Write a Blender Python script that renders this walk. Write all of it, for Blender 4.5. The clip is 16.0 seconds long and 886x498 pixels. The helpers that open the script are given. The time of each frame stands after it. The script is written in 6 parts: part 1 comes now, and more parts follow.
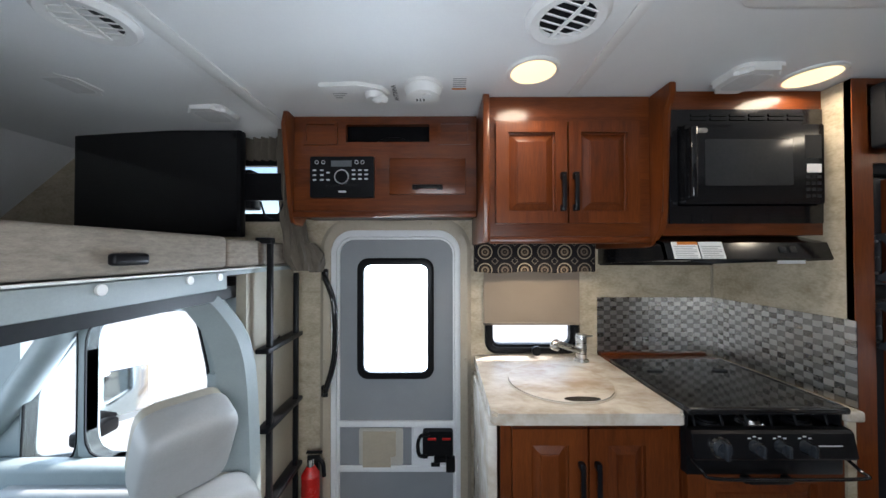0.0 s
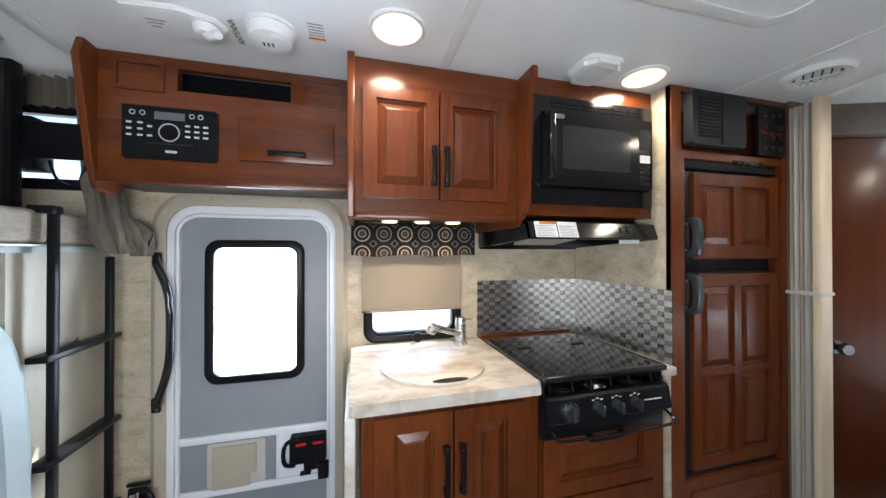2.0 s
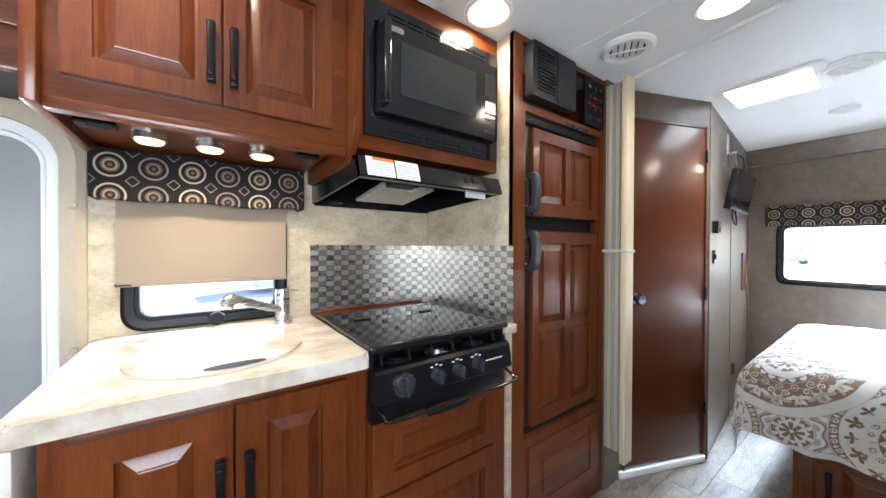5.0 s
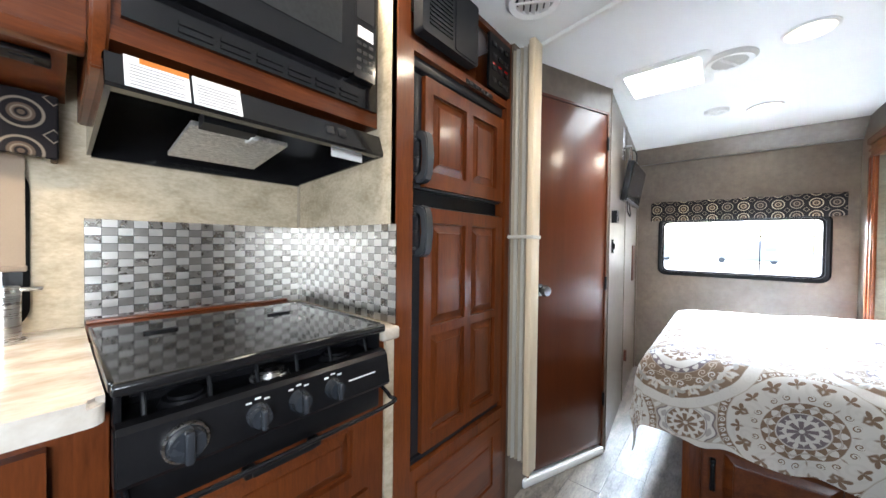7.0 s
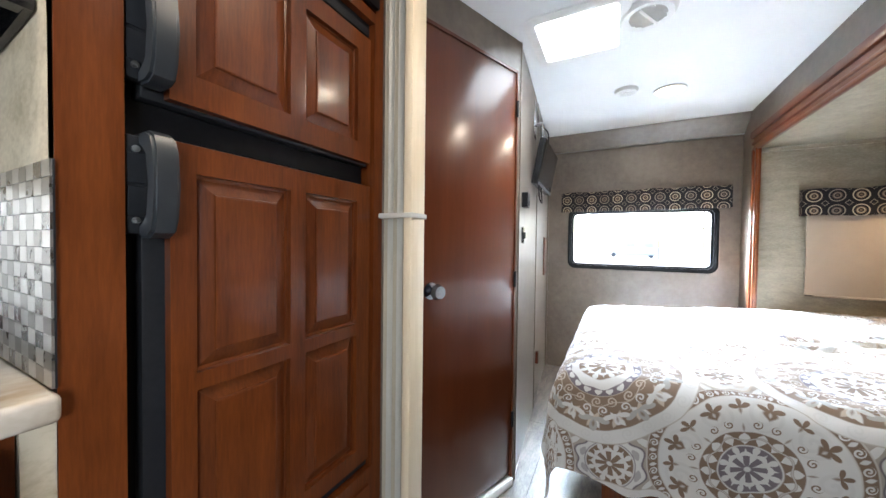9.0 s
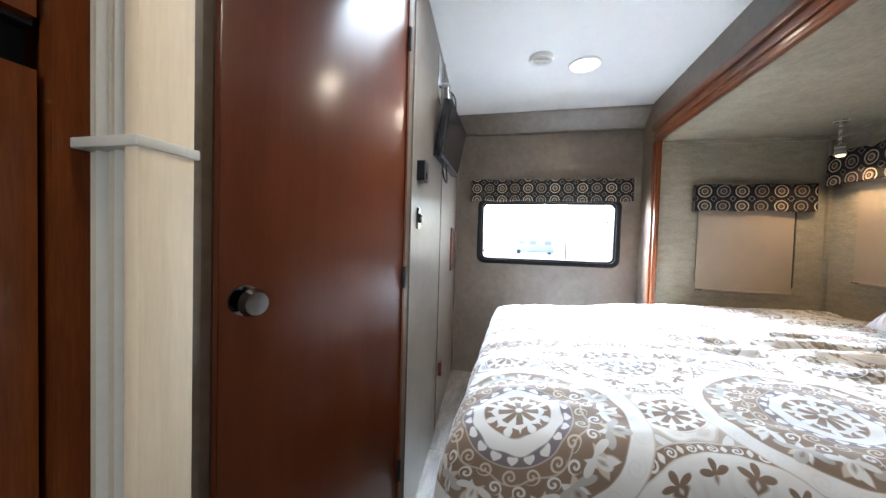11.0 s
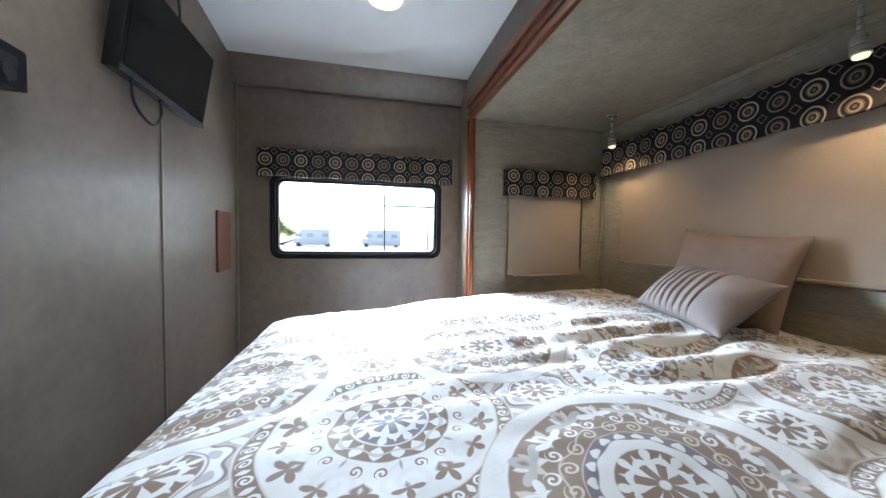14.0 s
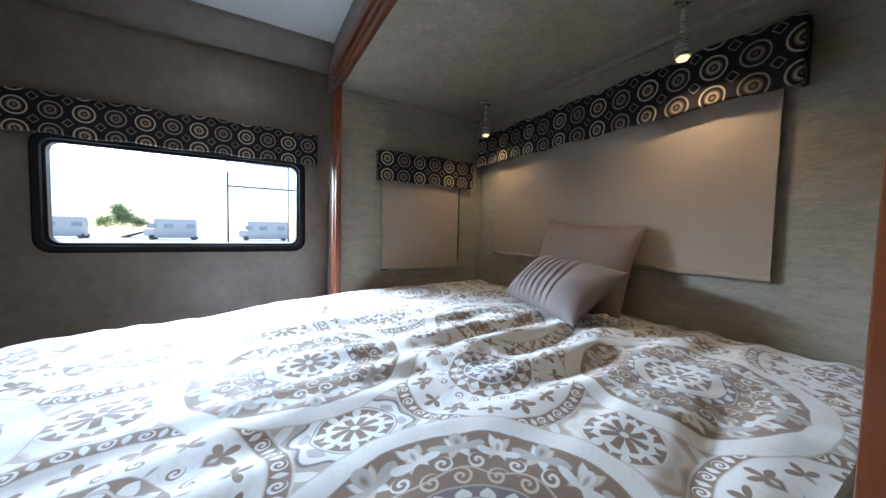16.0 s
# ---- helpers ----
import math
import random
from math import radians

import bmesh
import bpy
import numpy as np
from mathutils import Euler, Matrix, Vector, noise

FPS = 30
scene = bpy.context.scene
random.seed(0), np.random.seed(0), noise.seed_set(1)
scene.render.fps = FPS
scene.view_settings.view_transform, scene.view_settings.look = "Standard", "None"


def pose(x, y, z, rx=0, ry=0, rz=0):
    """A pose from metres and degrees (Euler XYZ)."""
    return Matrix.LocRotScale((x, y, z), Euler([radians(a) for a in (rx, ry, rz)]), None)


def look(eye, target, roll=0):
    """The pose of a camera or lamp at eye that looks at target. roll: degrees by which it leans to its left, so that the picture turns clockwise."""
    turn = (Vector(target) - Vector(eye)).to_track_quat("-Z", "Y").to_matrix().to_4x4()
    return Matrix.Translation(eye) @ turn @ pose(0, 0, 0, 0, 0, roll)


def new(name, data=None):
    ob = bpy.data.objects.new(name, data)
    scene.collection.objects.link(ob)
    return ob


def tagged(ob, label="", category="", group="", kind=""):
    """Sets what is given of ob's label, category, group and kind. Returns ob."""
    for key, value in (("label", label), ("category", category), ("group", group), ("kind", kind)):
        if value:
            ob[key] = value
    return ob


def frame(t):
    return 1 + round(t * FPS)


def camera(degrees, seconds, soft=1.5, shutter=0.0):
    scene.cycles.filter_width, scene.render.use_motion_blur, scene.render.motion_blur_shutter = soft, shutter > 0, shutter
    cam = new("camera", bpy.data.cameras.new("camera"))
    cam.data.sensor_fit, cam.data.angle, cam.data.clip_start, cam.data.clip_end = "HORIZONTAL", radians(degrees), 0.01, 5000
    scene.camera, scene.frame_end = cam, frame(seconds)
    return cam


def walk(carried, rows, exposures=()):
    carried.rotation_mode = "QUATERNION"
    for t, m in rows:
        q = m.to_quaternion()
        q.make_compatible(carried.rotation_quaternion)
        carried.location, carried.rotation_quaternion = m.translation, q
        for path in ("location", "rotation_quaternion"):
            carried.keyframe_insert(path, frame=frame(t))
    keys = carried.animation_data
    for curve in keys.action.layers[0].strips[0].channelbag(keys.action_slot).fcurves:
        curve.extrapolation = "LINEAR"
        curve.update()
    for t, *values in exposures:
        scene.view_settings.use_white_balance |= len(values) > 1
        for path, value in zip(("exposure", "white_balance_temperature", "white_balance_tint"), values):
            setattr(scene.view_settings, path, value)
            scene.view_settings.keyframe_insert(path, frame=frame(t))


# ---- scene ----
cam = camera(106.7, 16.0)
PATH = [
    (0, (0.49, -1.656, 1.411), (0.486, 0.344, 1.436), -0.1),
    (0.5, (0.531, -1.633, 1.391), (0.655, 0.363, 1.417), -0.1),
    (1, (0.579, -1.61, 1.371), (0.83, 0.374, 1.399), -0.1),
    (1.5, (0.622, -1.588, 1.352), (1.003, 0.376, 1.376), -0.1),
    (2, (0.656, -1.574, 1.34), (1.173, 0.358, 1.352), 0.0),
    (2.5, (0.687, -1.558, 1.321), (1.329, 0.336, 1.327), 0.0),
    (3, (0.718, -1.536, 1.296), (1.474, 0.316, 1.296), 0.1),
    (3.5, (0.749, -1.504, 1.26), (1.615, 0.299, 1.262), 0.1),
    (4, (0.789, -1.467, 1.23), (1.767, 0.278, 1.227), 0.1),
    (4.2, (0.811, -1.454, 1.223), (1.829, 0.268, 1.215), 0.1),
    (6.5, (1.117, -1.326, 1.132), (2.562, 0.056, 1.108), 0.6),
    (7, (1.211, -1.283, 1.133), (2.731, 0.015, 1.101), 0.7),
    (7.5, (1.317, -1.247, 1.123), (2.912, -0.042, 1.088), 0.7),
    (8, (1.446, -1.219, 1.116), (3.106, -0.104, 1.076), 0.5),
    (8.5, (1.576, -1.205, 1.107), (3.294, -0.182, 1.064), 0.6),
    (9, (1.694, -1.188, 1.092), (3.467, -0.264, 1.049), 0.7),
    (9.2, (1.745, -1.173, 1.088), (3.542, -0.296, 1.043), 0.6),
    (11.3, (2.211, -1.154, 1.048), (4.176, -0.783, 0.997), 1.7),
    (11.5, (2.257, -1.169, 1.046), (4.232, -0.856, 0.999), 1.6),
    (12, (2.353, -1.212, 1.046), (4.346, -1.051, 0.997), 1.3),
    (12.5, (2.436, -1.251, 1.049), (4.435, -1.238, 0.997), 1.2),
    (13, (2.51, -1.289, 1.051), (4.504, -1.429, 0.996), 1.2),
    (13.5, (2.565, -1.336, 1.039), (4.543, -1.623, 0.979), 1.1),
    (14, (2.619, -1.394, 1.025), (4.569, -1.835, 0.951), 0.8),
    (14.5, (2.67, -1.461, 1.003), (4.578, -2.055, 0.92), 0.8),
    (15, (2.707, -1.519, 0.985), (4.56, -2.267, 0.895), 0.9),
    (15.5, (2.732, -1.562, 0.989), (4.519, -2.453, 0.889), 1.0),
    (16, (2.749, -1.593, 1.006), (4.473, -2.601, 0.904), 1.3),
]
walk(cam, [(t, look(eye, target, roll)) for t, eye, target, roll in PATH],
     exposures=[(0, 0.95, 6150, 10), (1.0, 1.35, 6150, 10), (3, 1.75, 6150, 10), (4.2, 1.95, 6150, 10), (6.5, 2.35, 6200, 10), (9, 2.25, 6200, 10), (11.5, 1.65, 6200, 10), (13, 1.3, 6050, 10), (14.5, 0.95, 5950, 10), (16, 0.65, 5750, 10)])

# world, sun and exposure
world = bpy.data.worlds.new("sky")
scene.world = world
world.use_nodes = True
wn = world.node_tree.nodes
sky = wn.new("ShaderNodeTexSky")
sky.sky_type, sky.sun_disc = "NISHITA", False
sky.sun_elevation, sky.sun_rotation = radians(48), radians(70)
wn["Background"].inputs[1].default_value = 0.15
world.node_tree.links.new(sky.outputs[0], wn["Background"].inputs[0])
sun = new("sun", bpy.data.lights.new("sun", "SUN"))
sun.data.energy, sun.data.angle, sun.data.color = 5.0, radians(0.6), (1.0, 0.95, 0.88)
sun.matrix_world = look((8.0, 5.0, 9.0), (2.0, 0.0, 0.0))


def window_light(name, centre, toward, w, h, watts, color=(0.72, 0.86, 1.0)):
    la = bpy.data.lights.new(name, "AREA")
    la.shape, la.size, la.size_y, la.energy, la.color = "RECTANGLE", w, h, watts, color
    ob = new(name, la)
    ob.matrix_world = look(centre, Vector(centre) + Vector(toward))
    return ob


window_light("skylight_daylight", (3.22, -1.03, 1.985), (0, 0, -1), 0.30, 0.30, 2.4).data.spread = radians(100)
window_light("rear_window_daylight", (5.15, -1.12, 1.60), (-0.82, -0.38, -0.40), 1.1, 0.5, 98).data.spread = radians(76)
window_light("door_window_daylight", (0.25, 0.06, 1.08), (0, -1, 0), 0.34, 0.56, 3.2)
window_light("sink_window_daylight", (0.93, 0.30, 1.30), (0, -0.8, -0.6), 0.5, 0.3, 0.9)
window_light("cab_window_daylight", (-1.0, 0.14, 0.8), (0, -1, 0), 0.70, 0.75, 6.5)
window_light("quarter_window_daylight", (-1.5, 0.14, 0.72), (0, -1, 0), 0.34, 0.66, 1.8)
window_light("windshield_daylight", (-2.1, -1.0, 0.8), (1, 0, 0), 1.8, 0.8, 6)
window_light("dinette_window_daylight", (0.55, -2.03, 1.25), (0, 1, 0), 1.0, 0.54, 7.4, (0.90, 0.95, 1.0))


def lamp_disc(x, y, z, watts, r=0.06, spread=150):
    la = bpy.data.lights.new("lamp_glow", "AREA")
    la.shape, la.size, la.energy, la.color, la.spread = "DISK", r * 2, watts, (1.0, 0.84, 0.64), radians(spread)
    new("lamp_glow", la).matrix_world = pose(x, y, z)


# ---- small building kit ----
ROOTS = {}


def thing(name, at, label="", category="", group="", kind=""):
    ob = new(name)
    ob.location = at
    ob.empty_display_size = 0.1
    ROOTS[ob.name] = Vector(at)
    return tagged(ob, label, category, group, kind)


def part(name, bm, material, parent=None, label="", flip=None, sharp=35):
    """Links a bmesh, given in world metres, as one mesh under parent."""
    if flip is not None:
        bm.transform(flip)
    origin = ROOTS[parent.name] if parent else Vector()
    bmesh.ops.translate(bm, verts=bm.verts, vec=-origin)
    bmesh.ops.recalc_face_normals(bm, faces=bm.faces)
    me = bpy.data.meshes.new(name)
    bm.to_mesh(me)
    bm.free()
    me.polygons.foreach_set("use_smooth", [True] * len(me.polygons))
    me.set_sharp_from_angle(angle=radians(sharp))
    me.materials.append(material)
    ob = new(name, me)
    if parent:
        ob.parent = parent
    ROOTS[ob.name] = origin
    if label:
        ob["label"] = label
    return ob


def solid(name, bm, material, label="", category="", group="", kind="", flip=None):
    """A one-mesh top-level thing with its origin at its base."""
    if flip is not None:
        bm.transform(flip)
    pts = [v.co for v in bm.verts]
    lo = Vector((min(p[i] for p in pts) for i in range(3)))
    hi = Vector((max(p[i] for p in pts) for i in range(3)))
    base = Vector(((lo.x + hi.x) / 2, (lo.y + hi.y) / 2, lo.z))
    bmesh.ops.translate(bm, verts=bm.verts, vec=-base)
    ob = part(name, bm, material)
    ob.location = base
    ROOTS[ob.name] = base
    return tagged(ob, label, category, group, kind)


def structure(name, bm, material, label=""):
    return tagged(part(name, bm, material), label, "", "", "structure")


def bx(bm, x0, x1, y0, y1, z0, z1, bevel=0.0, seg=2):
    vs = bmesh.ops.create_cube(bm, size=1.0)["verts"]
    for v in vs:
        v.co = Vector(((x0 + x1) / 2 + v.co.x * (x1 - x0), (y0 + y1) / 2 + v.co.y * (y1 - y0), (z0 + z1) / 2 + v.co.z * (z1 - z0)))
    if bevel:
        edges = list({e for v in vs for e in v.link_edges})
        bmesh.ops.bevel(bm, geom=edges, offset=bevel, segments=seg, affect="EDGES", profile=0.5)
    return bm


def box(x0, x1, y0, y1, z0, z1, bevel=0.0, seg=2):
    return bx(bmesh.new(), x0, x1, y0, y1, z0, z1, bevel, seg)


def rod(bm, a, b, r, r2=None, seg=20):
    a, b = Vector(a), Vector(b)
    d = b - a
    m = Matrix.Translation((a + b) / 2) @ d.to_track_quat("Z", "Y").to_matrix().to_4x4()
    bmesh.ops.create_cone(bm, cap_ends=True, segments=seg, radius1=r, radius2=r if r2 is None else r2, depth=d.length, matrix=m)
    return bm


def tube(bm, pts, r, seg=10, closed=False):
    pts = [Vector(p) for p in pts]
    n = len(pts)
    rings = []
    up = Vector((0.13, 0.21, 1)).normalized()
    for i, p in enumerate(pts):
        d = (pts[(i + 1) % n] - pts[i - 1]) if closed else (pts[min(i + 1, n - 1)] - pts[max(i - 1, 0)])
        d.normalize()
        s = d.cross(up if abs(d.dot(up)) < 0.95 else Vector((1, 0, 0))).normalized()
        t = s.cross(d)
        rr = r(i / max(1, n - 1)) if callable(r) else r
        rings.append([bm.verts.new(p + s * rr * math.cos(a) + t * rr * math.sin(a)) for a in (2 * math.pi * k / seg for k in range(seg))])
    for i in range(n if closed else n - 1):
        a, b = rings[i], rings[(i + 1) % n]
        for k in range(seg):
            bm.faces.new((a[k], a[(k + 1) % seg], b[(k + 1) % seg], b[k]))
    if not closed:
        bm.faces.new(rings[0])
        bm.faces.new(rings[-1])
    return bm


def smooth_path(pts, n=8):
    """Catmull-Rom through the points."""
    p = [Vector(q) for q in pts]
    p = [p[0] * 2 - p[1]] + p + [p[-1] * 2 - p[-2]]
    out = []
    for i in range(1, len(p) - 2):
        for k in range(n):
            t = k / n
            out.append(0.5 * ((2 * p[i]) + (p[i + 1] - p[i - 1]) * t + (2 * p[i - 1] - 5 * p[i] + 4 * p[i + 1] - p[i + 2]) * t * t
                              + (3 * p[i] - p[i - 1] - 3 * p[i + 1] + p[i + 2]) * t ** 3))
    return out + [p[-2]]


def rrect(u0, u1, v0, v1, r, n=6):
    r = max(min(r, (u1 - u0) / 2 - 1e-4, (v1 - v0) / 2 - 1e-4), 1e-4)
    out = []
    for cx, cy, a0 in ((u1 - r, v1 - r, 0), (u0 + r, v1 - r, 90), (u0 + r, v0 + r, 180), (u1 - r, v0 + r, 270)):
        for k in range(n + 1):
            a = radians(a0 + 90 * k / n)
            out.append((cx + r * math.cos(a), cy + r * math.sin(a)))
    return out


def prism(bm, outline, d0, d1):
    """A closed outline in (u, v), from depth d0 to d1; local axes (u, depth, v)."""
    a = [bm.verts.new((u, d0, v)) for u, v in outline]
    b = [bm.verts.new((u, d1, v)) for u, v in outline]
    n = len(a)
    bm.faces.new(a)
    bm.faces.new(b[::-1])
    for i in range(n):
        bm.faces.new((a[i], a[(i + 1) % n], b[(i + 1) % n], b[i]))
    return bm


def ring(bm, outer, inner, d0, d1, lip=0.0):
    """A frame between two outlines with as many points; lip rounds its front edge."""
    n = len(outer)
    o0 = [bm.verts.new((u, d0, v)) for u, v in outer]
    o1 = [bm.verts.new((u, d1 - lip, v)) for u, v in outer]
    i1 = [bm.verts.new((u, d1 - lip * 0.3, v)) for u, v in inner]
    i0 = [bm.verts.new((u, d0, v)) for u, v in inner]
    mid = [bm.verts.new((u * 0.65 + p * 0.35, d1, v * 0.65 + q * 0.35)) for (u, v), (p, q) in zip(outer, inner)] if lip else None
    loops = [o0, o1, mid, i1, i0] if lip else [o0, o1, i1, i0]
    for k in range(len(loops)):
        a, b = loops[k], loops[(k + 1) % len(loops)]
        for i in range(n):
            bm.faces.new((a[i], a[(i + 1) % n], b[(i + 1) % n], b[i]))
    return bm


def cells(bm, u0, u1, v0, v1, holes, d0, d1):
    """A slab in (u, depth, v) with rectangular holes right through it."""
    us = sorted({u0, u1, *(h[0] for h in holes), *(h[1] for h in holes)})
    vs = sorted({v0, v1, *(h[2] for h in holes), *(h[3] for h in holes)})
    us = [u for u in us if u0 <= u <= u1]
    vs = [v for v in vs if v0 <= v <= v1]
    grid = {}

    def vert(i, j, d):
        if (i, j, d) not in grid:
            grid[i, j, d] = bm.verts.new((us[i], d, vs[j]))
        return grid[i, j, d]

    def full(i, j):
        if not (0 <= i < len(us) - 1 and 0 <= j < len(vs) - 1):
            return False
        cu, cv = (us[i] + us[i + 1]) / 2, (vs[j] + vs[j + 1]) / 2
        return not any(h[0] < cu < h[1] and h[2] < cv < h[3] for h in holes)

    for i in range(len(us) - 1):
        for j in range(len(vs) - 1):
            if not full(i, j):
                continue
            for d in (d0, d1):
                bm.faces.new([vert(i, j, d), vert(i + 1, j, d), vert(i + 1, j + 1, d), vert(i, j + 1, d)])
            for di, dj, p, q in ((-1, 0, (i, j), (i, j + 1)), (1, 0, (i + 1, j), (i + 1, j + 1)), (0, -1, (i, j), (i + 1, j)), (0, 1, (i, j + 1), (i + 1, j + 1))):
                if not full(i + di, j + dj):
                    bm.faces.new([vert(*p, d0), vert(*q, d0), vert(*q, d1), vert(*p, d1)])
    return bm


def facing(x, y, turn):
    """Local (u to the right, depth out to the viewer, v up) into the world: the face stands at x, y; turn 0 faces -y, 90 faces -x."""
    return Matrix.Translation((x, y, 0)) @ Matrix.Rotation(radians(-turn), 4, "Z") @ Matrix.Diagonal((1, -1, 1, 1))


FRONT = facing(0, 0, 0)

# ---- materials ----


class Nodes:
    """A thin wrapper to write node arithmetic as plain expressions."""

    def __init__(self, name):
        self.mat = bpy.data.materials.new(name)
        self.mat.use_nodes = True
        self.tree = self.mat.node_tree
        self.bsdf = self.tree.nodes["Principled BSDF"]
        self.coord = self.tree.nodes.new("ShaderNodeTexCoord")

    def link(self, a, b):
        if isinstance(a, (int, float)):
            b.default_value = a
        elif isinstance(a, tuple):
            b.default_value = a if len(a) == len(b.default_value) else (*a, 1.0)
        else:
            self.tree.links.new(a, b)

    def m(self, op, a, b=0.0, c=0.0):
        n = self.tree.nodes.new("ShaderNodeMath")
        n.operation = op
        for v, s in zip((a, b, c), n.inputs):
            self.link(v, s)
        return n.outputs[0]

    def mix(self, f, a, b):
        n = self.tree.nodes.new("ShaderNodeMix")
        n.data_type = "RGBA"
        self.link(f, n.inputs[0])
        self.link(a, n.inputs[6])
        self.link(b, n.inputs[7])
        return n.outputs[2]

    def noise(self, vec, scale, detail=4.0, rough=0.55, distort=0.0):
        n = self.tree.nodes.new("ShaderNodeTexNoise")
        self.link(vec, n.inputs["Vector"])
        for k, v in (("Scale", scale), ("Detail", detail), ("Roughness", rough), ("Distortion", distort)):
            n.inputs[k].default_value = v
        return n.outputs["Fac"]

    def mapping(self, vec, scale=(1, 1, 1), shuffle=True):
        n = self.tree.nodes.new("ShaderNodeMapping")
        self.link(vec, n.inputs["Vector"])
        n.inputs["Scale"].default_value = scale
        if shuffle:
            info = self.tree.nodes.new("ShaderNodeObjectInfo")
            self.link(self.m("MULTIPLY", info.outputs["Random"], 37.0), n.inputs["Location"])
        return n.outputs[0]

    def ramp(self, f, a, b):
        n = self.tree.nodes.new("ShaderNodeMapRange")
        self.link(f, n.inputs[0])
        n.inputs[1].default_value, n.inputs[2].default_value = a, b
        return n.outputs[0]

    def bump(self, h, strength, dist=0.002):
        n = self.tree.nodes.new("ShaderNodeBump")
        n.inputs["Strength"].default_value, n.inputs["Distance"].default_value = strength, dist
        self.link(h, n.inputs["Height"])
        self.link(n.outputs[0], self.bsdf.inputs["Normal"])

    def xyz(self, vec):
        n = self.tree.nodes.new("ShaderNodeSeparateXYZ")
        self.link(vec, n.inputs[0])
        return n.outputs

    def set(self, **kw):
        for k, v in kw.items():
            self.link(v, self.bsdf.inputs[k.replace("_", " ")])
        return self.mat


def surface(name, c1, c2, rough=0.5, scale=6.0, stretch=(1, 1, 1), fine=90.0, bump=0.1, metal=0.0, rvar=0.12, coat=0.0, spec=0.5, lo=0.32, hi=0.68, fw=0.35, shuffle=True):
    n = Nodes(name)
    v = n.mapping(n.coord.outputs["Object"], stretch, shuffle)
    big, small = n.noise(v, scale, 5.0, 0.6, 0.4), n.noise(v, fine, 3.0, 0.6)
    f = n.m("ADD", n.m("MULTIPLY", big, 1 - fw), n.m("MULTIPLY", small, fw))
    n.set(Base_Color=n.mix(n.ramp(f, lo, hi), c1, c2), Metallic=metal)
    n.set(Roughness=n.m("MULTIPLY_ADD", n.m("SUBTRACT", f, 0.5), rvar * 2, rough))
    if spec != 0.5:
        n.set(Specular_IOR_Level=spec)
    if coat:
        n.set(Coat_Weight=coat, Coat_Roughness=0.2, Specular_IOR_Level=0.3)
    if bump:
        n.bump(small, bump, 0.001)
    return n.mat




def stained_wood(name, stretch, along):
    """Lacquered cherry: fine grain, cloudy stain and glued staves of slightly different tone."""
    n = Nodes(name)
    v = n.mapping(n.coord.outputs["Object"], stretch)
    big, small = n.noise(v, 3.0, 5.0, 0.6, 0.4), n.noise(v, 28.0, 3.0, 0.6)
    cloud = n.noise(n.coord.outputs["Object"], 7.0, 3.0)
    x, y, z = n.xyz(n.coord.outputs["Object"])
    across = n.m("ADD", x, y) if along == "z" else n.m("ADD", z, n.m("MULTIPLY", y, 0.3))
    stave = n.tree.nodes.new("ShaderNodeTexWhiteNoise")
    stave.noise_dimensions = "1D"
    n.link(n.m("FLOOR", n.m("MULTIPLY", across, 13.0)), stave.inputs["W"])
    f = n.m("ADD", n.m("MULTIPLY", big, 0.42), n.m("MULTIPLY", small, 0.30))
    f = n.m("ADD", f, n.m("MULTIPLY", cloud, 0.18))
    f = n.m("ADD", f, n.m("MULTIPLY", stave.outputs["Value"], 0.12))
    n.set(Base_Color=n.mix(n.ramp(f, 0.33, 0.68), (0.056, 0.0112, 0.0026), (0.172, 0.0425, 0.0080)))
    n.set(Roughness=n.m("MULTIPLY_ADD", small, 0.16, 0.30), Coat_Weight=0.5, Coat_Roughness=0.15, Specular_IOR_Level=0.2)
    n.bump(small, 0.05, 0.001)
    return n.mat


WOOD = stained_wood("cherry_wood", (9, 9, 0.8), "z")
WOOD_H = stained_wood("cherry_wood_across", (0.8, 9, 9), "x")
WOOD_DOOR = surface("cherry_door_veneer", (0.058, 0.0120, 0.0036), (0.108, 0.0255, 0.0065), 0.32, 2.0, (7, 7, 0.5), 24.0, 0.02, coat=0.5, lo=0.2, hi=0.8, fw=0.3)
PAPER = surface("beige_wallpaper", (0.33, 0.265, 0.17), (0.56, 0.485, 0.36), 0.55, 9.0, (1, 1, 1.8), 60.0, 0.2, lo=0.34, hi=0.60, fw=0.35, shuffle=False)


def mottled_panel(name, c1, c2, rough):
    """Satin vinyl wallboard with a soft leathery mottle."""
    n = Nodes(name)
    v = n.coord.outputs["Object"]
    f = n.m("ADD", n.m("MULTIPLY", n.noise(v, 4.0, 6.0, 0.65), 0.55), n.m("MULTIPLY", n.noise(v, 26.0, 5.0, 0.6), 0.45))
    n.set(Base_Color=n.mix(n.ramp(f, 0.30, 0.70), c1, c2), Roughness=rough)
    return n.mat


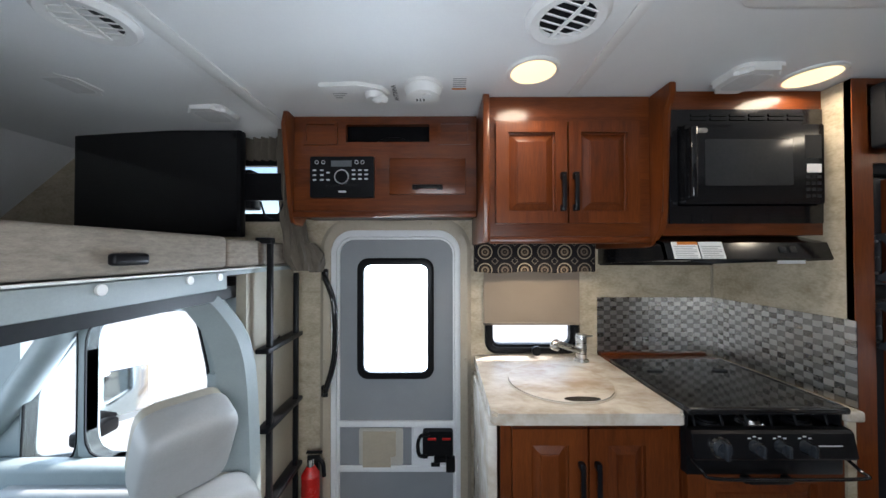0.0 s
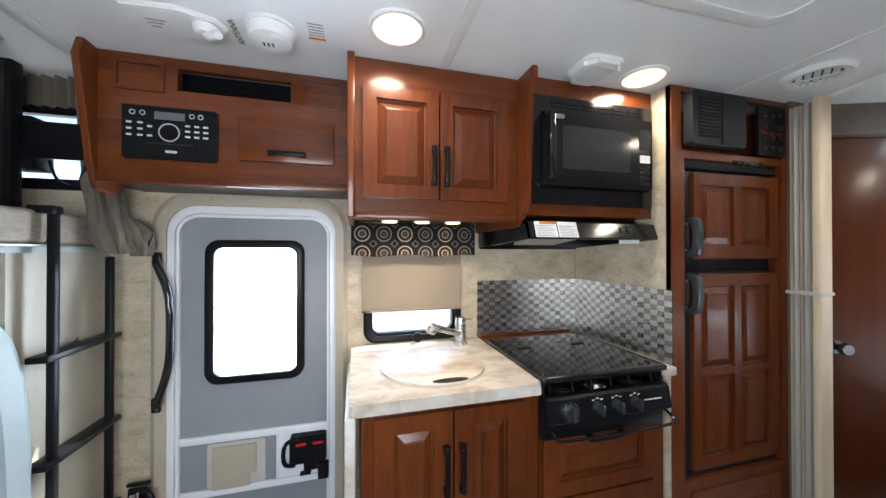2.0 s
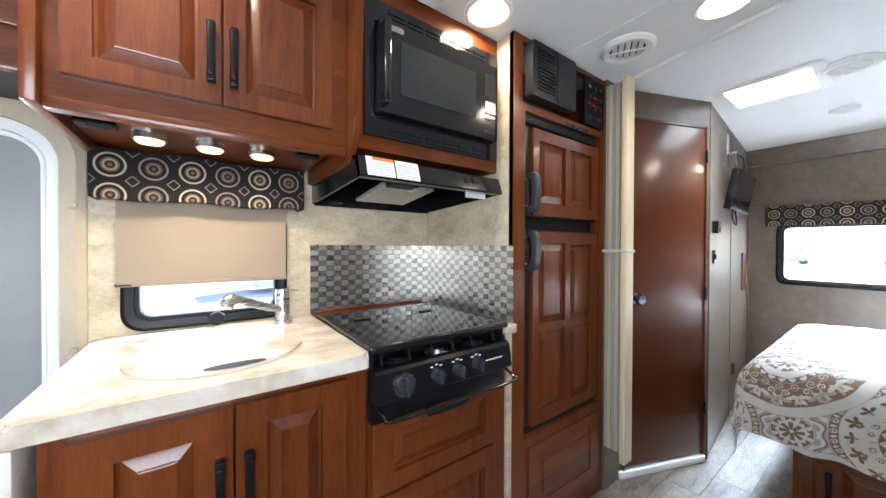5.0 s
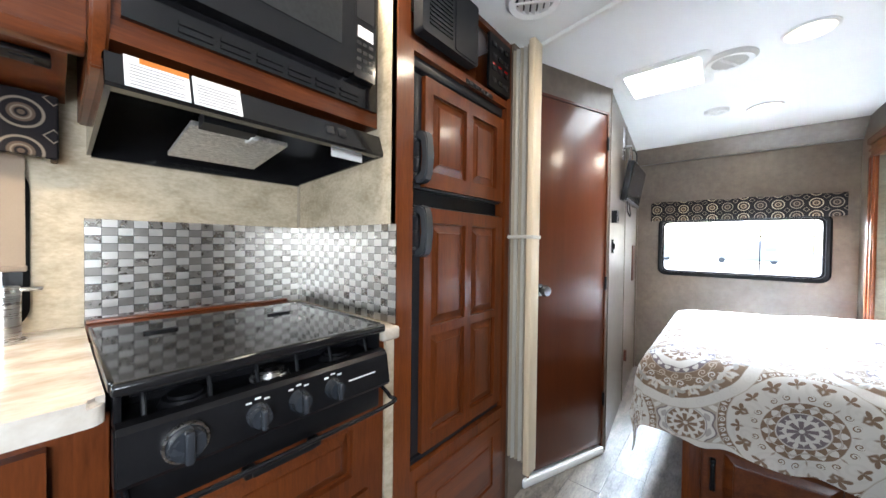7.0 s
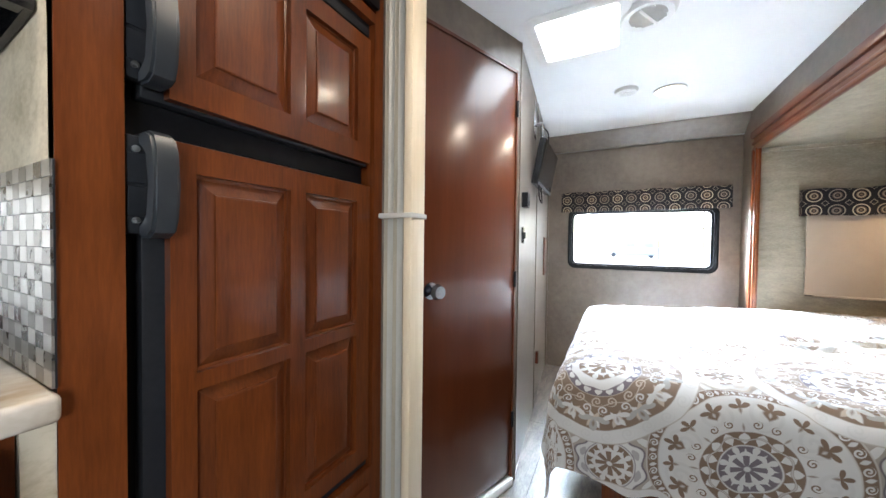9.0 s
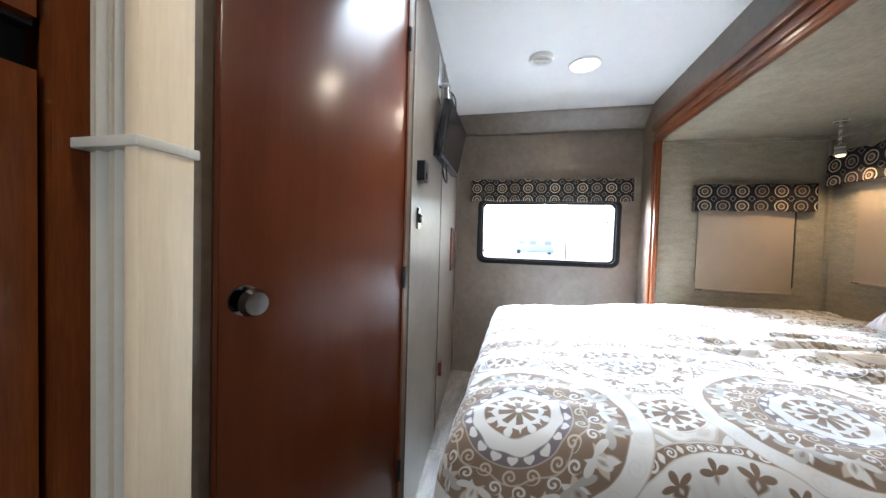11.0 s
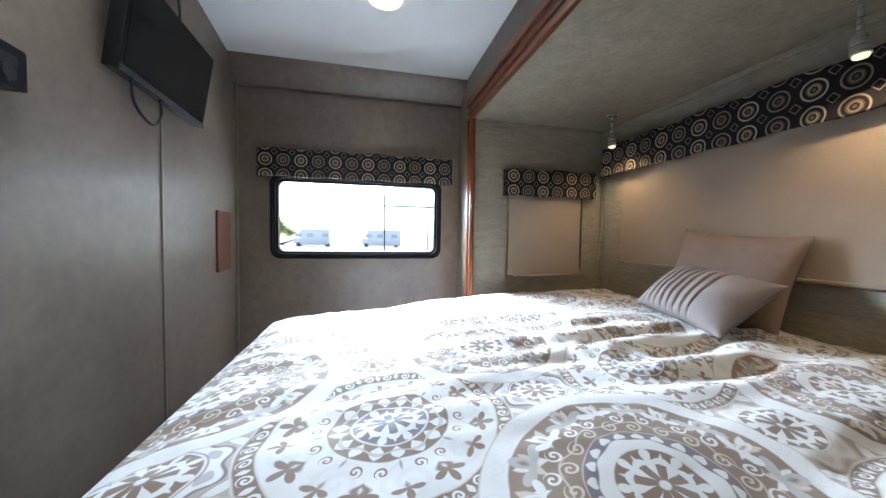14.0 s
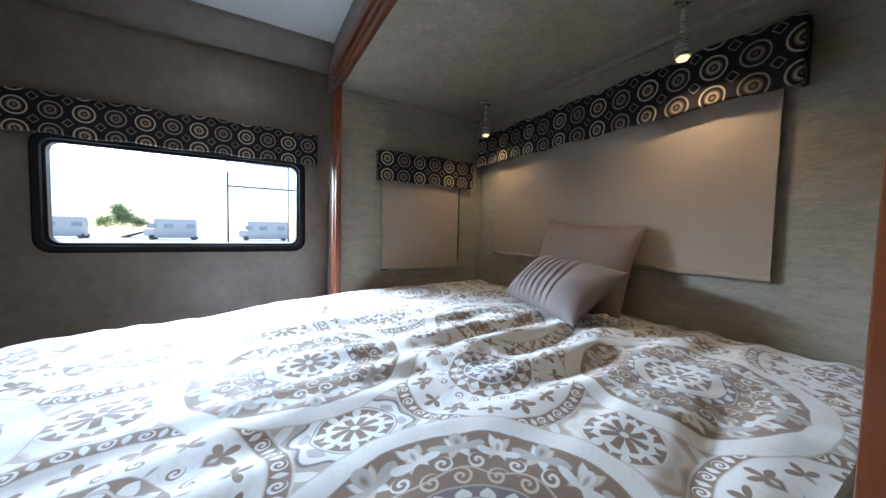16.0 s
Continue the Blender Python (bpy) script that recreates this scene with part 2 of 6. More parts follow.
TAUPE = mottled_panel("taupe_wall_panel", (0.082, 0.061, 0.044), (0.160, 0.125, 0.094), 0.36)
SLIDE = surface("olive_beige_wallpaper", (0.165, 0.142, 0.10), (0.275, 0.24, 0.18), 0.6, 12.0, (1, 1, 3.5), 70.0, 0.2, lo=0.34, hi=0.66, fw=0.5, shuffle=False)
CEILING = surface("white_vinyl_ceiling", (0.74, 0.75, 0.75), (0.80, 0.81, 0.80), 0.5, 3.0, (1, 1, 1), 200.0, 0.05)
WHITE = surface("white_plastic", (0.74, 0.74, 0.72), (0.82, 0.82, 0.80), 0.4, 5.0, bump=0.0)
FRAME_WHITE = surface("white_aluminium", (0.72, 0.73, 0.74), (0.80, 0.81, 0.82), 0.35, 5.0, bump=0.02)
TRIM_BEIGE = surface("beige_plastic_trim", (0.37, 0.32, 0.24), (0.45, 0.39, 0.30), 0.45, 6.0, bump=0.03)
BLACK = surface("black_gloss_plastic", (0.006, 0.006, 0.007), (0.012, 0.012, 0.013), 0.12, 5.0, bump=0.0, rvar=0.05)
MATT = surface("black_satin_plastic", (0.005, 0.005, 0.006), (0.010, 0.010, 0.011), 0.32, 8.0, bump=0.05, spec=0.14)
CHARCOAL = surface("charcoal_plastic", (0.013, 0.014, 0.016), (0.022, 0.023, 0.026), 0.38, 8.0, bump=0.05, spec=0.2)
CHROME = surface("chrome", (0.75, 0.75, 0.76), (0.85, 0.85, 0.86), 0.10, 5.0, bump=0.0, metal=1.0, rvar=0.05)
STEEL = surface("brushed_nickel", (0.50, 0.49, 0.47), (0.62, 0.61, 0.59), 0.28, 5.0, (1, 1, 30), 40.0, 0.03, metal=1.0)
GREY_DOOR = surface("grey_textured_fibreglass", (0.22, 0.23, 0.245), (0.27, 0.28, 0.295), 0.5, 4.0, (1, 1, 1), 260.0, 0.35)
BLIND = surface("tan_roller_blind", (0.245, 0.19, 0.14), (0.285, 0.225, 0.17), 0.8, 5.0, (1, 1, 1), 300.0, 0.1)
CUSHION = surface("oatmeal_tweed_fabric", (0.17, 0.14, 0.11), (0.30, 0.26, 0.21), 0.9, 30.0, (1, 1, 4), 180.0, 0.5)
LEATHER = surface("cream_leather", (0.44, 0.405, 0.33), (0.53, 0.49, 0.40), 0.42, 6.0, (1, 1, 1), 150.0, 0.15)
LEATHER_GREY = surface("grey_leather", (0.40, 0.40, 0.39), (0.47, 0.47, 0.46), 0.42, 6.0, (1, 1, 1), 150.0, 0.15)
CAB = surface("grey_cab_plastic", (0.25, 0.29, 0.29), (0.31, 0.35, 0.35), 0.5, 6.0, (1, 1, 1), 200.0, 0.15)
CURTAIN = surface("olive_brown_curtain", (0.085, 0.070, 0.052), (0.145, 0.120, 0.092), 0.85, 12.0, (1, 1, 1), 200.0, 0.2)
COUNTER = surface("cream_marbled_laminate", (0.38, 0.305, 0.225), (0.62, 0.575, 0.51), 0.2, 6.0, (1, 1.6, 1), 34.0, 0.0, lo=0.34, hi=0.60, fw=0.2)
PAPER_LABEL = surface("white_paper", (0.75, 0.75, 0.74), (0.82, 0.82, 0.81), 0.6, 5.0, bump=0.0)
RED = surface("red_enamel", (0.45, 0.012, 0.010), (0.55, 0.020, 0.016), 0.25, 6.0, bump=0.0)
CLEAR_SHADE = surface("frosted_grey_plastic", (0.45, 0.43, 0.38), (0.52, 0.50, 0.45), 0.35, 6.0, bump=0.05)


def plain_glass(name, tint=(1, 1, 1), rough=0.0):
    n = Nodes(name)
    return n.set(Base_Color=tint, Roughness=rough, Transmission_Weight=1.0, IOR=1.1)


GLASS = plain_glass("window_glass")


def glow(name, color, strength):
    n = Nodes(name)
    return n.set(Base_Color=color, Emission_Color=color, Emission_Strength=strength, Roughness=0.4)


LAMP = glow("warm_lamp_lens", (1.0, 0.76, 0.40), 0.8)
SKYLIGHT = glow("skylight_diffuser", (0.92, 0.97, 1.0), 1.3)


def pane(name, bm, parent, flip=None):
    ob = part(name, bm, GLASS, parent, flip=flip)
    ob.visible_shadow = False
    return ob

# ---- the shell ----
FY = -1.98   # driver's side wall, inner face
RX = 4.75    # rear wall, inner face
CZ = 1.99    # ceiling


def plane_wall(name, u0, u1, v0, v1, holes, d0, d1, flip, material, label=""):
    bm = cells(bmesh.new(), u0, u1, v0, v1, holes, d0, d1)
    bm.transform(flip)
    return structure(name, bm, material, label)


DOOR_HOLE = (-0.075, 0.570, -0.40, 1.525)
wall_curb = plane_wall("wall_curb_side", -2.0, RX + 0.05, -0.45, CZ + 0.02,
                       [DOOR_HOLE, (0.71, 1.15, 0.925, 1.30), (-0.66, -0.30, 1.60, 1.86), (-2.0, -0.32, -0.45, 1.30)], -0.05, 0.0, FRONT, PAPER,
                       "beige mottled wallpaper on the kitchen side wall")
wall_street = plane_wall("wall_street_side", -2.0, RX + 0.05, -0.45, CZ + 0.02,
                         [(2.755, 4.50, 0.0, 1.74), (0.05, 1.05, 0.98, 1.52), (-2.0, -0.32, -0.45, 1.30)], FY - 0.06, FY, Matrix.Identity(4), TAUPE)
wall_rear = plane_wall("wall_rear", 0.0, 2.1, -0.1, CZ + 0.02, [(0.84, 1.845, 0.905, 1.375)], -0.05, 0.0, facing(RX, 0, 90), TAUPE,
                       "taupe mottled rear wall of the bedroom")
bm = bmesh.new()
cells(bm, -0.30, 5.0, -2.2, 0.1, [(3.07, 3.39, -1.19, -0.87)], CZ, CZ + 0.04)
bm.transform(Matrix(((1, 0, 0, 0), (0, 0, 1, 0), (0, 1, 0, 0), (0, 0, 0, 1))))
ceiling = structure("ceiling", bm, CEILING, "white vinyl ceiling")
bm = bmesh.new()
prism(bm, [(-0.30, 1.99), (-0.30, 2.03), (-1.35, 1.98), (-2.0, 1.45), (-1.97, 1.41), (-1.33, 1.93)], -0.1, 2.2)
bm.transform(FRONT)
structure("ceiling_cab_over", bm, CEILING, "rounded vinyl ceiling over the bunk")

# floor of vinyl planks
SUBFLOOR = surface("dark_floor_joint", (0.06, 0.05, 0.045), (0.09, 0.08, 0.07), 0.6)
VINYL = surface("grey_beige_vinyl_plank", (0.060, 0.047, 0.037), (0.215, 0.18, 0.148), 0.4, 5.0, (1, 3.5, 1), 40.0, 0.06, lo=0.36, hi=0.62, fw=0.4)
bm = box(-0.32, RX, -3.0, 0.0, -0.06, -0.004)
floor = structure("floor", bm, SUBFLOOR, "grey beige vinyl plank floor")

# stepwell below the entry door
structure("stepwell", bx(box(-0.10, 0.60, -0.40, -0.001, -0.42, -0.38), -0.10, 0.60, -0.42, -0.40, -0.42, -0.06), SUBFLOOR)

# cornice of the rear wall
bm = prism(bmesh.new(), [(4.752, 1.875), (4.752, 1.989), (4.60, 1.989), (4.61, 1.965), (4.70, 1.905), (4.715, 1.875)], 0.655, 2.04)
bm.transform(FRONT)
structure("trim_rear_cornice", bm, TAUPE, "sloped taupe cornice board under the ceiling")

# ceiling seams
for x, w in ((0.958, 0.032), (-0.235, 0.05)):
    structure("trim_ceiling_seam", box(x - w / 2, x + w / 2, FY, -0.001, CZ - 0.006, CZ, 0.002), WHITE, "white ceiling joint strip")
bm = bx(bmesh.new(), -0.014, 0.014, -1.5, 0.0, -0.018, 0.0, 0.004)
bm.transform(pose(2.60, -0.50, CZ, 0, 0, -13))
structure("trim_curtain_track", bm, WHITE, "white slanted ceiling track of the folding door")
structure("trim_ceiling_batten", box(2.13, 2.15, -1.9, -0.56, CZ - 0.003, CZ), WHITE)

# bathroom: angled door and the wall that runs back to the bedroom
BD0, BD1 = Vector((2.618, -0.581)), Vector((3.177, -0.797))
turn_bath = math.degrees(math.atan2(BD0.y - BD1.y, BD1.x - BD0.x))
BATH = facing(BD0.x, BD0.y, turn_bath)
L = (BD1 - BD0).length
plane_wall("wall_bath", -0.02, L, 0.0, CZ, [(0.035, L - 0.03, -0.1, 1.845)], -0.04, 0.0, BATH, TAUPE, "taupe bathroom wall above the door")
TV0, TV1 = BD1, Vector((RX, -0.648))
turn_tv = math.degrees(math.atan2(TV0.y - TV1.y, TV1.x - TV0.x))
TVW = facing(TV0.x, TV0.y, turn_tv)
LT = (TV1 - TV0).length
structure("wall_television", (lambda b: (cells(b, 0.0, LT, 0.0, CZ, [], -0.04, 0.0), b.transform(TVW), b)[2])(bmesh.new()), TAUPE, "taupe mottled bathroom side wall")
bm = bmesh.new()
bx(bm, 0.0, 0.014, 0.0, 0.006, 0.0, CZ, 0.002)
bx(bm, 0.705, 0.719, 0.0, 0.004, 0.0, CZ, 0.001)
bx(bm, LT - 0.03, LT - 0.008, 0.0, 0.012, 0.0, 1.87, 0.002)
bm.transform(TVW)
structure("trim_panel_joints", bm, TAUPE)

door = tagged(thing("door_bathroom", (BD0.x, BD0.y, 0.0), "reddish cherry bathroom door with a round black knob, shut", "door"), kind="structure")
d1 = part("door_leaf", bx(bmesh.new(), 0.04, L - 0.036, -0.03, 0.006, 0.05, 1.835, 0.003), WOOD_DOOR, door, flip=BATH)
bm = bx(bmesh.new(), L - 0.036, L - 0.028, -0.03, 0.010, 0.03, 1.85)
bx(bm, 0.03, 0.038, -0.03, 0.010, 0.03, 1.85)
bx(bm, 0.038, L - 0.036, -0.03, 0.009, 1.838, 1.85)
part("jamb", bm, WOOD_DOOR, door, flip=BATH)
part("threshold", bx(bmesh.new(), 0.0, L - 0.03, -0.03, 0.02, 0.0, 0.035, 0.004), WHITE, door, "white threshold strip", flip=BATH)
for z in (0.30, 0.93, 1.68):
    part("hinge", rod(bmesh.new(), (L - 0.034, 0.012, z - 0.035), (L - 0.034, 0.012, z + 0.035), 0.006, seg=10), MATT, d1, "dark hinge", flip=BATH)
bm = bmesh.new()
rod(bm, (0.085, 0.006, 0.920), (0.085, 0.012, 0.920), 0.030, seg=28)
rod(bm, (0.085, 0.012, 0.920), (0.085, 0.035, 0.920), 0.011, seg=20)
rod(bm, (0.085, 0.032, 0.920), (0.085, 0.045, 0.920), 0.020, 0.028, seg=28)
rod(bm, (0.085, 0.045, 0.920), (0.085, 0.062, 0.920), 0.028, 0.022, seg=28)
part("door_knob", bm, surface("polished_black_nickel", (0.16, 0.16, 0.17), (0.22, 0.22, 0.23), 0.10, 5.0, bump=0.0, metal=1.0), d1, "polished black round knob", flip=BATH)

# slide-out: end walls, back wall, ceiling
plane_wall("wall_slide_rear_end", -FY, 2.85, 0.0, 1.70, [(2.215, 2.69, 0.82, 1.36)], -0.04, 0.0, facing(4.46, 0, 90), SLIDE, "olive beige wallpaper inside the slide-out")
structure("wall_slide_front_end", box(2.755, 2.795, -2.85, FY, 0.0, 1.70), SLIDE)
plane_wall("wall_slide_back", 2.755, 4.50, 0.0, 1.74, [(3.16, 4.28, 0.98, 1.42)], -2.89, -2.85, Matrix.Identity(4), SLIDE, "olive beige wallpaper behind the bed head")
structure("ceiling_slide", box(2.755, 4.50, -2.85, FY, 1.70, 1.74), SLIDE)
bm = bmesh.new()
bx(bm, 2.795, 4.46, -2.848, -2.832, 1.675, 1.70, 0.004)
bx(bm, 4.444, 4.46, -2.832, FY, 1.675, 1.70, 0.004)
bx(bm, 4.442, 4.46, -2.85, -2.832, 0.70, 1.675, 0.004)
structure("trim_slide_corners", bm, SLIDE)


def slide_trim():
    """The stained wooden casing round the slide-out's opening."""
    t = tagged(thing("trim_slide_casing", (3.6, FY, 0.0), "cherry wood casing round the slide-out opening"), kind="structure")
    bm = bx(bmesh.new(), 2.68, 4.50, FY, FY + 0.016, 1.700, 1.790, 0.003)
    bx(bm, 2.68, 4.515, FY + 0.002, FY + 0.030, 1.780, 1.822, 0.006)
    bx(bm, 2.68, 4.50, FY + 0.002, FY + 0.026, 1.735, 1.750, 0.004)
    bx(bm, 2.68, 4.50, FY + 0.002, FY + 0.022, 1.695, 1.715, 0.004)
    part("head_casing", bm, WOOD_H, t)
    bm = bx(bmesh.new(), 4.415, 4.495, FY, FY + 0.016, 0.0, 1.70, 0.003)
    bx(bm, 4.42, 4.435, FY + 0.01, FY + 0.026, 0.0, 1.70, 0.003)
    bx(bm, 4.47, 4.495, FY + 0.01, FY + 0.028, 0.0, 1.70, 0.004)
    part("side_casing", bm, WOOD, t)
    part("side_casing", bx(bx(bmesh.new(), 2.715, 2.795, FY, FY + 0.016, 0.0, 1.70, 0.003), 2.725, 2.745, FY + .01, FY + .026, 0, 1.70, .003), WOOD, t)


slide_trim()

# ---- kitchen ----


def raised_front(name, parent, u0, u1, v0, v1, d, panels, flip, th=0.02, material=None, label=""):
    """A framed front with raised fields; d is the depth of its back."""
    bm = cells(bmesh.new(), u0, u1, v0, v1, panels, d, d + th)
    bmesh.ops.bevel(bm, geom=[e for e in bm.edges if e.is_manifold and e.calc_face_angle(0) > 1.0 and all(abs(v.co.y - d - th) < 1e-5 for v in e.verts)],
                    offset=0.006, segments=3, affect="EDGES")
    ob = part(name, bm, material or WOOD, parent, label, flip=flip)
    for a, b, c, e in panels:
        bm = bmesh.new()
        prev = None
        w = min(0.030, (b - a) * 0.28, (e - c) * 0.28)
        for inset, dd in ((0.0, d + 0.001), (0.0, d + th * 0.30), (0.006, d + th * 0.22), (0.009, d + th * 0.30), (w, d + th - 0.005), (w + 0.001, d + th - 0.002), (w + 0.004, d + th - 0.001)):
            loop = [bm.verts.new(p) for p in ((a + inset, dd, c + inset), (b - inset, dd, c + inset), (b - inset, dd, e - inset), (a + inset, dd, e - inset))]
            if prev:
                for k in range(4):
                    bm.faces.new((prev[k], prev[(k + 1) % 4], loop[(k + 1) % 4], loop[k]))
            else:
                bm.faces.new(loop)
            prev = loop
        bm.faces.new(prev)
        part("panel", bm, material or WOOD, ob, flip=flip, sharp=8)
    return ob


def pull(parent, u, v, d, length, flip, upright=True):
    """A slim dark bar pull on two feet."""
    h = length / 2
    bm = bmesh.new()
    if upright:
        bx(bm, u - 0.008, u + 0.008, d + 0.018, d + 0.028, v - h, v + h, 0.004)
        for s in (-1, 1):
            bx(bm, u - 0.009, u + 0.009, d, d + 0.024, v + s * h - 0.012, v + s * h + 0.012, 0.004)
    else:
        bx(bm, u - h, u + h, d + 0.018, d + 0.028, v - 0.008, v + 0.008, 0.004)
        for s in (-1, 1):
            bx(bm, u + s * h - 0.012, u + s * h + 0.012, d, d + 0.024, v - 0.009, v + 0.009, 0.004)
    return part("handle", bm, MATT, parent, "dark pewter bar handle", flip=flip)


# overhead cabinet above the entry door
c = thing("overhead_cabinet", (0.24, -0.14, 1.57), "low cherry overhead cabinet with a radio above the entry door", "cabinet")
bm = cells(bmesh.new(), -0.135, 0.628, 1.575, 1.985, [(0.081, 0.431, 1.877, 1.951), (0.02, 0.15, 1.70, 1.78)], 0.255, 0.28)
part("face_frame", bm, WOOD_H, c, flip=FRONT)
bm = bx(bmesh.new(), -0.135, 0.628, 0.002, 0.255, 1.575, 1.592)
# Added black board close behind the opening stands in for the recess's shade.
bx(bm, 0.05, 0.46, 0.165, 0.175, 1.80, 1.985)
part("carcase", bm, MATT, c, flip=FRONT)
bm = bmesh.new()
prism(bm, [(0.0, 1.585), (0.0, 1.988), (0.335, 1.988), (0.355, 1.93), (0.30, 1.62), (0.27, 1.54), (0.19, 1.53), (0.15, 1.575), (0.0, 1.575)], 0, 0.02)
bm.transform(Matrix(((0, 1, 0, -0.157), (-1, 0, 0, 0), (0, 0, 1, 0), (0, 0, 0, 1))))
bmesh.ops.bevel(bm, geom=list(bm.edges), offset=0.003, segments=1, affect="EDGES")
part("end_panel", bm, WOOD, c)
part("valance_rail", bx(bmesh.new(), -0.137, 0.628, 0.27, 0.292, 1.560, 1.588, 0.006), WOOD_H, c, flip=FRONT)
for a, b in ((-0.083, 0.034), (0.479, 0.592)):
    bm = bmesh.new()
    ring(bm, rrect(a - 0.012, b + 0.012, 1.865, 1.963, 0.002, 1), rrect(a, b, 1.877, 1.951, 0.002, 1), 0.28, 0.288)
    part("blank_panel", bm, WOOD_H, c, flip=FRONT)
dr = part("drawer_front", bx(bmesh.new(), 0.266, 0.582, 0.28, 0.297, 1.655, 1.805, 0.004), WOOD_H, c, flip=FRONT)
pull(dr, 0.424, 1.682, 0.297, 0.10, FRONT, False)

# double-door cabinet above the sink
c = thing("wall_cabinet", (0.95, -0.23, 1.46), "glossy cherry wall cabinet with two raised-panel doors", "cabinet")
part("carcase", bx(bmesh.new(), 0.655, 1.225, 0.002, 0.43, 1.475, 1.985), WOOD, c, flip=FRONT)
bm = cells(bmesh.new(), 0.655, 1.245, 1.468, 1.985, [(0.69, 1.19, 1.53, 1.88)], 0.43, 0.45)
part("face_frame", bm, WOOD_H, c, flip=FRONT)
bm = bx(bmesh.new(), 0.632, 0.655, 0.002, 0.478, 1.45, 1.985, 0.004)
part("end_panel", bm, WOOD, c, flip=FRONT)
for a, b, hu in ((0.680, 0.937, 0.918), (0.943, 1.198, 0.963)):
    dd = raised_front("door", c, a, b, 1.518, 1.888, 0.45, [(a + 0.045, b - 0.043, 1.560, 1.848)], FRONT)
    pull(dd, hu, 1.63, 0.47, 0.115, FRONT)
part("light_rail", bx(bmesh.new(), 0.655, 1.245, 0.43, 0.462, 1.445, 1.472, 0.008), WOOD_H, c, flip=FRONT)

# microwave housing
c = thing("microwave_cabinet", (1.55, -0.24, 1.47), "cherry cabinet that frames the built-in microwave", "cabinet")
bm = cells(bmesh.new(), 1.27, 1.832, 1.472, 1.985, [(1.283, 1.822, 1.513, 1.915)], 0.44, 0.488)
part("face_frame", bm, WOOD_H, c, flip=FRONT)
bm = bx(bmesh.new(), 1.27, 1.832, 0.002, 0.44, 1.472, 1.50)
part("carcase", bm, WOOD, c, flip=FRONT)
bm = bmesh.new()
prism(bm, [(0.002, 1.43), (0.002, 1.985), (0.56, 1.985), (0.56, 1.95), (0.525, 1.90), (0.515, 1.55), (0.50, 1.49), (0.44, 1.435), (0.40, 1.43)], 0, 0.024)
bm.transform(Matrix(((0, 1, 0, 1.246), (-1, 0, 0, 0), (0, 0, 1, 0), (0, 0, 0, 1))))
bmesh.ops.bevel(bm, geom=list(bm.edges), offset=0.004, segments=2, affect="EDGES")
part("end_panel", bm, WOOD, c)

mw = thing("microwave_oven", (1.55, -0.3, 1.513), "black built-in microwave oven with a glossy door", "microwave")
part("body", bx(bmesh.new(), 1.29, 1.818, 0.05, 0.475, 1.514, 1.913), MATT, mw, flip=FRONT)
bm = cells(bmesh.new(), 1.283, 1.822, 1.513, 1.915, [(1.312, 1.80, 1.575, 1.855)], 0.488, 0.500)
tk = part("trim_kit", bm, BLACK, mw, flip=FRONT)
for z in (1.535, 1.888):
    for i in range(6):
        part("vent_slot", bx(bmesh.new(), 1.36 + i * 0.068, 1.415 + i * 0.068, 0.500, 0.503, z - 0.012, z - 0.004), BLACK, tk, flip=FRONT)
        part("vent_slot", bx(bmesh.new(), 1.36 + i * 0.068, 1.415 + i * 0.068, 0.500, 0.503, z + 0.002, z + 0.010), BLACK, tk, flip=FRONT)
bm = prism(bmesh.new(), rrect(1.316, 1.722, 1.578, 1.852, 0.012), 0.48, 0.530)
dr = part("door", bm, BLACK, mw, flip=FRONT)
part("window", prism(bmesh.new(), rrect(1.385, 1.685, 1.640, 1.800, 0.006), 0.530, 0.5315), surface("dark_window_mesh", (0.020, 0.021, 0.022), (0.032, 0.033, 0.034), 0.12, 5, bump=0), dr, flip=FRONT)
part("handle", bx(bmesh.new(), 1.320, 1.342, 0.53, 0.560, 1.595, 1.838, 0.008, 3), BLACK, dr, flip=FRONT)
part("control_panel", prism(bmesh.new(), rrect(1.725, 1.797, 1.578, 1.852, 0.006), 0.48, 0.526), BLACK, mw, flip=FRONT)
for i in range(5):
    for j in range(3):
        part("key", bx(bmesh.new(), 1.733 + j * 0.019, 1.747 + j * 0.019, 0.526, 0.5272, 1.60 + i * 0.022, 1.610 + i * 0.022), CHARCOAL, mw, flip=FRONT)
part("display", bx(bmesh.new(), 1.732, 1.788, 0.526, 0.5272, 1.735, 1.815), CHARCOAL, mw, flip=FRONT)
part("sticker", bx(bmesh.new(), 1.735, 1.785, 0.5275, 0.5285, 1.685, 1.715), PAPER_LABEL, mw, "pale label sticker", flip=FRONT)
part("badge", prism(bmesh.new(), rrect(1.350, 1.395, 1.822, 1.838, 0.007), 0.530, 0.5315), STEEL, dr, flip=FRONT)

# base cabinet under the sink, with worktop
c = thing("base_cabinet", (0.96, -0.3, 0.0), "cherry base cabinet with two raised-panel doors under the sink", "cabinet")
bm = cells(bmesh.new(), 0.675, 1.265, 0.0, 0.868, [(0.735, 1.205, 0.14, 0.81)], 0.545, 0.565)
part("face_frame", bm, WOOD, c, flip=FRONT)
part("carcase", bx(bmesh.new(), 0.678, 1.262, 0.002, 0.545, 0.06, 0.84), WOOD, c, flip=FRONT)
for a, b, hu in ((0.711, 0.953, 0.930), (0.959, 1.200, 0.982)):
    dd = raised_front("door", c, a, b, 0.12, 0.842, 0.565, [(a + 0.060, b - 0.060, 0.18, 0.790)], FRONT)
    pull(dd, hu, 0.665, 0.585, 0.13, FRONT)

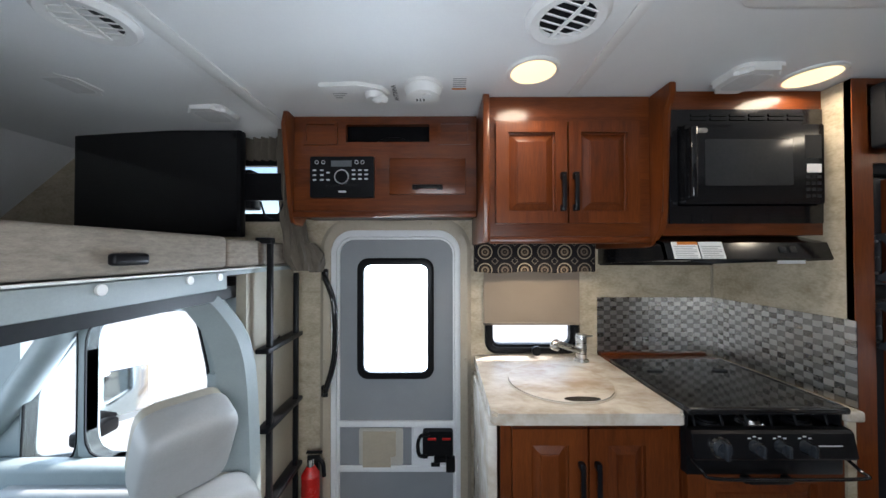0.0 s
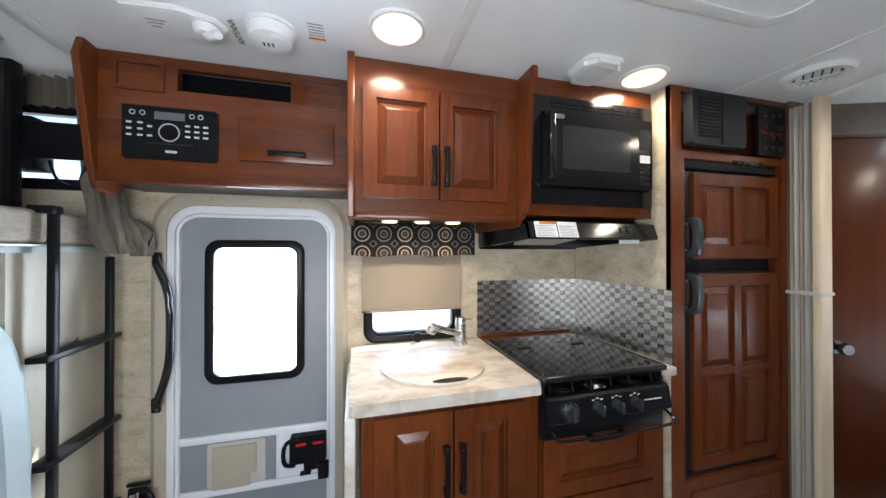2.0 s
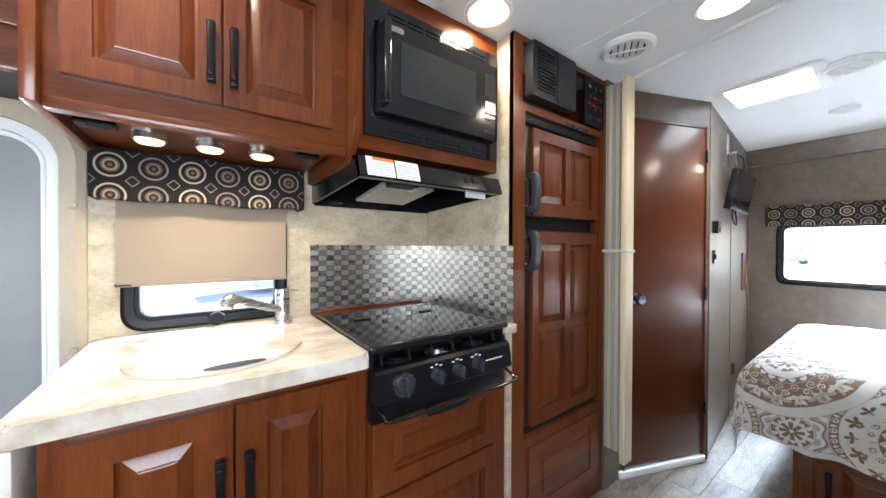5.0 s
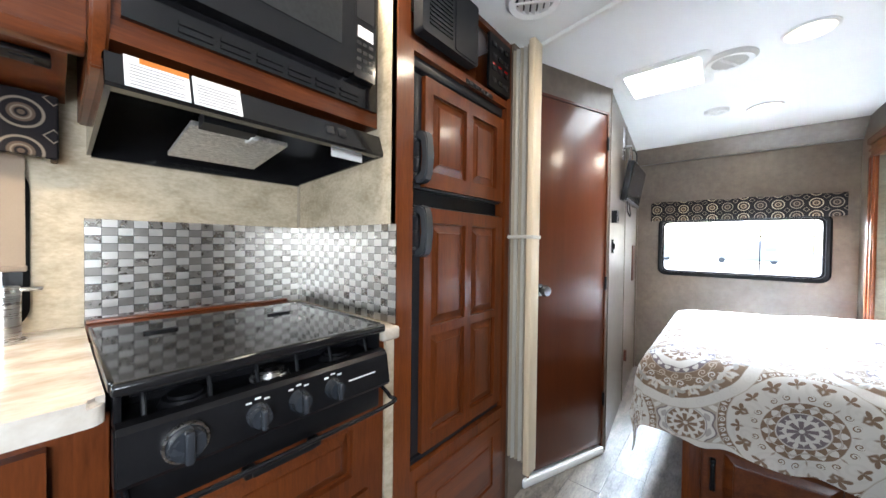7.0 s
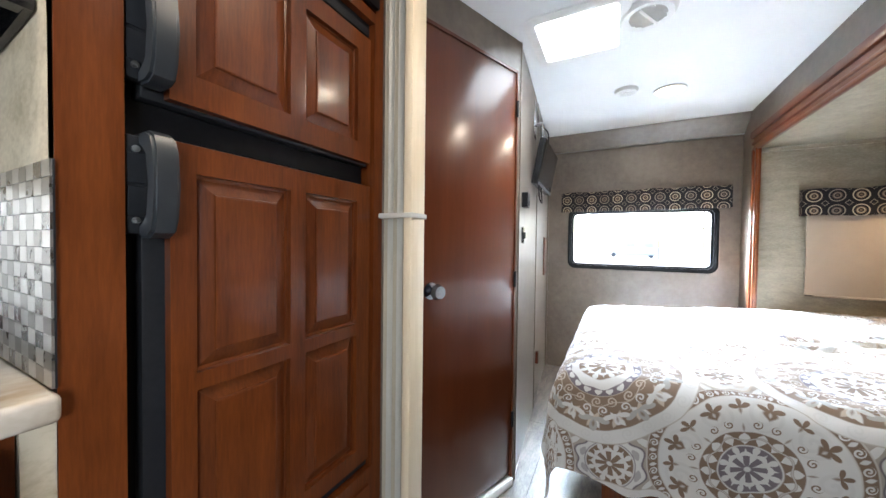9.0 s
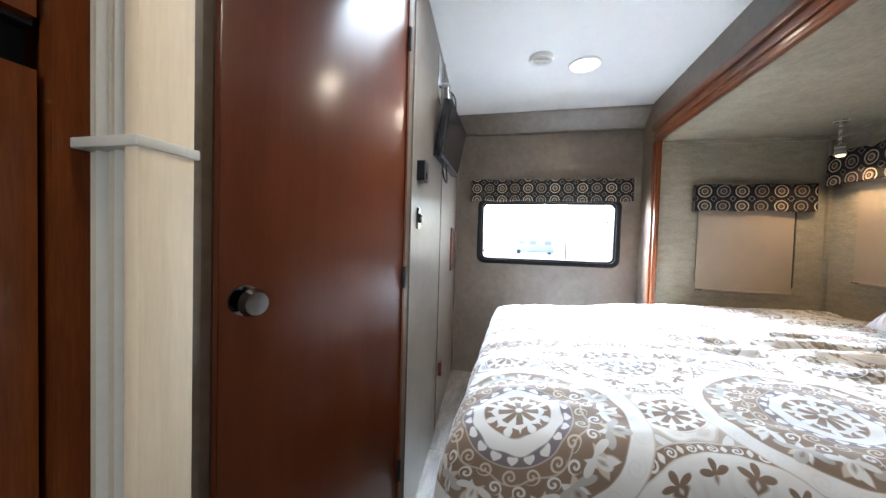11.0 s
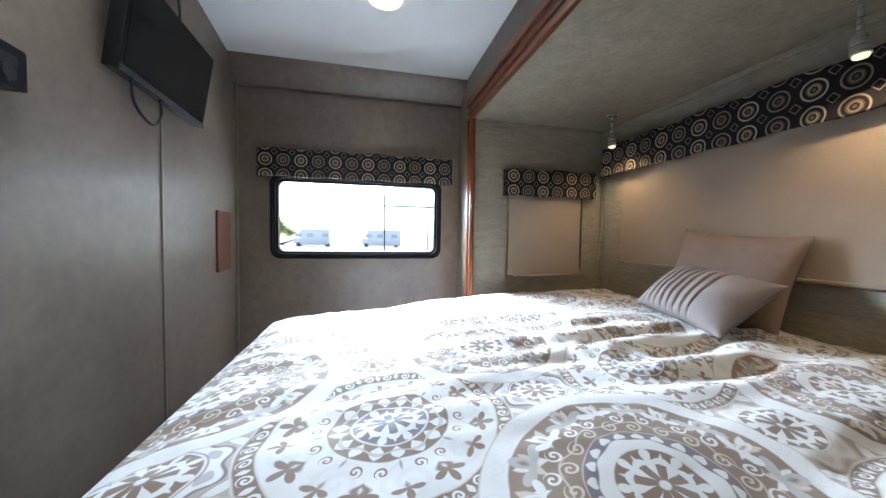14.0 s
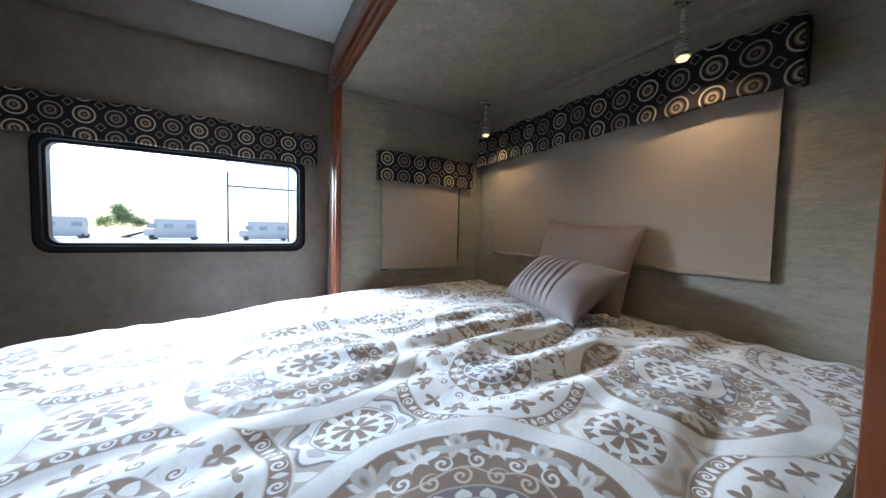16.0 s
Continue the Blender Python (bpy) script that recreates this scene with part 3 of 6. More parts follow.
wt = thing("worktop", (0.95, -0.3, 0.87), "cream marbled laminate worktop with a cut-out for the sink", "worktop")
SINK_C = Vector((0.942, -0.352))
bm = bmesh.new()
outer = rrect(0.640, 1.256, -0.612, -0.003, 0.02, 8)
top = [bm.verts.new((x, y, 0.905)) for x, y in outer]
bot = [bm.verts.new((x, y, 0.868)) for x, y in outer]
n = len(outer)
bm.faces.new(bot)
for i in range(n):
    bm.faces.new((top[i], top[(i + 1) % n], bot[(i + 1) % n], bot[i]))
bm.faces.new(top)
bmesh.ops.bevel(bm, geom=[e for e in bm.edges if all(v.co.z > 0.9 for v in e.verts)], offset=0.010, segments=3, affect="EDGES")
part("slab", bm, COUNTER, wt)
bm = bmesh.new()
for r0, r1, z in ((0.196, 0.203, 0.9065),):
    prev = None
    for rr, zz in ((r1, 0.903), (r1, z), (r0, z), (r0, 0.903)):
        loop = [bm.verts.new((SINK_C.x + rr * math.cos(a), SINK_C.y + rr * math.sin(a), zz)) for a in (2 * math.pi * k / 64 for k in range(64))]
        if prev:
            for k in range(64):
                bm.faces.new((prev[k], prev[(k + 1) % 64], loop[(k + 1) % 64], loop[k]))
        prev = loop
part("sink_rim", bm, surface("grey_joint", (0.35, 0.30, 0.24), (0.42, 0.37, 0.30), 0.5), wt)
sc = thing("sink_cover", (SINK_C.x, SINK_C.y, 0.905), "round marbled sink cover with a finger notch, laid flush", "sink cover")
bm = bmesh.new()
rod(bm, (SINK_C.x, SINK_C.y, 0.9055), (SINK_C.x, SINK_C.y, 0.911), 0.195, seg=64)
part("disc", bm, COUNTER, sc)
bm = bmesh.new()
ol = [(SINK_C.x + 0.022 + 0.062 * math.cos(a), SINK_C.y - 0.170 + 0.018 * math.sin(a)) for a in (math.pi * 2 * k / 24 for k in range(24))]
va = [bm.verts.new((x, y, 0.9115)) for x, y in ol]
vb = [bm.verts.new((x, y, 0.9125)) for x, y in ol]
bm.faces.new(va), bm.faces.new(vb)
for k in range(24):
    bm.faces.new((va[k], va[(k + 1) % 24], vb[(k + 1) % 24], vb[k]))
part("finger_notch", bm, BLACK, sc, "dark finger hole")
# folded worktop flap on the end of the base cabinet
solid("drop_leaf", box(0.628, 0.660, -0.60, -0.10, 0.28, 0.862, 0.008), COUNTER, "cream marbled drop leaf folded down at the worktop end", "drop leaf")

# faucet
f = thing("faucet", (1.135, -0.10, 0.905), "brushed nickel pull-out faucet with a top lever", "faucet")
bm = rod(bmesh.new(), (1.135, -0.10, 0.905), (1.135, -0.10, 0.912), 0.033, seg=28)
rod(bm, (1.135, -0.10, 0.912), (1.135, -0.10, 1.005), 0.024, seg=28)
part("body", bm, STEEL, f)
bm = rod(bmesh.new(), (1.135, -0.10, 1.007), (1.135, -0.10, 1.028), 0.025, 0.022, seg=28)
bx(bm, 1.13, 1.19, -0.107, -0.093, 1.016, 1.024, 0.003)
part("lever", bm, STEEL, f)
bm = tube(bmesh.new(), smooth_path([(1.13, -0.105, 0.955), (1.06, -0.17, 0.985), (0.985, -0.235, 1.02), (0.965, -0.25, 1.02), (0.955, -0.258, 1.005)], 5), lambda t: 0.014 + 0.006 * (t > 0.55), 14)
part("spout", bm, STEEL, f)

# stove
st = thing("stove", (1.515, -0.3, 0.70), "black three-burner range with a folded glass cover", "stove")
bm = bx(bmesh.new(), 1.266, 1.766, 0.12, 0.50, 0.70, 0.880)
bx(bm, 1.266, 1.766, 0.50, 0.592, 0.70, 0.846, 0.004)
for u in (1.264, 1.758):
    bx(bm, u, u + 0.010, 0.12, 0.590, 0.846, 0.907, 0.002)
part("body", bm, MATT, st, flip=FRONT)
GLASS_TOP = surface("black_glass_cover", (0.010, 0.010, 0.011), (0.016, 0.016, 0.017), 0.06, 5.0, bump=0.0, rvar=0.03)
bm = bmesh.new()
prism(bm, rrect(1.262, 1.768, -0.606, -0.118, 0.012), 0.910, 0.918)
bm.transform(Matrix(((1, 0, 0, 0), (0, 0, 1, 0), (0, 1, 0, 0), (0, 0, 0, 1))))
part("glass_cover", bm, GLASS_TOP, st)
part("cover_edge", bx(bmesh.new(), 1.260, 1.770, 0.590, 0.614, 0.900, 0.921, 0.007, 3), BLACK, st, flip=FRONT)
for u in (1.258, 1.764):
    part("cover_edge", bx(bmesh.new(), u, u + 0.008, 0.118, 0.592, 0.904, 0.921, 0.003), BLACK, st, flip=FRONT)
for u, d in ((1.37, 0.275), (1.64, 0.275)):
    part("cover_bumper", prism(bmesh.new(), rrect(u - 0.032, u + 0.032, -0.008, 0.008, 0.007), 0.918, 0.923), MATT, st, flip=Matrix.Translation((0, -d, 0)) @ Matrix(((1, 0, 0, 0), (0, 0, 1, 0), (0, 1, 0, 0), (0, 0, 0, 1))))
bm = bmesh.new()
prism(bm, [(0.592, 0.766), (0.626, 0.768), (0.632, 0.776), (0.620, 0.846), (0.612, 0.854), (0.592, 0.856)], 1.262, 1.770)
bm.transform(Matrix(((0, 1, 0, 0), (-1, 0, 0, 0), (0, 0, 1, 0), (0, 0, 0, 1))))
bmesh.ops.bevel(bm, geom=[e for e in bm.edges if abs(e.verts[0].co.x - e.verts[1].co.x) < 1e-4], offset=0.003, segments=2, affect="EDGES")
cp = part("control_panel", bm, MATT, st)
KNOB = surface("blue_grey_knob_plastic", (0.020, 0.023, 0.028), (0.032, 0.036, 0.043), 0.25, 8.0, bump=0.03)
for i, u in enumerate((1.345, 1.455, 1.533, 1.611)):
    r = 0.027 if i == 0 else 0.020
    bm = rod(bmesh.new(), (u, 0.622, 0.808), (u, 0.632, 0.808), r * 1.12, r * 1.05, seg=28)
    rod(bm, (u, 0.630, 0.808), (u, 0.646, 0.808), r, r * 0.90, seg=28)
    bx(bm, u - r * 0.24, u + r * 0.24, 0.640, 0.660, 0.808 - r * 0.95, 0.808 + r * 0.95, 0.004, 3)
    kn = part("knob", bm, KNOB, cp, "ribbed blue-grey control knob", flip=FRONT)
    if i == 0:
        circ = lambda q: [(u + q * math.cos(k / 5.0929), 0.808 + q * math.sin(k / 5.0929)) for k in range(32)]
        part("knob_ring", ring(bmesh.new(), circ(0.0315), circ(0.028), 0.624, 0.6335), STEEL, kn, "pale metal ring", flip=FRONT)
    else:
        for o in (-0.016, 0.0, 0.016):
            part("knob_mark", bx(bmesh.new(), u + o - 0.005, u + o + 0.005, 0.6205, 0.6225, 0.8365 - abs(o) * 0.3, 0.8400 - abs(o) * 0.3), PAPER_LABEL, cp, "pale print", flip=FRONT)
part("maker_plate", bx(bmesh.new(), 1.650, 1.725, 0.6225, 0.6262, 0.806, 0.813), PAPER_LABEL, cp, flip=FRONT)
bm = tube(bmesh.new(), smooth_path([(1.275, 0.60, 0.757), (1.280, 0.640, 0.742), (1.300, 0.662, 0.736), (1.52, 0.665, 0.735), (1.745, 0.662, 0.736), (1.762, 0.640, 0.742), (1.766, 0.60, 0.757)], 8), 0.005, 10)
part("towel_bar", bm, BLACK, st, flip=FRONT)
for i, u in enumerate((1.36, 1.505, 1.66)):
    part("burner", rod(rod(bmesh.new(), (u, 0.552, 0.846), (u, 0.552, 0.858), 0.040, 0.034, seg=24), (u, 0.552, 0.858), (u, 0.552, 0.864), 0.026, seg=24), STEEL if i == 1 else MATT, st, flip=FRONT)
bm = bmesh.new()
for u in (1.30, 1.39, 1.47, 1.55, 1.63, 1.73):
    tube(bm, smooth_path([(u, 0.500, 0.890), (u, 0.545, 0.894), (u, 0.570, 0.886), (u, 0.582, 0.852)], 4), 0.004, 8)
rod(bm, (1.285, 0.568, 0.886), (1.745, 0.568, 0.886), 0.004, seg=8)
part("grate", bm, MATT, st, flip=FRONT)

# drawer unit below the stove
c = thing("drawer_cabinet", (1.54, -0.3, 0.0), "cherry cabinet with a raised-panel drawer under the stove", "cabinet")
bm = cells(bmesh.new(), 1.262, 1.802, 0.0, 0.868, [(1.32, 1.70, 0.53, 0.68), (1.32, 1.70, 0.05, 0.44), (1.268, 1.764, 0.70, 0.868)], 0.545, 0.565)
part("face_frame", bm, WOOD, c, flip=FRONT)
part("carcase", bx(bmesh.new(), 1.264, 1.800, 0.03, 0.545, 0.0, 0.69), WOOD, c, flip=FRONT)
dd = raised_front("drawer_front", c, 1.273, 1.740, 0.497, 0.716, 0.565, [(1.333, 1.690, 0.546, 0.667)], FRONT, material=WOOD)
pull(dd, 1.515, 0.690, 0.585, 0.13, FRONT, False)
raised_front("drawer_front", c, 1.273, 1.740, 0.03, 0.487, 0.565, [(1.333, 1.690, 0.09, 0.425)], FRONT, material=WOOD)
structure("trim_filler_strip", box(1.804, 1.8335, -0.572, -0.548, 0.0, 0.866), PAPER, "beige papered filler strip beside the drawers")
solid("worktop_strip", box(1.773, 1.833, -0.600, -0.008, 0.868, 0.903, 0.008, 3), COUNTER, "narrow marbled worktop strip beside the stove", "worktop")
structure("trim_stove_back", bx(box(1.258, 1.772, -0.117, -0.008, 0.882, 0.912), 1.258, 1.772, -0.040, -0.008, 0.912, 0.922, 0.003), WOOD_H, "dark wooden ledge behind the stove")

# range hood: slanted shell, open below
h = thing("range_hood", (1.54, -0.25, 1.355), "black slanted range hood with a filter and white labels", "range hood")
XZ = Matrix(((0, 1, 0, 0), (-1, 0, 0, 0), (0, 0, 1, 0), (0, 0, 0, 1)))
bm = prism(bmesh.new(), [(0.003, 1.470), (0.003, 1.46), (0.40, 1.46), (0.480, 1.440), (0.500, 1.392), (0.49, 1.384), (0.515, 1.384), (0.520, 1.390), (0.500, 1.446), (0.41, 1.470)], 1.262, 1.832)
bm.transform(XZ)
part("shell", bm, BLACK, h)
for x in (1.262, 1.824):
    bm = prism(bmesh.new(), [(0.003, 1.355), (0.003, 1.47), (0.41, 1.469), (0.499, 1.445), (0.518, 1.390), (0.512, 1.384)], x, x + 0.008)
    bm.transform(XZ)
    part("end_cap", bm, BLACK, h)
FILTER = surface("aluminium_filter_mesh", (0.45, 0.45, 0.44), (0.92, 0.92, 0.90), 0.35, 90.0, (1, 3, 1), 240.0, 1.0, metal=0.6, lo=0.42, hi=0.58)
bm = prism(bmesh.new(), [(0.10, 1.370), (0.345, 1.400), (0.345, 1.410), (0.10, 1.380)], 1.412, 1.632)
bm.transform(XZ)
part("filter", bm, FILTER, h, "silver mesh grease filter")
bm = prism(bmesh.new(), [(0.350, 1.392), (0.395, 1.398), (0.395, 1.425), (0.350, 1.419)], 1.425, 1.535)
bm.transform(XZ)
part("lamp_box", bm, CHARCOAL, h)
part("back_pan", bx(bmesh.new(), 1.270, 1.824, 0.003, 0.02, 1.349, 1.46), BLACK, h, flip=FRONT)
part("filter_clip", bx(bmesh.new(), 1.530, 1.546, 0.325, 0.375, 1.388, 1.398, 0.003), WHITE, h, flip=FRONT)
SLOPE = Matrix.Translation((0, -0.5205, 1.386)) @ Matrix.Rotation(math.atan2(-0.020, 0.056), 4, "X") @ Matrix.Diagonal((1, -1, 1, 1))
for a, b in ((1.285, 1.375), (1.380, 1.462)):
    st_ = part("label_sticker", bx(bmesh.new(), a, b, 0.001, 0.003, 0.004, 0.066), PAPER_LABEL, h, "white paper label with fine print", flip=SLOPE)
    if a < 1.3:
        part("label_band", bx(bmesh.new(), a + 0.02, b, 0.003, 0.0035, 0.055, 0.066), surface("orange_print", (0.55, 0.16, 0.02), (0.62, 0.20, 0.03), 0.6, bump=0), st_, flip=SLOPE)
    for i in range(7):
        part("print_line", bx(bmesh.new(), a + 0.006, b - 0.008 - 0.012 * (i % 3 == 2), 0.003, 0.0034, 0.008 + i * 0.0065, 0.0105 + i * 0.0065), surface("grey_print", (0.30, 0.30, 0.30), (0.36, 0.36, 0.36), 0.7, bump=0) if i == 0 and a < 1.3 else bpy.data.materials["grey_print"], st_, flip=SLOPE)
part("label_sticker", bx(bmesh.new(), 1.70, 1.80, 0.503, 0.5045, 1.375, 1.41), PAPER_LABEL, h, "small white label inside the hood", flip=Matrix.Translation((0, 0.045, -0.005)) @ FRONT)
for u in (1.655, 1.690):
    part("switch", bx(bmesh.new(), u, u + 0.022, 0.0, 0.005, 0.025, 0.048, 0.002), CHARCOAL, h, flip=SLOPE)

# fridge tower
c = thing("fridge_cabinet", (2.15, -0.28, 0.0), "tall cherry cabinet round the fridge with beige papered side", "cabinet")
part("side_panel", box(1.834, 1.852, -0.572, -0.002, 0.0, 1.985), PAPER, c, "beige papered side panel")
bm = cells(bmesh.new(), 1.834, 2.458, 0.0, 1.985, [(1.90, 2.440, 0.44, 1.705), (1.885, 2.445, 1.735, 1.965)], 0.552, 0.574)
part("face_frame", bm, WOOD, c, flip=FRONT)
bm = bx(bmesh.new(), 1.885, 2.445, 0.40, 0.41, 1.72, 1.97)
bx(bm, 1.885, 2.445, 0.41, 0.55, 1.722, 1.730)
part("niche", bm, WOOD, c, flip=FRONT)
part("side_panel", box(2.458, 2.478, -0.574, -0.002, 0.0, 1.985), WOOD, c)
raised_front("bottom_panel", c, 1.925, 2.42, 0.10, 0.40, 0.574, [(1.985, 2.36, 0.15, 0.35)], FRONT, th=0.008, material=WOOD_H)
FRIDGE = Matrix.Translation((0, 0.037, 0)) @ FRONT
fr = thing("refrigerator", (2.15, -0.3, 0.44), "built-in fridge freezer with cherry raised-panel doors", "refrigerator")
part("body", bx(bmesh.new(), 1.902, 2.438, 0.05, 0.565, 0.442, 1.703), MATT, fr, flip=FRIDGE)
part("vent_rail", bx(bmesh.new(), 1.900, 2.440, 0.565, 0.592, 1.672, 1.722, 0.004), CHARCOAL, fr, flip=FRIDGE)
part("base_rail", bx(bmesh.new(), 1.900, 2.440, 0.565, 0.590, 0.430, 0.455, 0.004), CHARCOAL, fr, flip=FRIDGE)
for z0, z1, rows, hz in ((1.304, 1.660, 1, 1.395), (0.462, 1.252, 2, 1.170)):
    lf = part("door_edge", bx(bmesh.new(), 1.925, 2.436, 0.560, 0.588, z0, z1, 0.004), CHARCOAL, fr, flip=FRIDGE)
    a, b = 1.955, 2.429
    pz = [(1.360, z1 - 0.052)] if rows == 1 else [(0.514, 0.836), (0.866, 1.199)]
    pan = [(u0, u1, v0, v1) for v0, v1 in pz for u0, u1 in ((1.992, 2.172), (2.211, 2.378))]
    raised_front("door", fr, a, b, z0 + 0.006, z1 - 0.006, 0.588, pan, FRIDGE, th=0.018)
    bm = bx(bmesh.new(), 1.903, 1.930, 0.580, 0.604, hz - 0.072, hz + 0.072, 0.004)
    for o in (-0.024, 0.024):
        bx(bm, 1.904, 1.929, 0.603, 0.606, hz + o - 0.022, hz + o + 0.022, 0.002)
    hp = part("handle", bm, CHARCOAL, fr, "charcoal grip handle", flip=FRIDGE)
    bm = bmesh.new()
    outer = [(0.600, -0.078), (0.625, -0.078), (0.640, -0.070), (0.648, -0.050), (0.650, 0.0), (0.648, 0.050), (0.640, 0.070), (0.625, 0.078), (0.600, 0.078)]
    inner = [(0.600, 0.058), (0.620, 0.056), (0.629, 0.046), (0.631, 0.0), (0.629, -0.046), (0.620, -0.056), (0.600, -0.058)]
    prism(bm, [(d_, hz + v_) for d_, v_ in outer + inner], 1.918, 1.950)
    bm.transform(Matrix(((0, 1, 0, 0), (1, 0, 0, 0), (0, 0, 1, 0), (0, 0, 0, 1))))
    bmesh.ops.bevel(bm, geom=[e for e in bm.edges if abs(e.verts[0].co.x - e.verts[1].co.x) < 1e-5], offset=0.004, segments=2, affect="EDGES")
    part("grip", bm, surface("blue_grey_grip", (0.018, 0.021, 0.025), (0.028, 0.032, 0.037), 0.35, 8.0, bump=0.04) if rows == 1 else bpy.data.materials["blue_grey_grip"], hp, flip=FRIDGE)
    for o in (-0.052, 0.052):
        part("screw", rod(bmesh.new(), (1.914, 0.603, hz + o), (1.914, 0.607, hz + o), 0.005, seg=12), STEEL, hp, flip=FRIDGE)
    for o in (z0 + 0.03, z1 - 0.03):
        part("hinge_pin", rod(bmesh.new(), (2.433, 0.588, o - 0.006), (2.433, 0.588, o + 0.006), 0.004, seg=10), WHITE, lf, flip=FRIDGE)


# radio in the overhead cabinet
r = thing("radio_unit", (0.07, -0.285, 1.64), "black wall radio with a round dial and small buttons", "radio")
rb = part("faceplate", prism(bmesh.new(), rrect(-0.063, 0.202, 1.641, 1.812, 0.006), 0.281, 0.296), MATT, r, flip=FRONT)
part("display", bx(bmesh.new(), 0.025, 0.110, 0.296, 0.2975, 1.770, 1.795), surface("grey_display", (0.10, 0.11, 0.12), (0.14, 0.15, 0.16), 0.15, bump=0), rb, flip=FRONT)
part("disc_slot", bx(bmesh.new(), 0.005, 0.135, 0.296, 0.2972, 1.688, 1.694), BLACK, rb, flip=FRONT)
dl = part("dial", rod(rod(bmesh.new(), (0.072, 0.296, 1.725), (0.072, 0.306, 1.725), 0.030, seg=32), (0.072, 0.306, 1.725), (0.072, 0.309, 1.725), 0.024, seg=32), MATT, rb, flip=FRONT)
bm = ring(bmesh.new(), [(0.072 + 0.030 * math.cos(k / 5.0929), 1.725 + 0.030 * math.sin(k / 5.0929)) for k in range(32)],
          [(0.072 + 0.026 * math.cos(k / 5.0929), 1.725 + 0.026 * math.sin(k / 5.0929)) for k in range(32)], 0.306, 0.3105)
part("dial_ring", bm, CHROME, dl, "bright ring", flip=FRONT)
KEY = surface("pale_key_print", (0.60, 0.62, 0.64), (0.68, 0.70, 0.72), 0.5, bump=0)
for i, (u, z) in enumerate([(-0.044 + 0.030 * a, 1.755 - 0.020 * b) for a in range(2) for b in range(3)] + [(0.118 + 0.026 * a, 1.755 - 0.018 * b) for a in range(3) for b in range(3)] + [(0.012, 1.745), (0.012, 1.715)]):
    part("key", bx(bmesh.new(), u - 0.007, u + 0.007, 0.296, 0.2975, z - 0.003, z + 0.003), KEY, rb, flip=FRONT)
for u in (-0.035, -0.008, 0.130, 0.155):
    part("key", ring(bmesh.new(), [(u + 0.008 * math.cos(k / 2.546), 1.788 + 0.008 * math.sin(k / 2.546)) for k in range(16)],
                     [(u + 0.006 * math.cos(k / 2.546), 1.788 + 0.006 * math.sin(k / 2.546)) for k in range(16)], 0.296, 0.2978), KEY, rb, flip=FRONT)
part("badge", prism(bmesh.new(), rrect(0.055, 0.088, 1.662, 1.670, 0.004), 0.296, 0.2975), KEY, rb, flip=FRONT)
wire = bpy.data.objects["overhead_cabinet"]
part("cable", tube(bmesh.new(), smooth_path([(0.16, 0.20, 1.88), (0.24, 0.22, 1.92), (0.33, 0.21, 1.91), (0.36, 0.20, 1.87)], 6), 0.003, 6), MATT, wire, flip=FRONT)

# ---- entry door ----
door = tagged(thing("door_entry", (0.25, 0.0, -0.40), "grey entry door with white aluminium frame and tall window", "door"), kind="structure")
part("casing", ring(bmesh.new(), rrect(-0.125, 0.625, -0.40, 1.588, 0.16, 10), rrect(-0.073, 0.572, -0.40, 1.528, 0.115, 10), -0.03, 0.022, 0.012), TRIM_BEIGE, door, "beige moulded casing with screw caps", flip=FRONT)
part("outer_frame", ring(bmesh.new(), rrect(-0.075, 0.572, -0.39, 1.526, 0.115, 10), rrect(-0.048, 0.548, -0.37, 1.495, 0.09, 10), -0.045, 0.010, 0.004), FRAME_WHITE, door, "white aluminium frame", flip=FRONT)
part("inner_frame", ring(bmesh.new(), rrect(-0.046, 0.546, -0.37, 1.493, 0.088, 10), rrect(-0.033, 0.535, -0.36, 1.480, 0.075, 10), -0.045, 0.004, 0.003), FRAME_WHITE, door, flip=FRONT)
leaf = part("door_leaf", ring(bmesh.new(), rrect(-0.034, 0.536, 0.42, 1.481, 0.074, 10), rrect(0.082, 0.416, 0.808, 1.362, 0.045, 10), -0.035, -0.012), GREY_DOOR, door, "grey textured panel", flip=FRONT)
part("lower_panel", bx(bmesh.new(), -0.034, 0.536, -0.034, -0.015, -0.36, 0.569), GREY_DOOR, door, flip=FRONT)
part("window_frame", ring(bmesh.new(), rrect(0.056, 0.440, 0.782, 1.386, 0.055, 10), rrect(0.090, 0.408, 0.815, 1.352, 0.035, 10), -0.012, 0.008, 0.006), MATT, leaf, "black rubber window frame", flip=FRONT)
pane("pane", prism(bmesh.new(), rrect(0.082, 0.416, 0.808, 1.362, 0.045, 10), -0.030, -0.026), leaf, FRONT)
for a, b in ((0.542, 0.572), (0.321, 0.349)):
    part("rail", bx(bmesh.new(), -0.034, 0.536, -0.012, 0.002, a, b, 0.003), FRAME_WHITE, door, "white rail", flip=FRONT)
part("stile", bx(bmesh.new(), 0.328, 0.338, -0.012, 0.0, 0.349, 0.542, 0.002), FRAME_WHITE, door, flip=FRONT)
part("latch_plate", bx(bmesh.new(), 0.338, 0.536, -0.012, -0.006, 0.349, 0.542), FRAME_WHITE, door, flip=FRONT)
sl = part("slide_panel", prism(bmesh.new(), rrect(0.065, 0.285, 0.352, 0.535, 0.01), -0.011, -0.004), CLEAR_SHADE, door, "frosted slide panel", flip=FRONT)
part("slide_panel_front", prism(bmesh.new(), [(0.085, 0.345), (0.225, 0.345), (0.225, 0.395), (0.25, 0.40), (0.25, 0.52), (0.085, 0.52)], -0.004, 0.003), TRIM_BEIGE, sl, flip=FRONT)
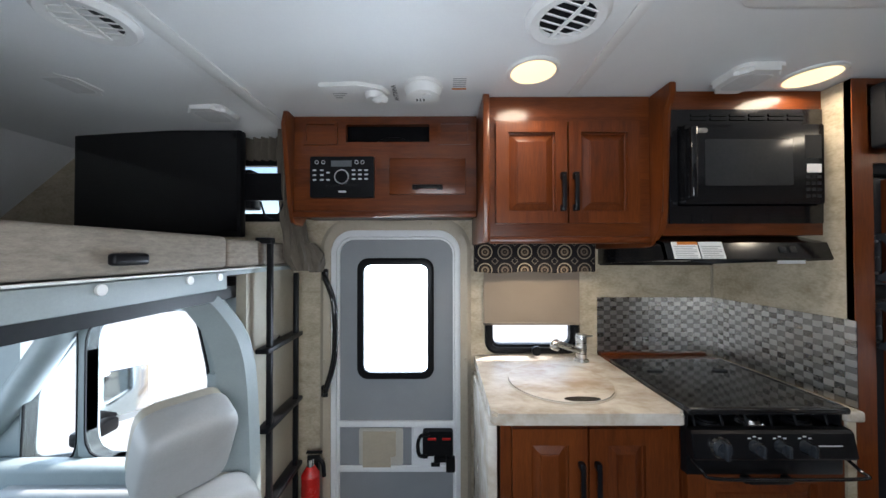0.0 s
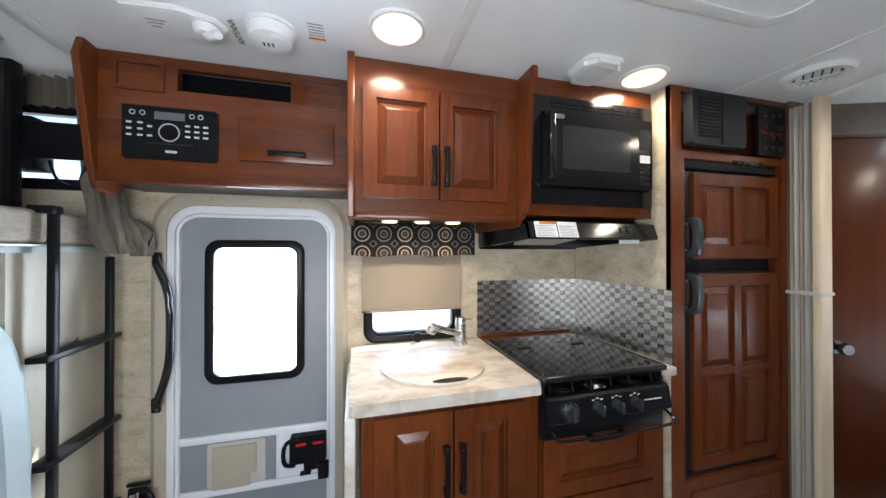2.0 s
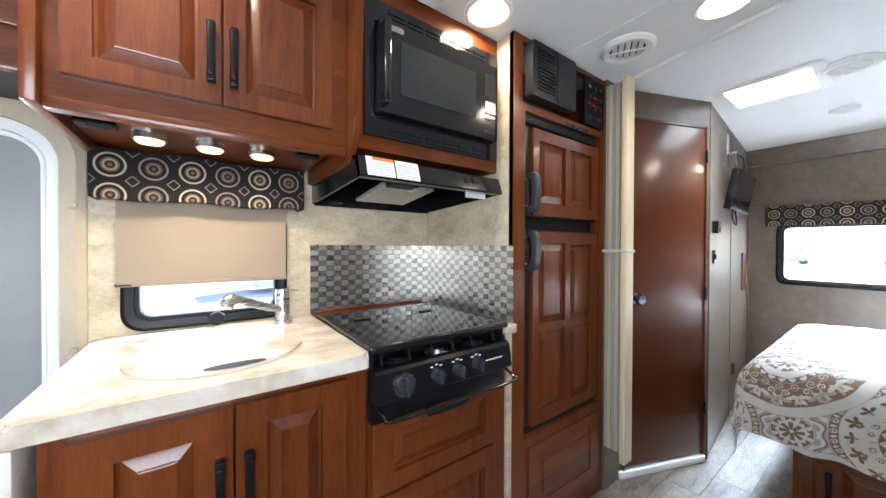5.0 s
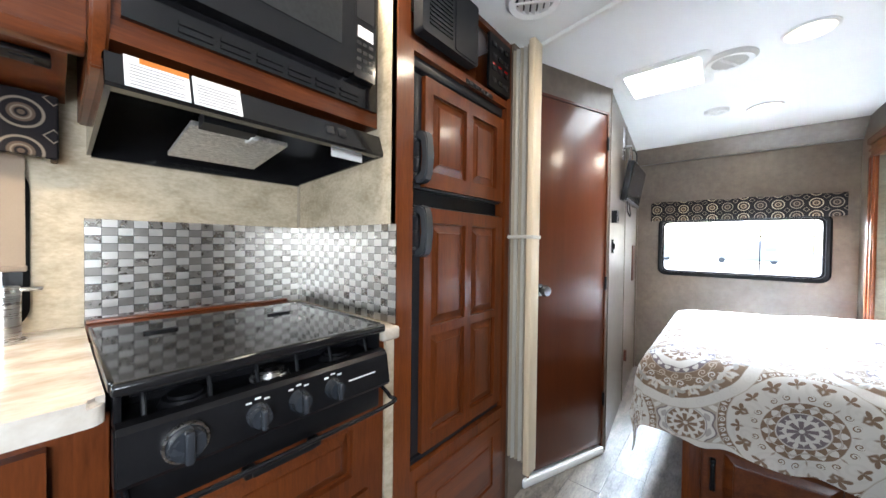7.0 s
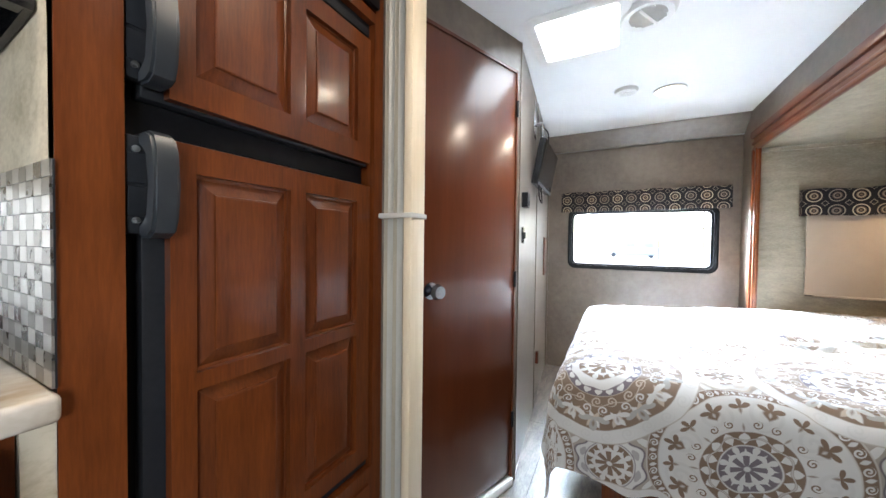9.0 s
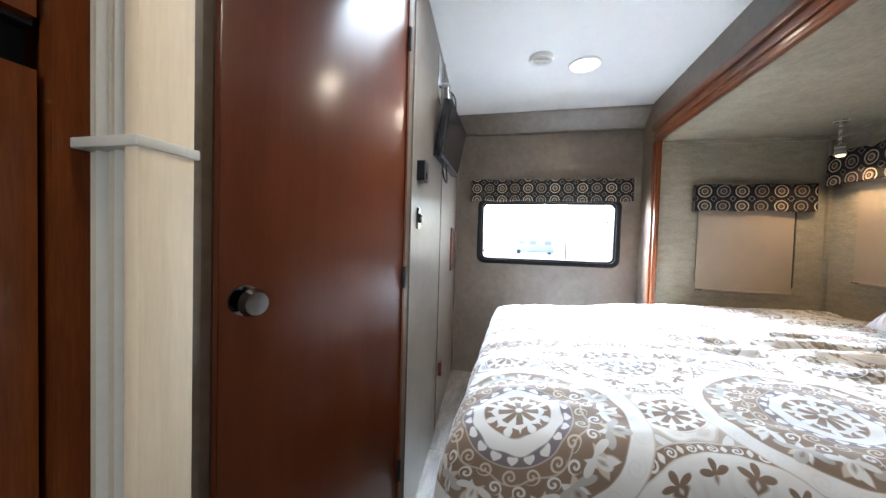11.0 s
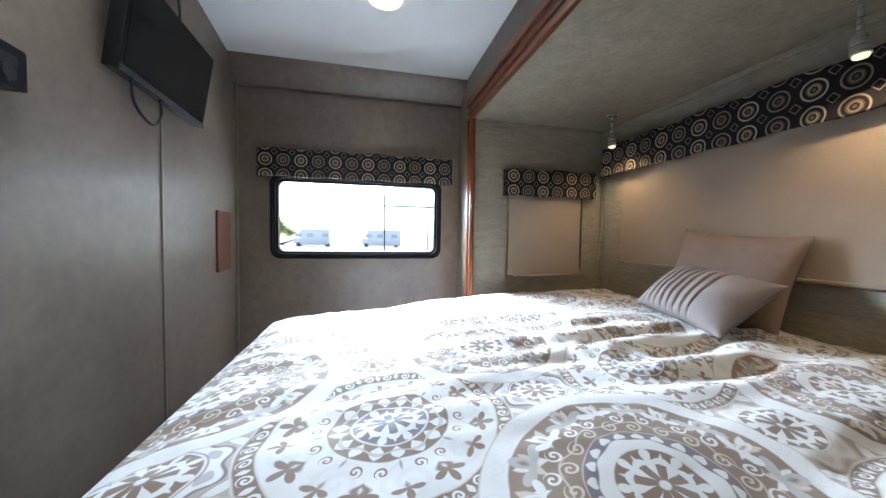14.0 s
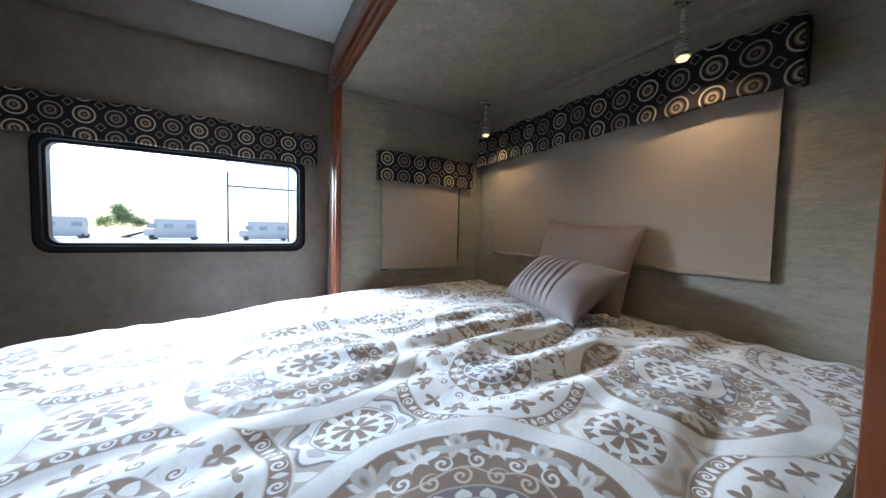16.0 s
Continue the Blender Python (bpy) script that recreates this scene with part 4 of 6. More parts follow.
lt = part("latch", prism(bmesh.new(), rrect(0.385, 0.535, 0.415, 0.535, 0.012), -0.006, 0.028), MATT, door, "black latch with red levers", flip=FRONT)
part("latch_pull", tube(bmesh.new(), smooth_path([(0.42, 0.03, 0.525), (0.375, 0.035, 0.515), (0.362, 0.035, 0.47), (0.372, 0.035, 0.425), (0.41, 0.03, 0.415)], 6), 0.009, 10), MATT, lt, flip=FRONT)
for u in (0.41, 0.48):
    part("lever", bx(bmesh.new(), u, u + 0.042, 0.028, 0.034, 0.495, 0.506, 0.002), RED, lt, "red lever", flip=FRONT)
bm = bx(bmesh.new(), 0.44, 0.535, -0.006, 0.012, 0.372, 0.402, 0.004)
bx(bm, 0.50, 0.545, 0.0, 0.03, 0.335, 0.405, 0.005)
bx(bm, 0.425, 0.47, -0.006, 0.016, 0.355, 0.366, 0.003)
part("dead_bolt", bm, MATT, door, flip=FRONT)
for u, z in ((-0.10, 1.30), (-0.10, 0.88), (-0.10, 0.40), (0.60, 1.30), (0.60, 0.88), (0.60, 0.40), (0.08, 1.56), (0.42, 1.56)):
    part("screw_cap", rod(bmesh.new(), (u, 0.018, z), (u, 0.026, z), 0.011, 0.009, seg=14), TRIM_BEIGE, door, flip=FRONT)

g = thing("grab_handle", (-0.09, -0.03, 0.72), "black bent tubular grab handle beside the entry door", "grab handle")
part("bar", tube(bmesh.new(), smooth_path([(-0.098, 0.018, 1.30), (-0.085, 0.055, 1.29), (-0.035, 0.075, 1.16), (-0.033, 0.075, 0.92), (-0.080, 0.055, 0.755), (-0.092, 0.018, 0.745)], 7), 0.014, 12), BLACK, g, flip=FRONT)
for z in (1.305, 0.735):
    part("end_bracket", bx(bmesh.new(), -0.112, -0.078, 0.0235, 0.04, z - 0.03, z + 0.03, 0.008, 3), BLACK, g, flip=FRONT)

fe = thing("fire_extinguisher", (-0.145, -0.075, 0.12), "small red fire extinguisher with a black nozzle on the wall", "extinguisher")
bm = rod(bmesh.new(), (-0.145, -0.075, 0.13), (-0.145, -0.075, 0.36), 0.042, seg=28)
rod(bm, (-0.145, -0.075, 0.36), (-0.145, -0.075, 0.40), 0.042, 0.018, seg=28)
part("cylinder", bm, RED, fe)
part("valve", rod(bmesh.new(), (-0.145, -0.075, 0.40), (-0.145, -0.075, 0.435), 0.016, seg=16), CHROME, fe)
bm = bx(bmesh.new(), -0.16, -0.10, -0.083, -0.067, 0.435, 0.45, 0.004)
bx(bm, -0.165, -0.09, -0.083, -0.067, 0.458, 0.47, 0.004)
tube(bm, smooth_path([(-0.12, -0.075, 0.44), (-0.085, -0.085, 0.42), (-0.075, -0.09, 0.36)], 5), 0.01, 8)
part("handle", bm, MATT, fe)
part("strap", rod(bmesh.new(), (-0.145, -0.075, 0.22), (-0.145, -0.075, 0.245), 0.0435, seg=28), MATT, fe)
part("bracket", box(-0.165, -0.125, -0.034, -0.001, 0.13, 0.40), MATT, fe)

# ---- ladder and the panel behind it ----
structure("wall_front_partition", box(-0.30, -0.262, -0.40, -0.001, -0.05, 1.36), surface("cream_vinyl_panel", (0.30, 0.27, 0.21), (0.38, 0.345, 0.275), 0.5, 5.0), "cream panel between the cab and the entry door")
ld = thing("ladder", (-0.21, -0.2, 0.0), "black metal bunk ladder with flat treads, hung upright", "ladder")
for y, zt in ((-0.325, 1.47), (-0.09, 1.32)):
    part("rail", box(-0.222, -0.200, y - 0.011, y + 0.011, 0.0, zt, 0.005), MATT, ld)
for z in (0.10, 0.405, 0.715, 1.025, 1.245 - 0.02)[:4]:
    part("tread", box(-0.245, -0.192, -0.37, -0.055, z - 0.008, z + 0.012, 0.004), MATT, ld)
part("hook", bx(box(-0.262, -0.20, -0.345, -0.305, 1.45, 1.475, 0.004), -0.262, -0.25, -0.345, -0.305, 1.36, 1.475, 0.003), MATT, ld)
part("catch", rod(bmesh.new(), (-0.262, -0.20, 1.045), (-0.235, -0.20, 1.045), 0.008, seg=12), CHROME, ld)

# ---- cab-over bunk ----
bm = box(-1.95, -0.232, FY + 0.002, -0.555, 1.362, 1.468, 0.016, 3)
solid("bunk_cushion", bm, CUSHION, "oatmeal tweed bunk cushion with pale piping", "cushion")
bm = box(-0.60, -0.238, -0.545, -0.30, 1.362, 1.462, 0.016, 3)
solid("bunk_end_cushion", bm, CUSHION, "short oatmeal tweed cushion at the bunk corner", "cushion")
solid("bunk_corner_pad", box(-0.60, -0.245, -0.293, -0.004, 1.362, 1.458, 0.012, 3), CUSHION, "oatmeal tweed pad beside the wall", "cushion")
structure("trim_bunk_piping", box(-0.240, -0.229, FY, -0.30, 1.3535, 1.3595, 0.002), WHITE)
structure("bunk_floor", box(-1.98, -0.25, FY, -0.001, 1.335, 1.352), CAB)
bm = box(-0.262, -0.236, FY, -0.55, 1.292, 1.350, 0.004)
structure("trim_bunk_rail", bm, CAB, "grey metal rail under the bunk")
for y in (-0.96, -0.716, -0.59):
    structure("trim_rail_button", rod(bmesh.new(), (-0.236, y, 1.334), (-0.231, y, 1.334), 0.012, seg=16), WHITE)
hb = thing("bunk_latch", (-0.22, -0.9, 1.39), "black plastic pull latch on the bunk cushion", "latch")
part("grip", box(-0.234, -0.212, -0.952, -0.866, 1.384, 1.412, 0.008, 3), MATT, hb)
structure("wall_cab_over_front", box(-2.02, -1.98, FY, 0.0, 1.30, 2.0), PAPER)

# television over the bunk on a swing arm
tv = thing("television", (-0.78, -0.17, 1.485), "large black flat television on a swing arm over the bunk", "television")
bm = box(-1.17, -0.420, -0.185, -0.140, 1.485, 1.967, 0.008)
ts = part("housing", bm, MATT, tv)
part("screen", box(-1.155, -0.435, -0.1875, -0.1855, 1.510, 1.955), BLACK, tv)
bm = bx(bmesh.new(), -0.46, -0.165, -0.150, -0.130, 1.655, 1.78, 0.004)
bx(bm, -0.50, -0.40, -0.139, -0.05, 1.62, 1.80, 0.006)
part("swing_arm", bm, MATT, tv)
part("cable", tube(bmesh.new(), smooth_path([(-0.36, -0.13, 1.65), (-0.33, -0.14, 1.585), (-0.28, -0.14, 1.57), (-0.25, -0.13, 1.66)], 6), 0.005, 8), MATT, tv)

# window and curtain beside it
w = tagged(thing("window_bunk", (-0.48, 0.0, 1.6), "small bunk window with black frame"), kind="structure")
part("window_frame", ring(bmesh.new(), rrect(-0.69, -0.27, 1.57, 1.89, 0.05), rrect(-0.65, -0.31, 1.61, 1.85, 0.04), -0.02, 0.012, 0.006), MATT, w, flip=FRONT)
pane("pane", bx(bmesh.new(), -0.66, -0.30, -0.03, -0.026, 1.60, 1.86), w, FRONT)
ct = thing("curtain", (-0.3, -0.06, 1.2), "olive brown bunk curtain gathered and tied at the corner", "curtain")


def drape(pts, widths, folds, amp, depth):
    """A gathered cloth down a line of points, with sewn folds."""
    bm = bmesh.new()
    rows = []
    path = smooth_path(pts, 6)
    for i, p in enumerate(path):
        t = i / (len(path) - 1) * (len(widths) - 1)
        k = min(int(t), len(widths) - 2)
        w_ = widths[k] + (widths[k + 1] - widths[k]) * (t - k)
        row = []
        for j in range(49):
            u = j / 48
            a = u * 2 * math.pi
            f = 1 + amp * math.sin(folds * a + 1.3 * math.sin(t * 2.1 + a)) + 0.3 * amp * math.sin(folds * 2.3 * a + t)
            row.append(bm.verts.new(p + Vector((math.cos(a) * w_ * f, math.sin(a) * depth * f, 0))))
        rows.append(row)
    for r0, r1 in zip(rows, rows[1:]):
        for j in range(48):
            bm.faces.new((r0[j], r0[j + 1], r1[j + 1], r1[j]))
    bm.faces.new(rows[0][:-1])
    bm.faces.new(rows[-1][:-1])
    bmesh.ops.remove_doubles(bm, verts=bm.verts, dist=1e-5)
    return bm


part("gathered_cloth", drape([(-0.235, -0.10, 1.985), (-0.23, -0.11, 1.85), (-0.235, -0.10, 1.66), (-0.21, -0.11, 1.52), (-0.19, -0.11, 1.40), (-0.17, -0.10, 1.33)], [0.045, 0.05, 0.04, 0.045, 0.06, 0.035], 7, 0.22, 0.05), CURTAIN, ct)
part("tail", drape([(-0.17, -0.10, 1.46), (-0.145, -0.085, 1.41), (-0.135, -0.075, 1.36), (-0.13, -0.06, 1.32)], [0.04, 0.05, 0.045, 0.025], 5, 0.25, 0.03), CURTAIN, ct)
bm = bmesh.new()
rows = [[bm.verts.new((-0.66 + 0.40 * j / 60, -0.035 + 0.014 * math.sin(j * 1.1), z)) for j in range(61)] for z in (1.87, 1.93, 1.985)]
for r0, r1 in zip(rows, rows[1:]):
    for j in range(60):
        bm.faces.new((r0[j], r0[j + 1], r1[j + 1], r1[j]))
part("header_pleats", bm, CURTAIN, ct)

# ---- cab: side door with windows, pillar, roof lining, seat ----
cabwall = tagged(thing("wall_cab_door_side", (-1.1, 0.0, -0.3), "grey van cab side with door window"), kind="structure")


def poly_frame(outer, holes_outline, d0, d1):
    bm = bmesh.new()
    ring(bm, outer, holes_outline, d0, d1, 0.006)
    return bm


def loop_points(pts, n=40):
    """Evenly spaced points on a closed outline with softened corners."""
    p = [Vector((*q, 0)) for q in pts]
    dense = []
    for i in range(len(p)):
        for k in range(30):
            dense.append(p[i].lerp(p[(i + 1) % len(p)], k / 30))
    m = len(dense)
    soft = [sum((dense[(i + o) % m] for o in range(-5, 6)), Vector()) / 11 for i in range(m)]
    total = [0.0]
    for i in range(m):
        total.append(total[-1] + (soft[(i + 1) % m] - soft[i]).length)
    out, j = [], 0
    for k in range(n):
        want = total[-1] * k / n
        while total[j + 1] < want:
            j += 1
        f = (want - total[j]) / max(total[j + 1] - total[j], 1e-9)
        q = soft[j].lerp(soft[(j + 1) % m], f)
        out.append((q.x, q.y))
    return out


MAINWIN = [(-1.335, 0.37), (-0.70, 0.37), (-0.715, 0.80), (-0.79, 1.13), (-1.335, 1.06)]
QUARTER = [(-1.665, 0.34), (-1.385, 0.37), (-1.38, 1.01), (-1.42, 0.99), (-1.645, 0.70)]


def grow(pts, e):
    c_ = sum((Vector(q) for q in pts), Vector((0, 0))) / len(pts)
    return [tuple(Vector(q) + (Vector(q) - c_).normalized() * e) for q in pts]


for nm, o in (("door_window", MAINWIN), ("quarter_window", QUARTER)):
    inner = loop_points(o, 48)
    part(nm, ring(bmesh.new(), loop_points(grow(o, 0.035 if nm[0] == "q" else 0.09), 48), inner, -0.10, -0.03, 0.01), CAB, cabwall, flip=FRONT)
    part("gasket", ring(bmesh.new(), loop_points(grow(o, 0.014), 48), inner, -0.09, -0.026, 0.004), MATT, cabwall, "black rubber gasket", flip=FRONT)
bm = cells(bmesh.new(), -2.0, -0.32, -0.45, 1.30, [(-1.70, -1.36, 0.33, 1.06), (-1.36, -0.70, 0.35, 1.14)], -0.09, -0.05)
part("side_shell", bm, CAB, cabwall, flip=FRONT)
bm = box(-1.9, -0.66, -0.06, 0.045, -0.3, 0.38, 0.03, 3)
part("door_panel", bm, CAB, cabwall)
bm = box(-1.62, -0.95, -0.12, -0.04, 0.22, 0.30, 0.03, 4)
part("armrest", bm, LEATHER_GREY, cabwall)
bm = tube(bmesh.new(), smooth_path([(-2.0, 0.05, 0.35), (-1.75, 0.04, 0.62), (-1.48, 0.02, 0.98), (-1.30, -0.02, 1.16), (-0.95, -0.04, 1.20), (-0.72, -0.04, 1.19)], 8), 0.066, 14)
part("a_pillar", bm, CAB, cabwall)
# The headliner's underside is unlit; charcoal colour stands in for that shade.
structure("ceiling_cab", box(-2.0, -0.30, FY, 0.06, 1.245, 1.29), CHARCOAL, "cab headliner, its shade painted in as charcoal")
structure("cab_headliner_edge", tube(bmesh.new(), smooth_path([(-1.9, -0.25, 1.22), (-1.2, -0.16, 1.235), (-0.85, -0.14, 1.235), (-0.62, -0.12, 1.22)], 8), 0.045, 12), CAB)
bm = bmesh.new()
loop = smooth_path([(-0.375, -0.56, 1.31), (-0.33, -0.48, 1.20), (-0.285, -0.44, 1.07), (-0.268, -0.42, 0.85), (-0.262, -0.41, 0.4), (-0.262, -0.41, -0.05)], 8)
secs = [[bm.verts.new(p + Vector(o)) for o in ((0.045, -0.03, 0.0), (0.055, 0.02, 0.0), (0.03, 0.06, 0), (-0.20, 0.30, 0.0), (-0.28, 0.32, 0), (-0.05, -0.05, 0.0))] for p in loop]
for a, b in zip(secs, secs[1:]):
    for k in range(6):
        bm.faces.new((a[k], a[(k + 1) % 6], b[(k + 1) % 6], b[k]))
bm.faces.new(secs[0]), bm.faces.new(secs[-1])
structure("cab_b_pillar", bm, CAB, "grey moulded door pillar trim")
bg = thing("belt_guide", (-0.42, -0.30, 0.7), "grey seat belt height adjuster on the pillar", "belt guide")
part("plate", box(-0.46, -0.36, -0.335, -0.31, 0.74, 0.93, 0.008), CAB, bg)
part("buckle", box(-0.45, -0.365, -0.355, -0.33, 0.70, 0.76, 0.008), CAB, bg)

se = thing("cab_seat", (-0.50, -0.62, -0.15), "cream and grey leather cab seat with tilted headrest", "seat")


def puffy(w_, d_, h_, m, e=0.45, n=20):
    """A rounded upholstered block."""
    bm = bmesh.new()
    bmesh.ops.create_uvsphere(bm, u_segments=n * 2, v_segments=n, radius=1.0)
    for v in bm.verts:
        x, y, z = v.co
        s = lambda q: math.copysign(abs(q) ** e, q)
        v.co = Vector((s(x) * w_ / 2, s(y) * d_ / 2, s(z) * h_ / 2))
    bm.transform(m)
    return bm


tilt = pose(-0.34, -0.60, 0.80, 0, 26, -34)
hd = part("headrest", puffy(0.15, 0.25, 0.29, tilt @ pose(0.01, 0, 0, 0, 0, 0), 0.38), LEATHER_GREY, se)
part("headrest_face", puffy(0.07, 0.235, 0.275, tilt @ pose(-0.06, 0, 0), 0.38), LEATHER, hd, "cream leather face with stitching")
bk = pose(-0.36, -0.60, 0.36, 0, 16, -34)
part("backrest", puffy(0.17, 0.46, 0.60, bk), LEATHER_GREY, se)
part("backrest_face", puffy(0.10, 0.40, 0.56, bk @ pose(-0.06, 0, 0)), LEATHER, se)
part("seat", puffy(0.50, 0.48, 0.18, pose(-0.66, -0.72, 0.06, 0, 0, -28)), LEATHER, se)
part("pedestal", box(-0.80, -0.50, -0.85, -0.5, -0.42, -0.02, 0.02), MATT, se)
structure("cab_floor", box(-2.05, -0.30, FY - 0.06, 0.09, -0.46, -0.42), CHARCOAL)
structure("wall_cab_rear_step", box(-0.33, -0.30, FY, -0.40, -0.45, -0.004), CHARCOAL)
structure("wall_cab_street_side", (lambda b: cells(b, -2.0, -0.32, -0.45, 1.30, [(-1.6, -0.7, 0.42, 1.1)], FY - 0.06, FY - 0.02) and b or b)(bmesh.new()), CAB)
bm = prism(bmesh.new(), [(-2.05, -0.45), (-1.62, -0.45), (-1.55, 0.0), (-1.62, 0.20), (-1.75, 0.30), (-2.05, 0.33)], -0.06, 2.04)
bm.transform(FRONT)
structure("dashboard", bm, CAB, "grey moulded dashboard")
av = thing("air_vent", (-1.62, -0.22, 0.25), "round dashboard air vent with slats", "vent")
part("housing", box(-1.66, -1.60, -0.30, -0.16, 0.205, 0.29, 0.015, 3), CAB, av)
for i in range(4):
    part("slat", box(-1.61, -1.595, -0.29, -0.17, 0.218 + i * 0.017, 0.223 + i * 0.017), MATT, av)
# cab front frame round the windshield
bm = cells(bmesh.new(), 0.0, 2.1, -0.45, 1.30, [(0.12, 1.98, 0.33, 1.22)], -0.05, 0.0)
bm.transform(facing(-2.0, 0, -90) @ Matrix.Translation((-2.06, 0, 0)))
structure("cab_front", bm, CAB)
ms = thing("wing_mirror", (-1.42, 0.30, 0.55), "white exterior wing mirror on a short arm", "mirror")
part("mirror_head", puffy(0.10, 0.30, 0.34, pose(-1.48, 0.36, 0.57, 0, 0, -38), 0.35), FRAME_WHITE, ms)
part("mirror_glass", box(-0.008, 0.008, -0.12, 0.12, -0.13, 0.14, 0.006), CHROME, ms, flip=pose(-1.437, 0.327, 0.58, 0, 0, -38))
part("arm", box(-1.50, -1.42, 0.09, 0.30, 0.38, 0.46, 0.02), MATT, ms)

# ---- patterned cloth ----


def smooth_step(n, f, at, soft):
    """1 where f lies above at."""
    r = n.tree.nodes.new("ShaderNodeMapRange")
    n.link(f, r.inputs[0])
    n.link(n.m("SUBTRACT", at, soft) if not isinstance(at, (int, float)) else at - soft, r.inputs[1])
    n.link(n.m("ADD", at, soft) if not isinstance(at, (int, float)) else at + soft, r.inputs[2])
    return r.outputs[0]


def band(n, r, a, b, soft=0.0012):
    return n.m("MULTIPLY", smooth_step(n, r, a, soft), n.m("SUBTRACT", 1.0, smooth_step(n, r, b, soft)))


def valance_cloth():
    """Dark cloth with rows of concentric rings and small diamonds between them."""
    n = Nodes("ring_pattern_fabric")
    u, v, _ = n.xyz(n.coord.outputs["UV"])
    P, Q = 0.0945, 0.087
    cu, cv = n.m("DIVIDE", u, P), n.m("ADD", n.m("DIVIDE", v, Q), 10.5)
    du = n.m("MULTIPLY", n.m("SUBTRACT", n.m("FRACT", cu), 0.5), P)
    dv = n.m("MULTIPLY", n.m("SUBTRACT", n.m("FRACT", cv), 0.5), Q)
    r = n.m("SQRT", n.m("ADD", n.m("MULTIPLY", du, du), n.m("MULTIPLY", dv, dv)))
    odd = n.m("MODULO", n.m("ADD", n.m("FLOOR", cu), 40.0), 2.0)
    dull = n.m("MULTIPLY", n.m("GREATER_THAN", odd, 0.5), 0.62)
    warp = n.noise(n.coord.outputs["UV"], 900.0, 2.0)
    ground = n.mix(warp, (0.0055, 0.0045, 0.006), (0.011, 0.009, 0.011))
    cream = n.mix(dull, (0.36, 0.305, 0.22), (0.085, 0.072, 0.066))
    brown = n.mix(dull, (0.13, 0.088, 0.055), (0.055, 0.042, 0.036))
    col = n.mix(band(n, r, 0.0300, 0.0348), ground, cream)
    col = n.mix(band(n, r, 0.0100, 0.0205), col, brown)
    col = n.mix(band(n, r, 0.0130, 0.0155), col, cream)
    col = n.mix(band(n, r, 0.0, 0.0055), col, brown)
    eu = n.m("SUBTRACT", P / 2, n.m("ABSOLUTE", du))
    ev = n.m("SUBTRACT", Q / 2, n.m("ABSOLUTE", dv))
    dia = n.m("ADD", eu, ev)
    col = n.mix(band(n, dia, 0.0140, 0.0170), col, (0.20, 0.172, 0.135))
    n.set(Base_Color=col, Roughness=0.8, Specular_IOR_Level=0.2)
    n.bump(warp, 0.2, 0.001)
    return n.mat


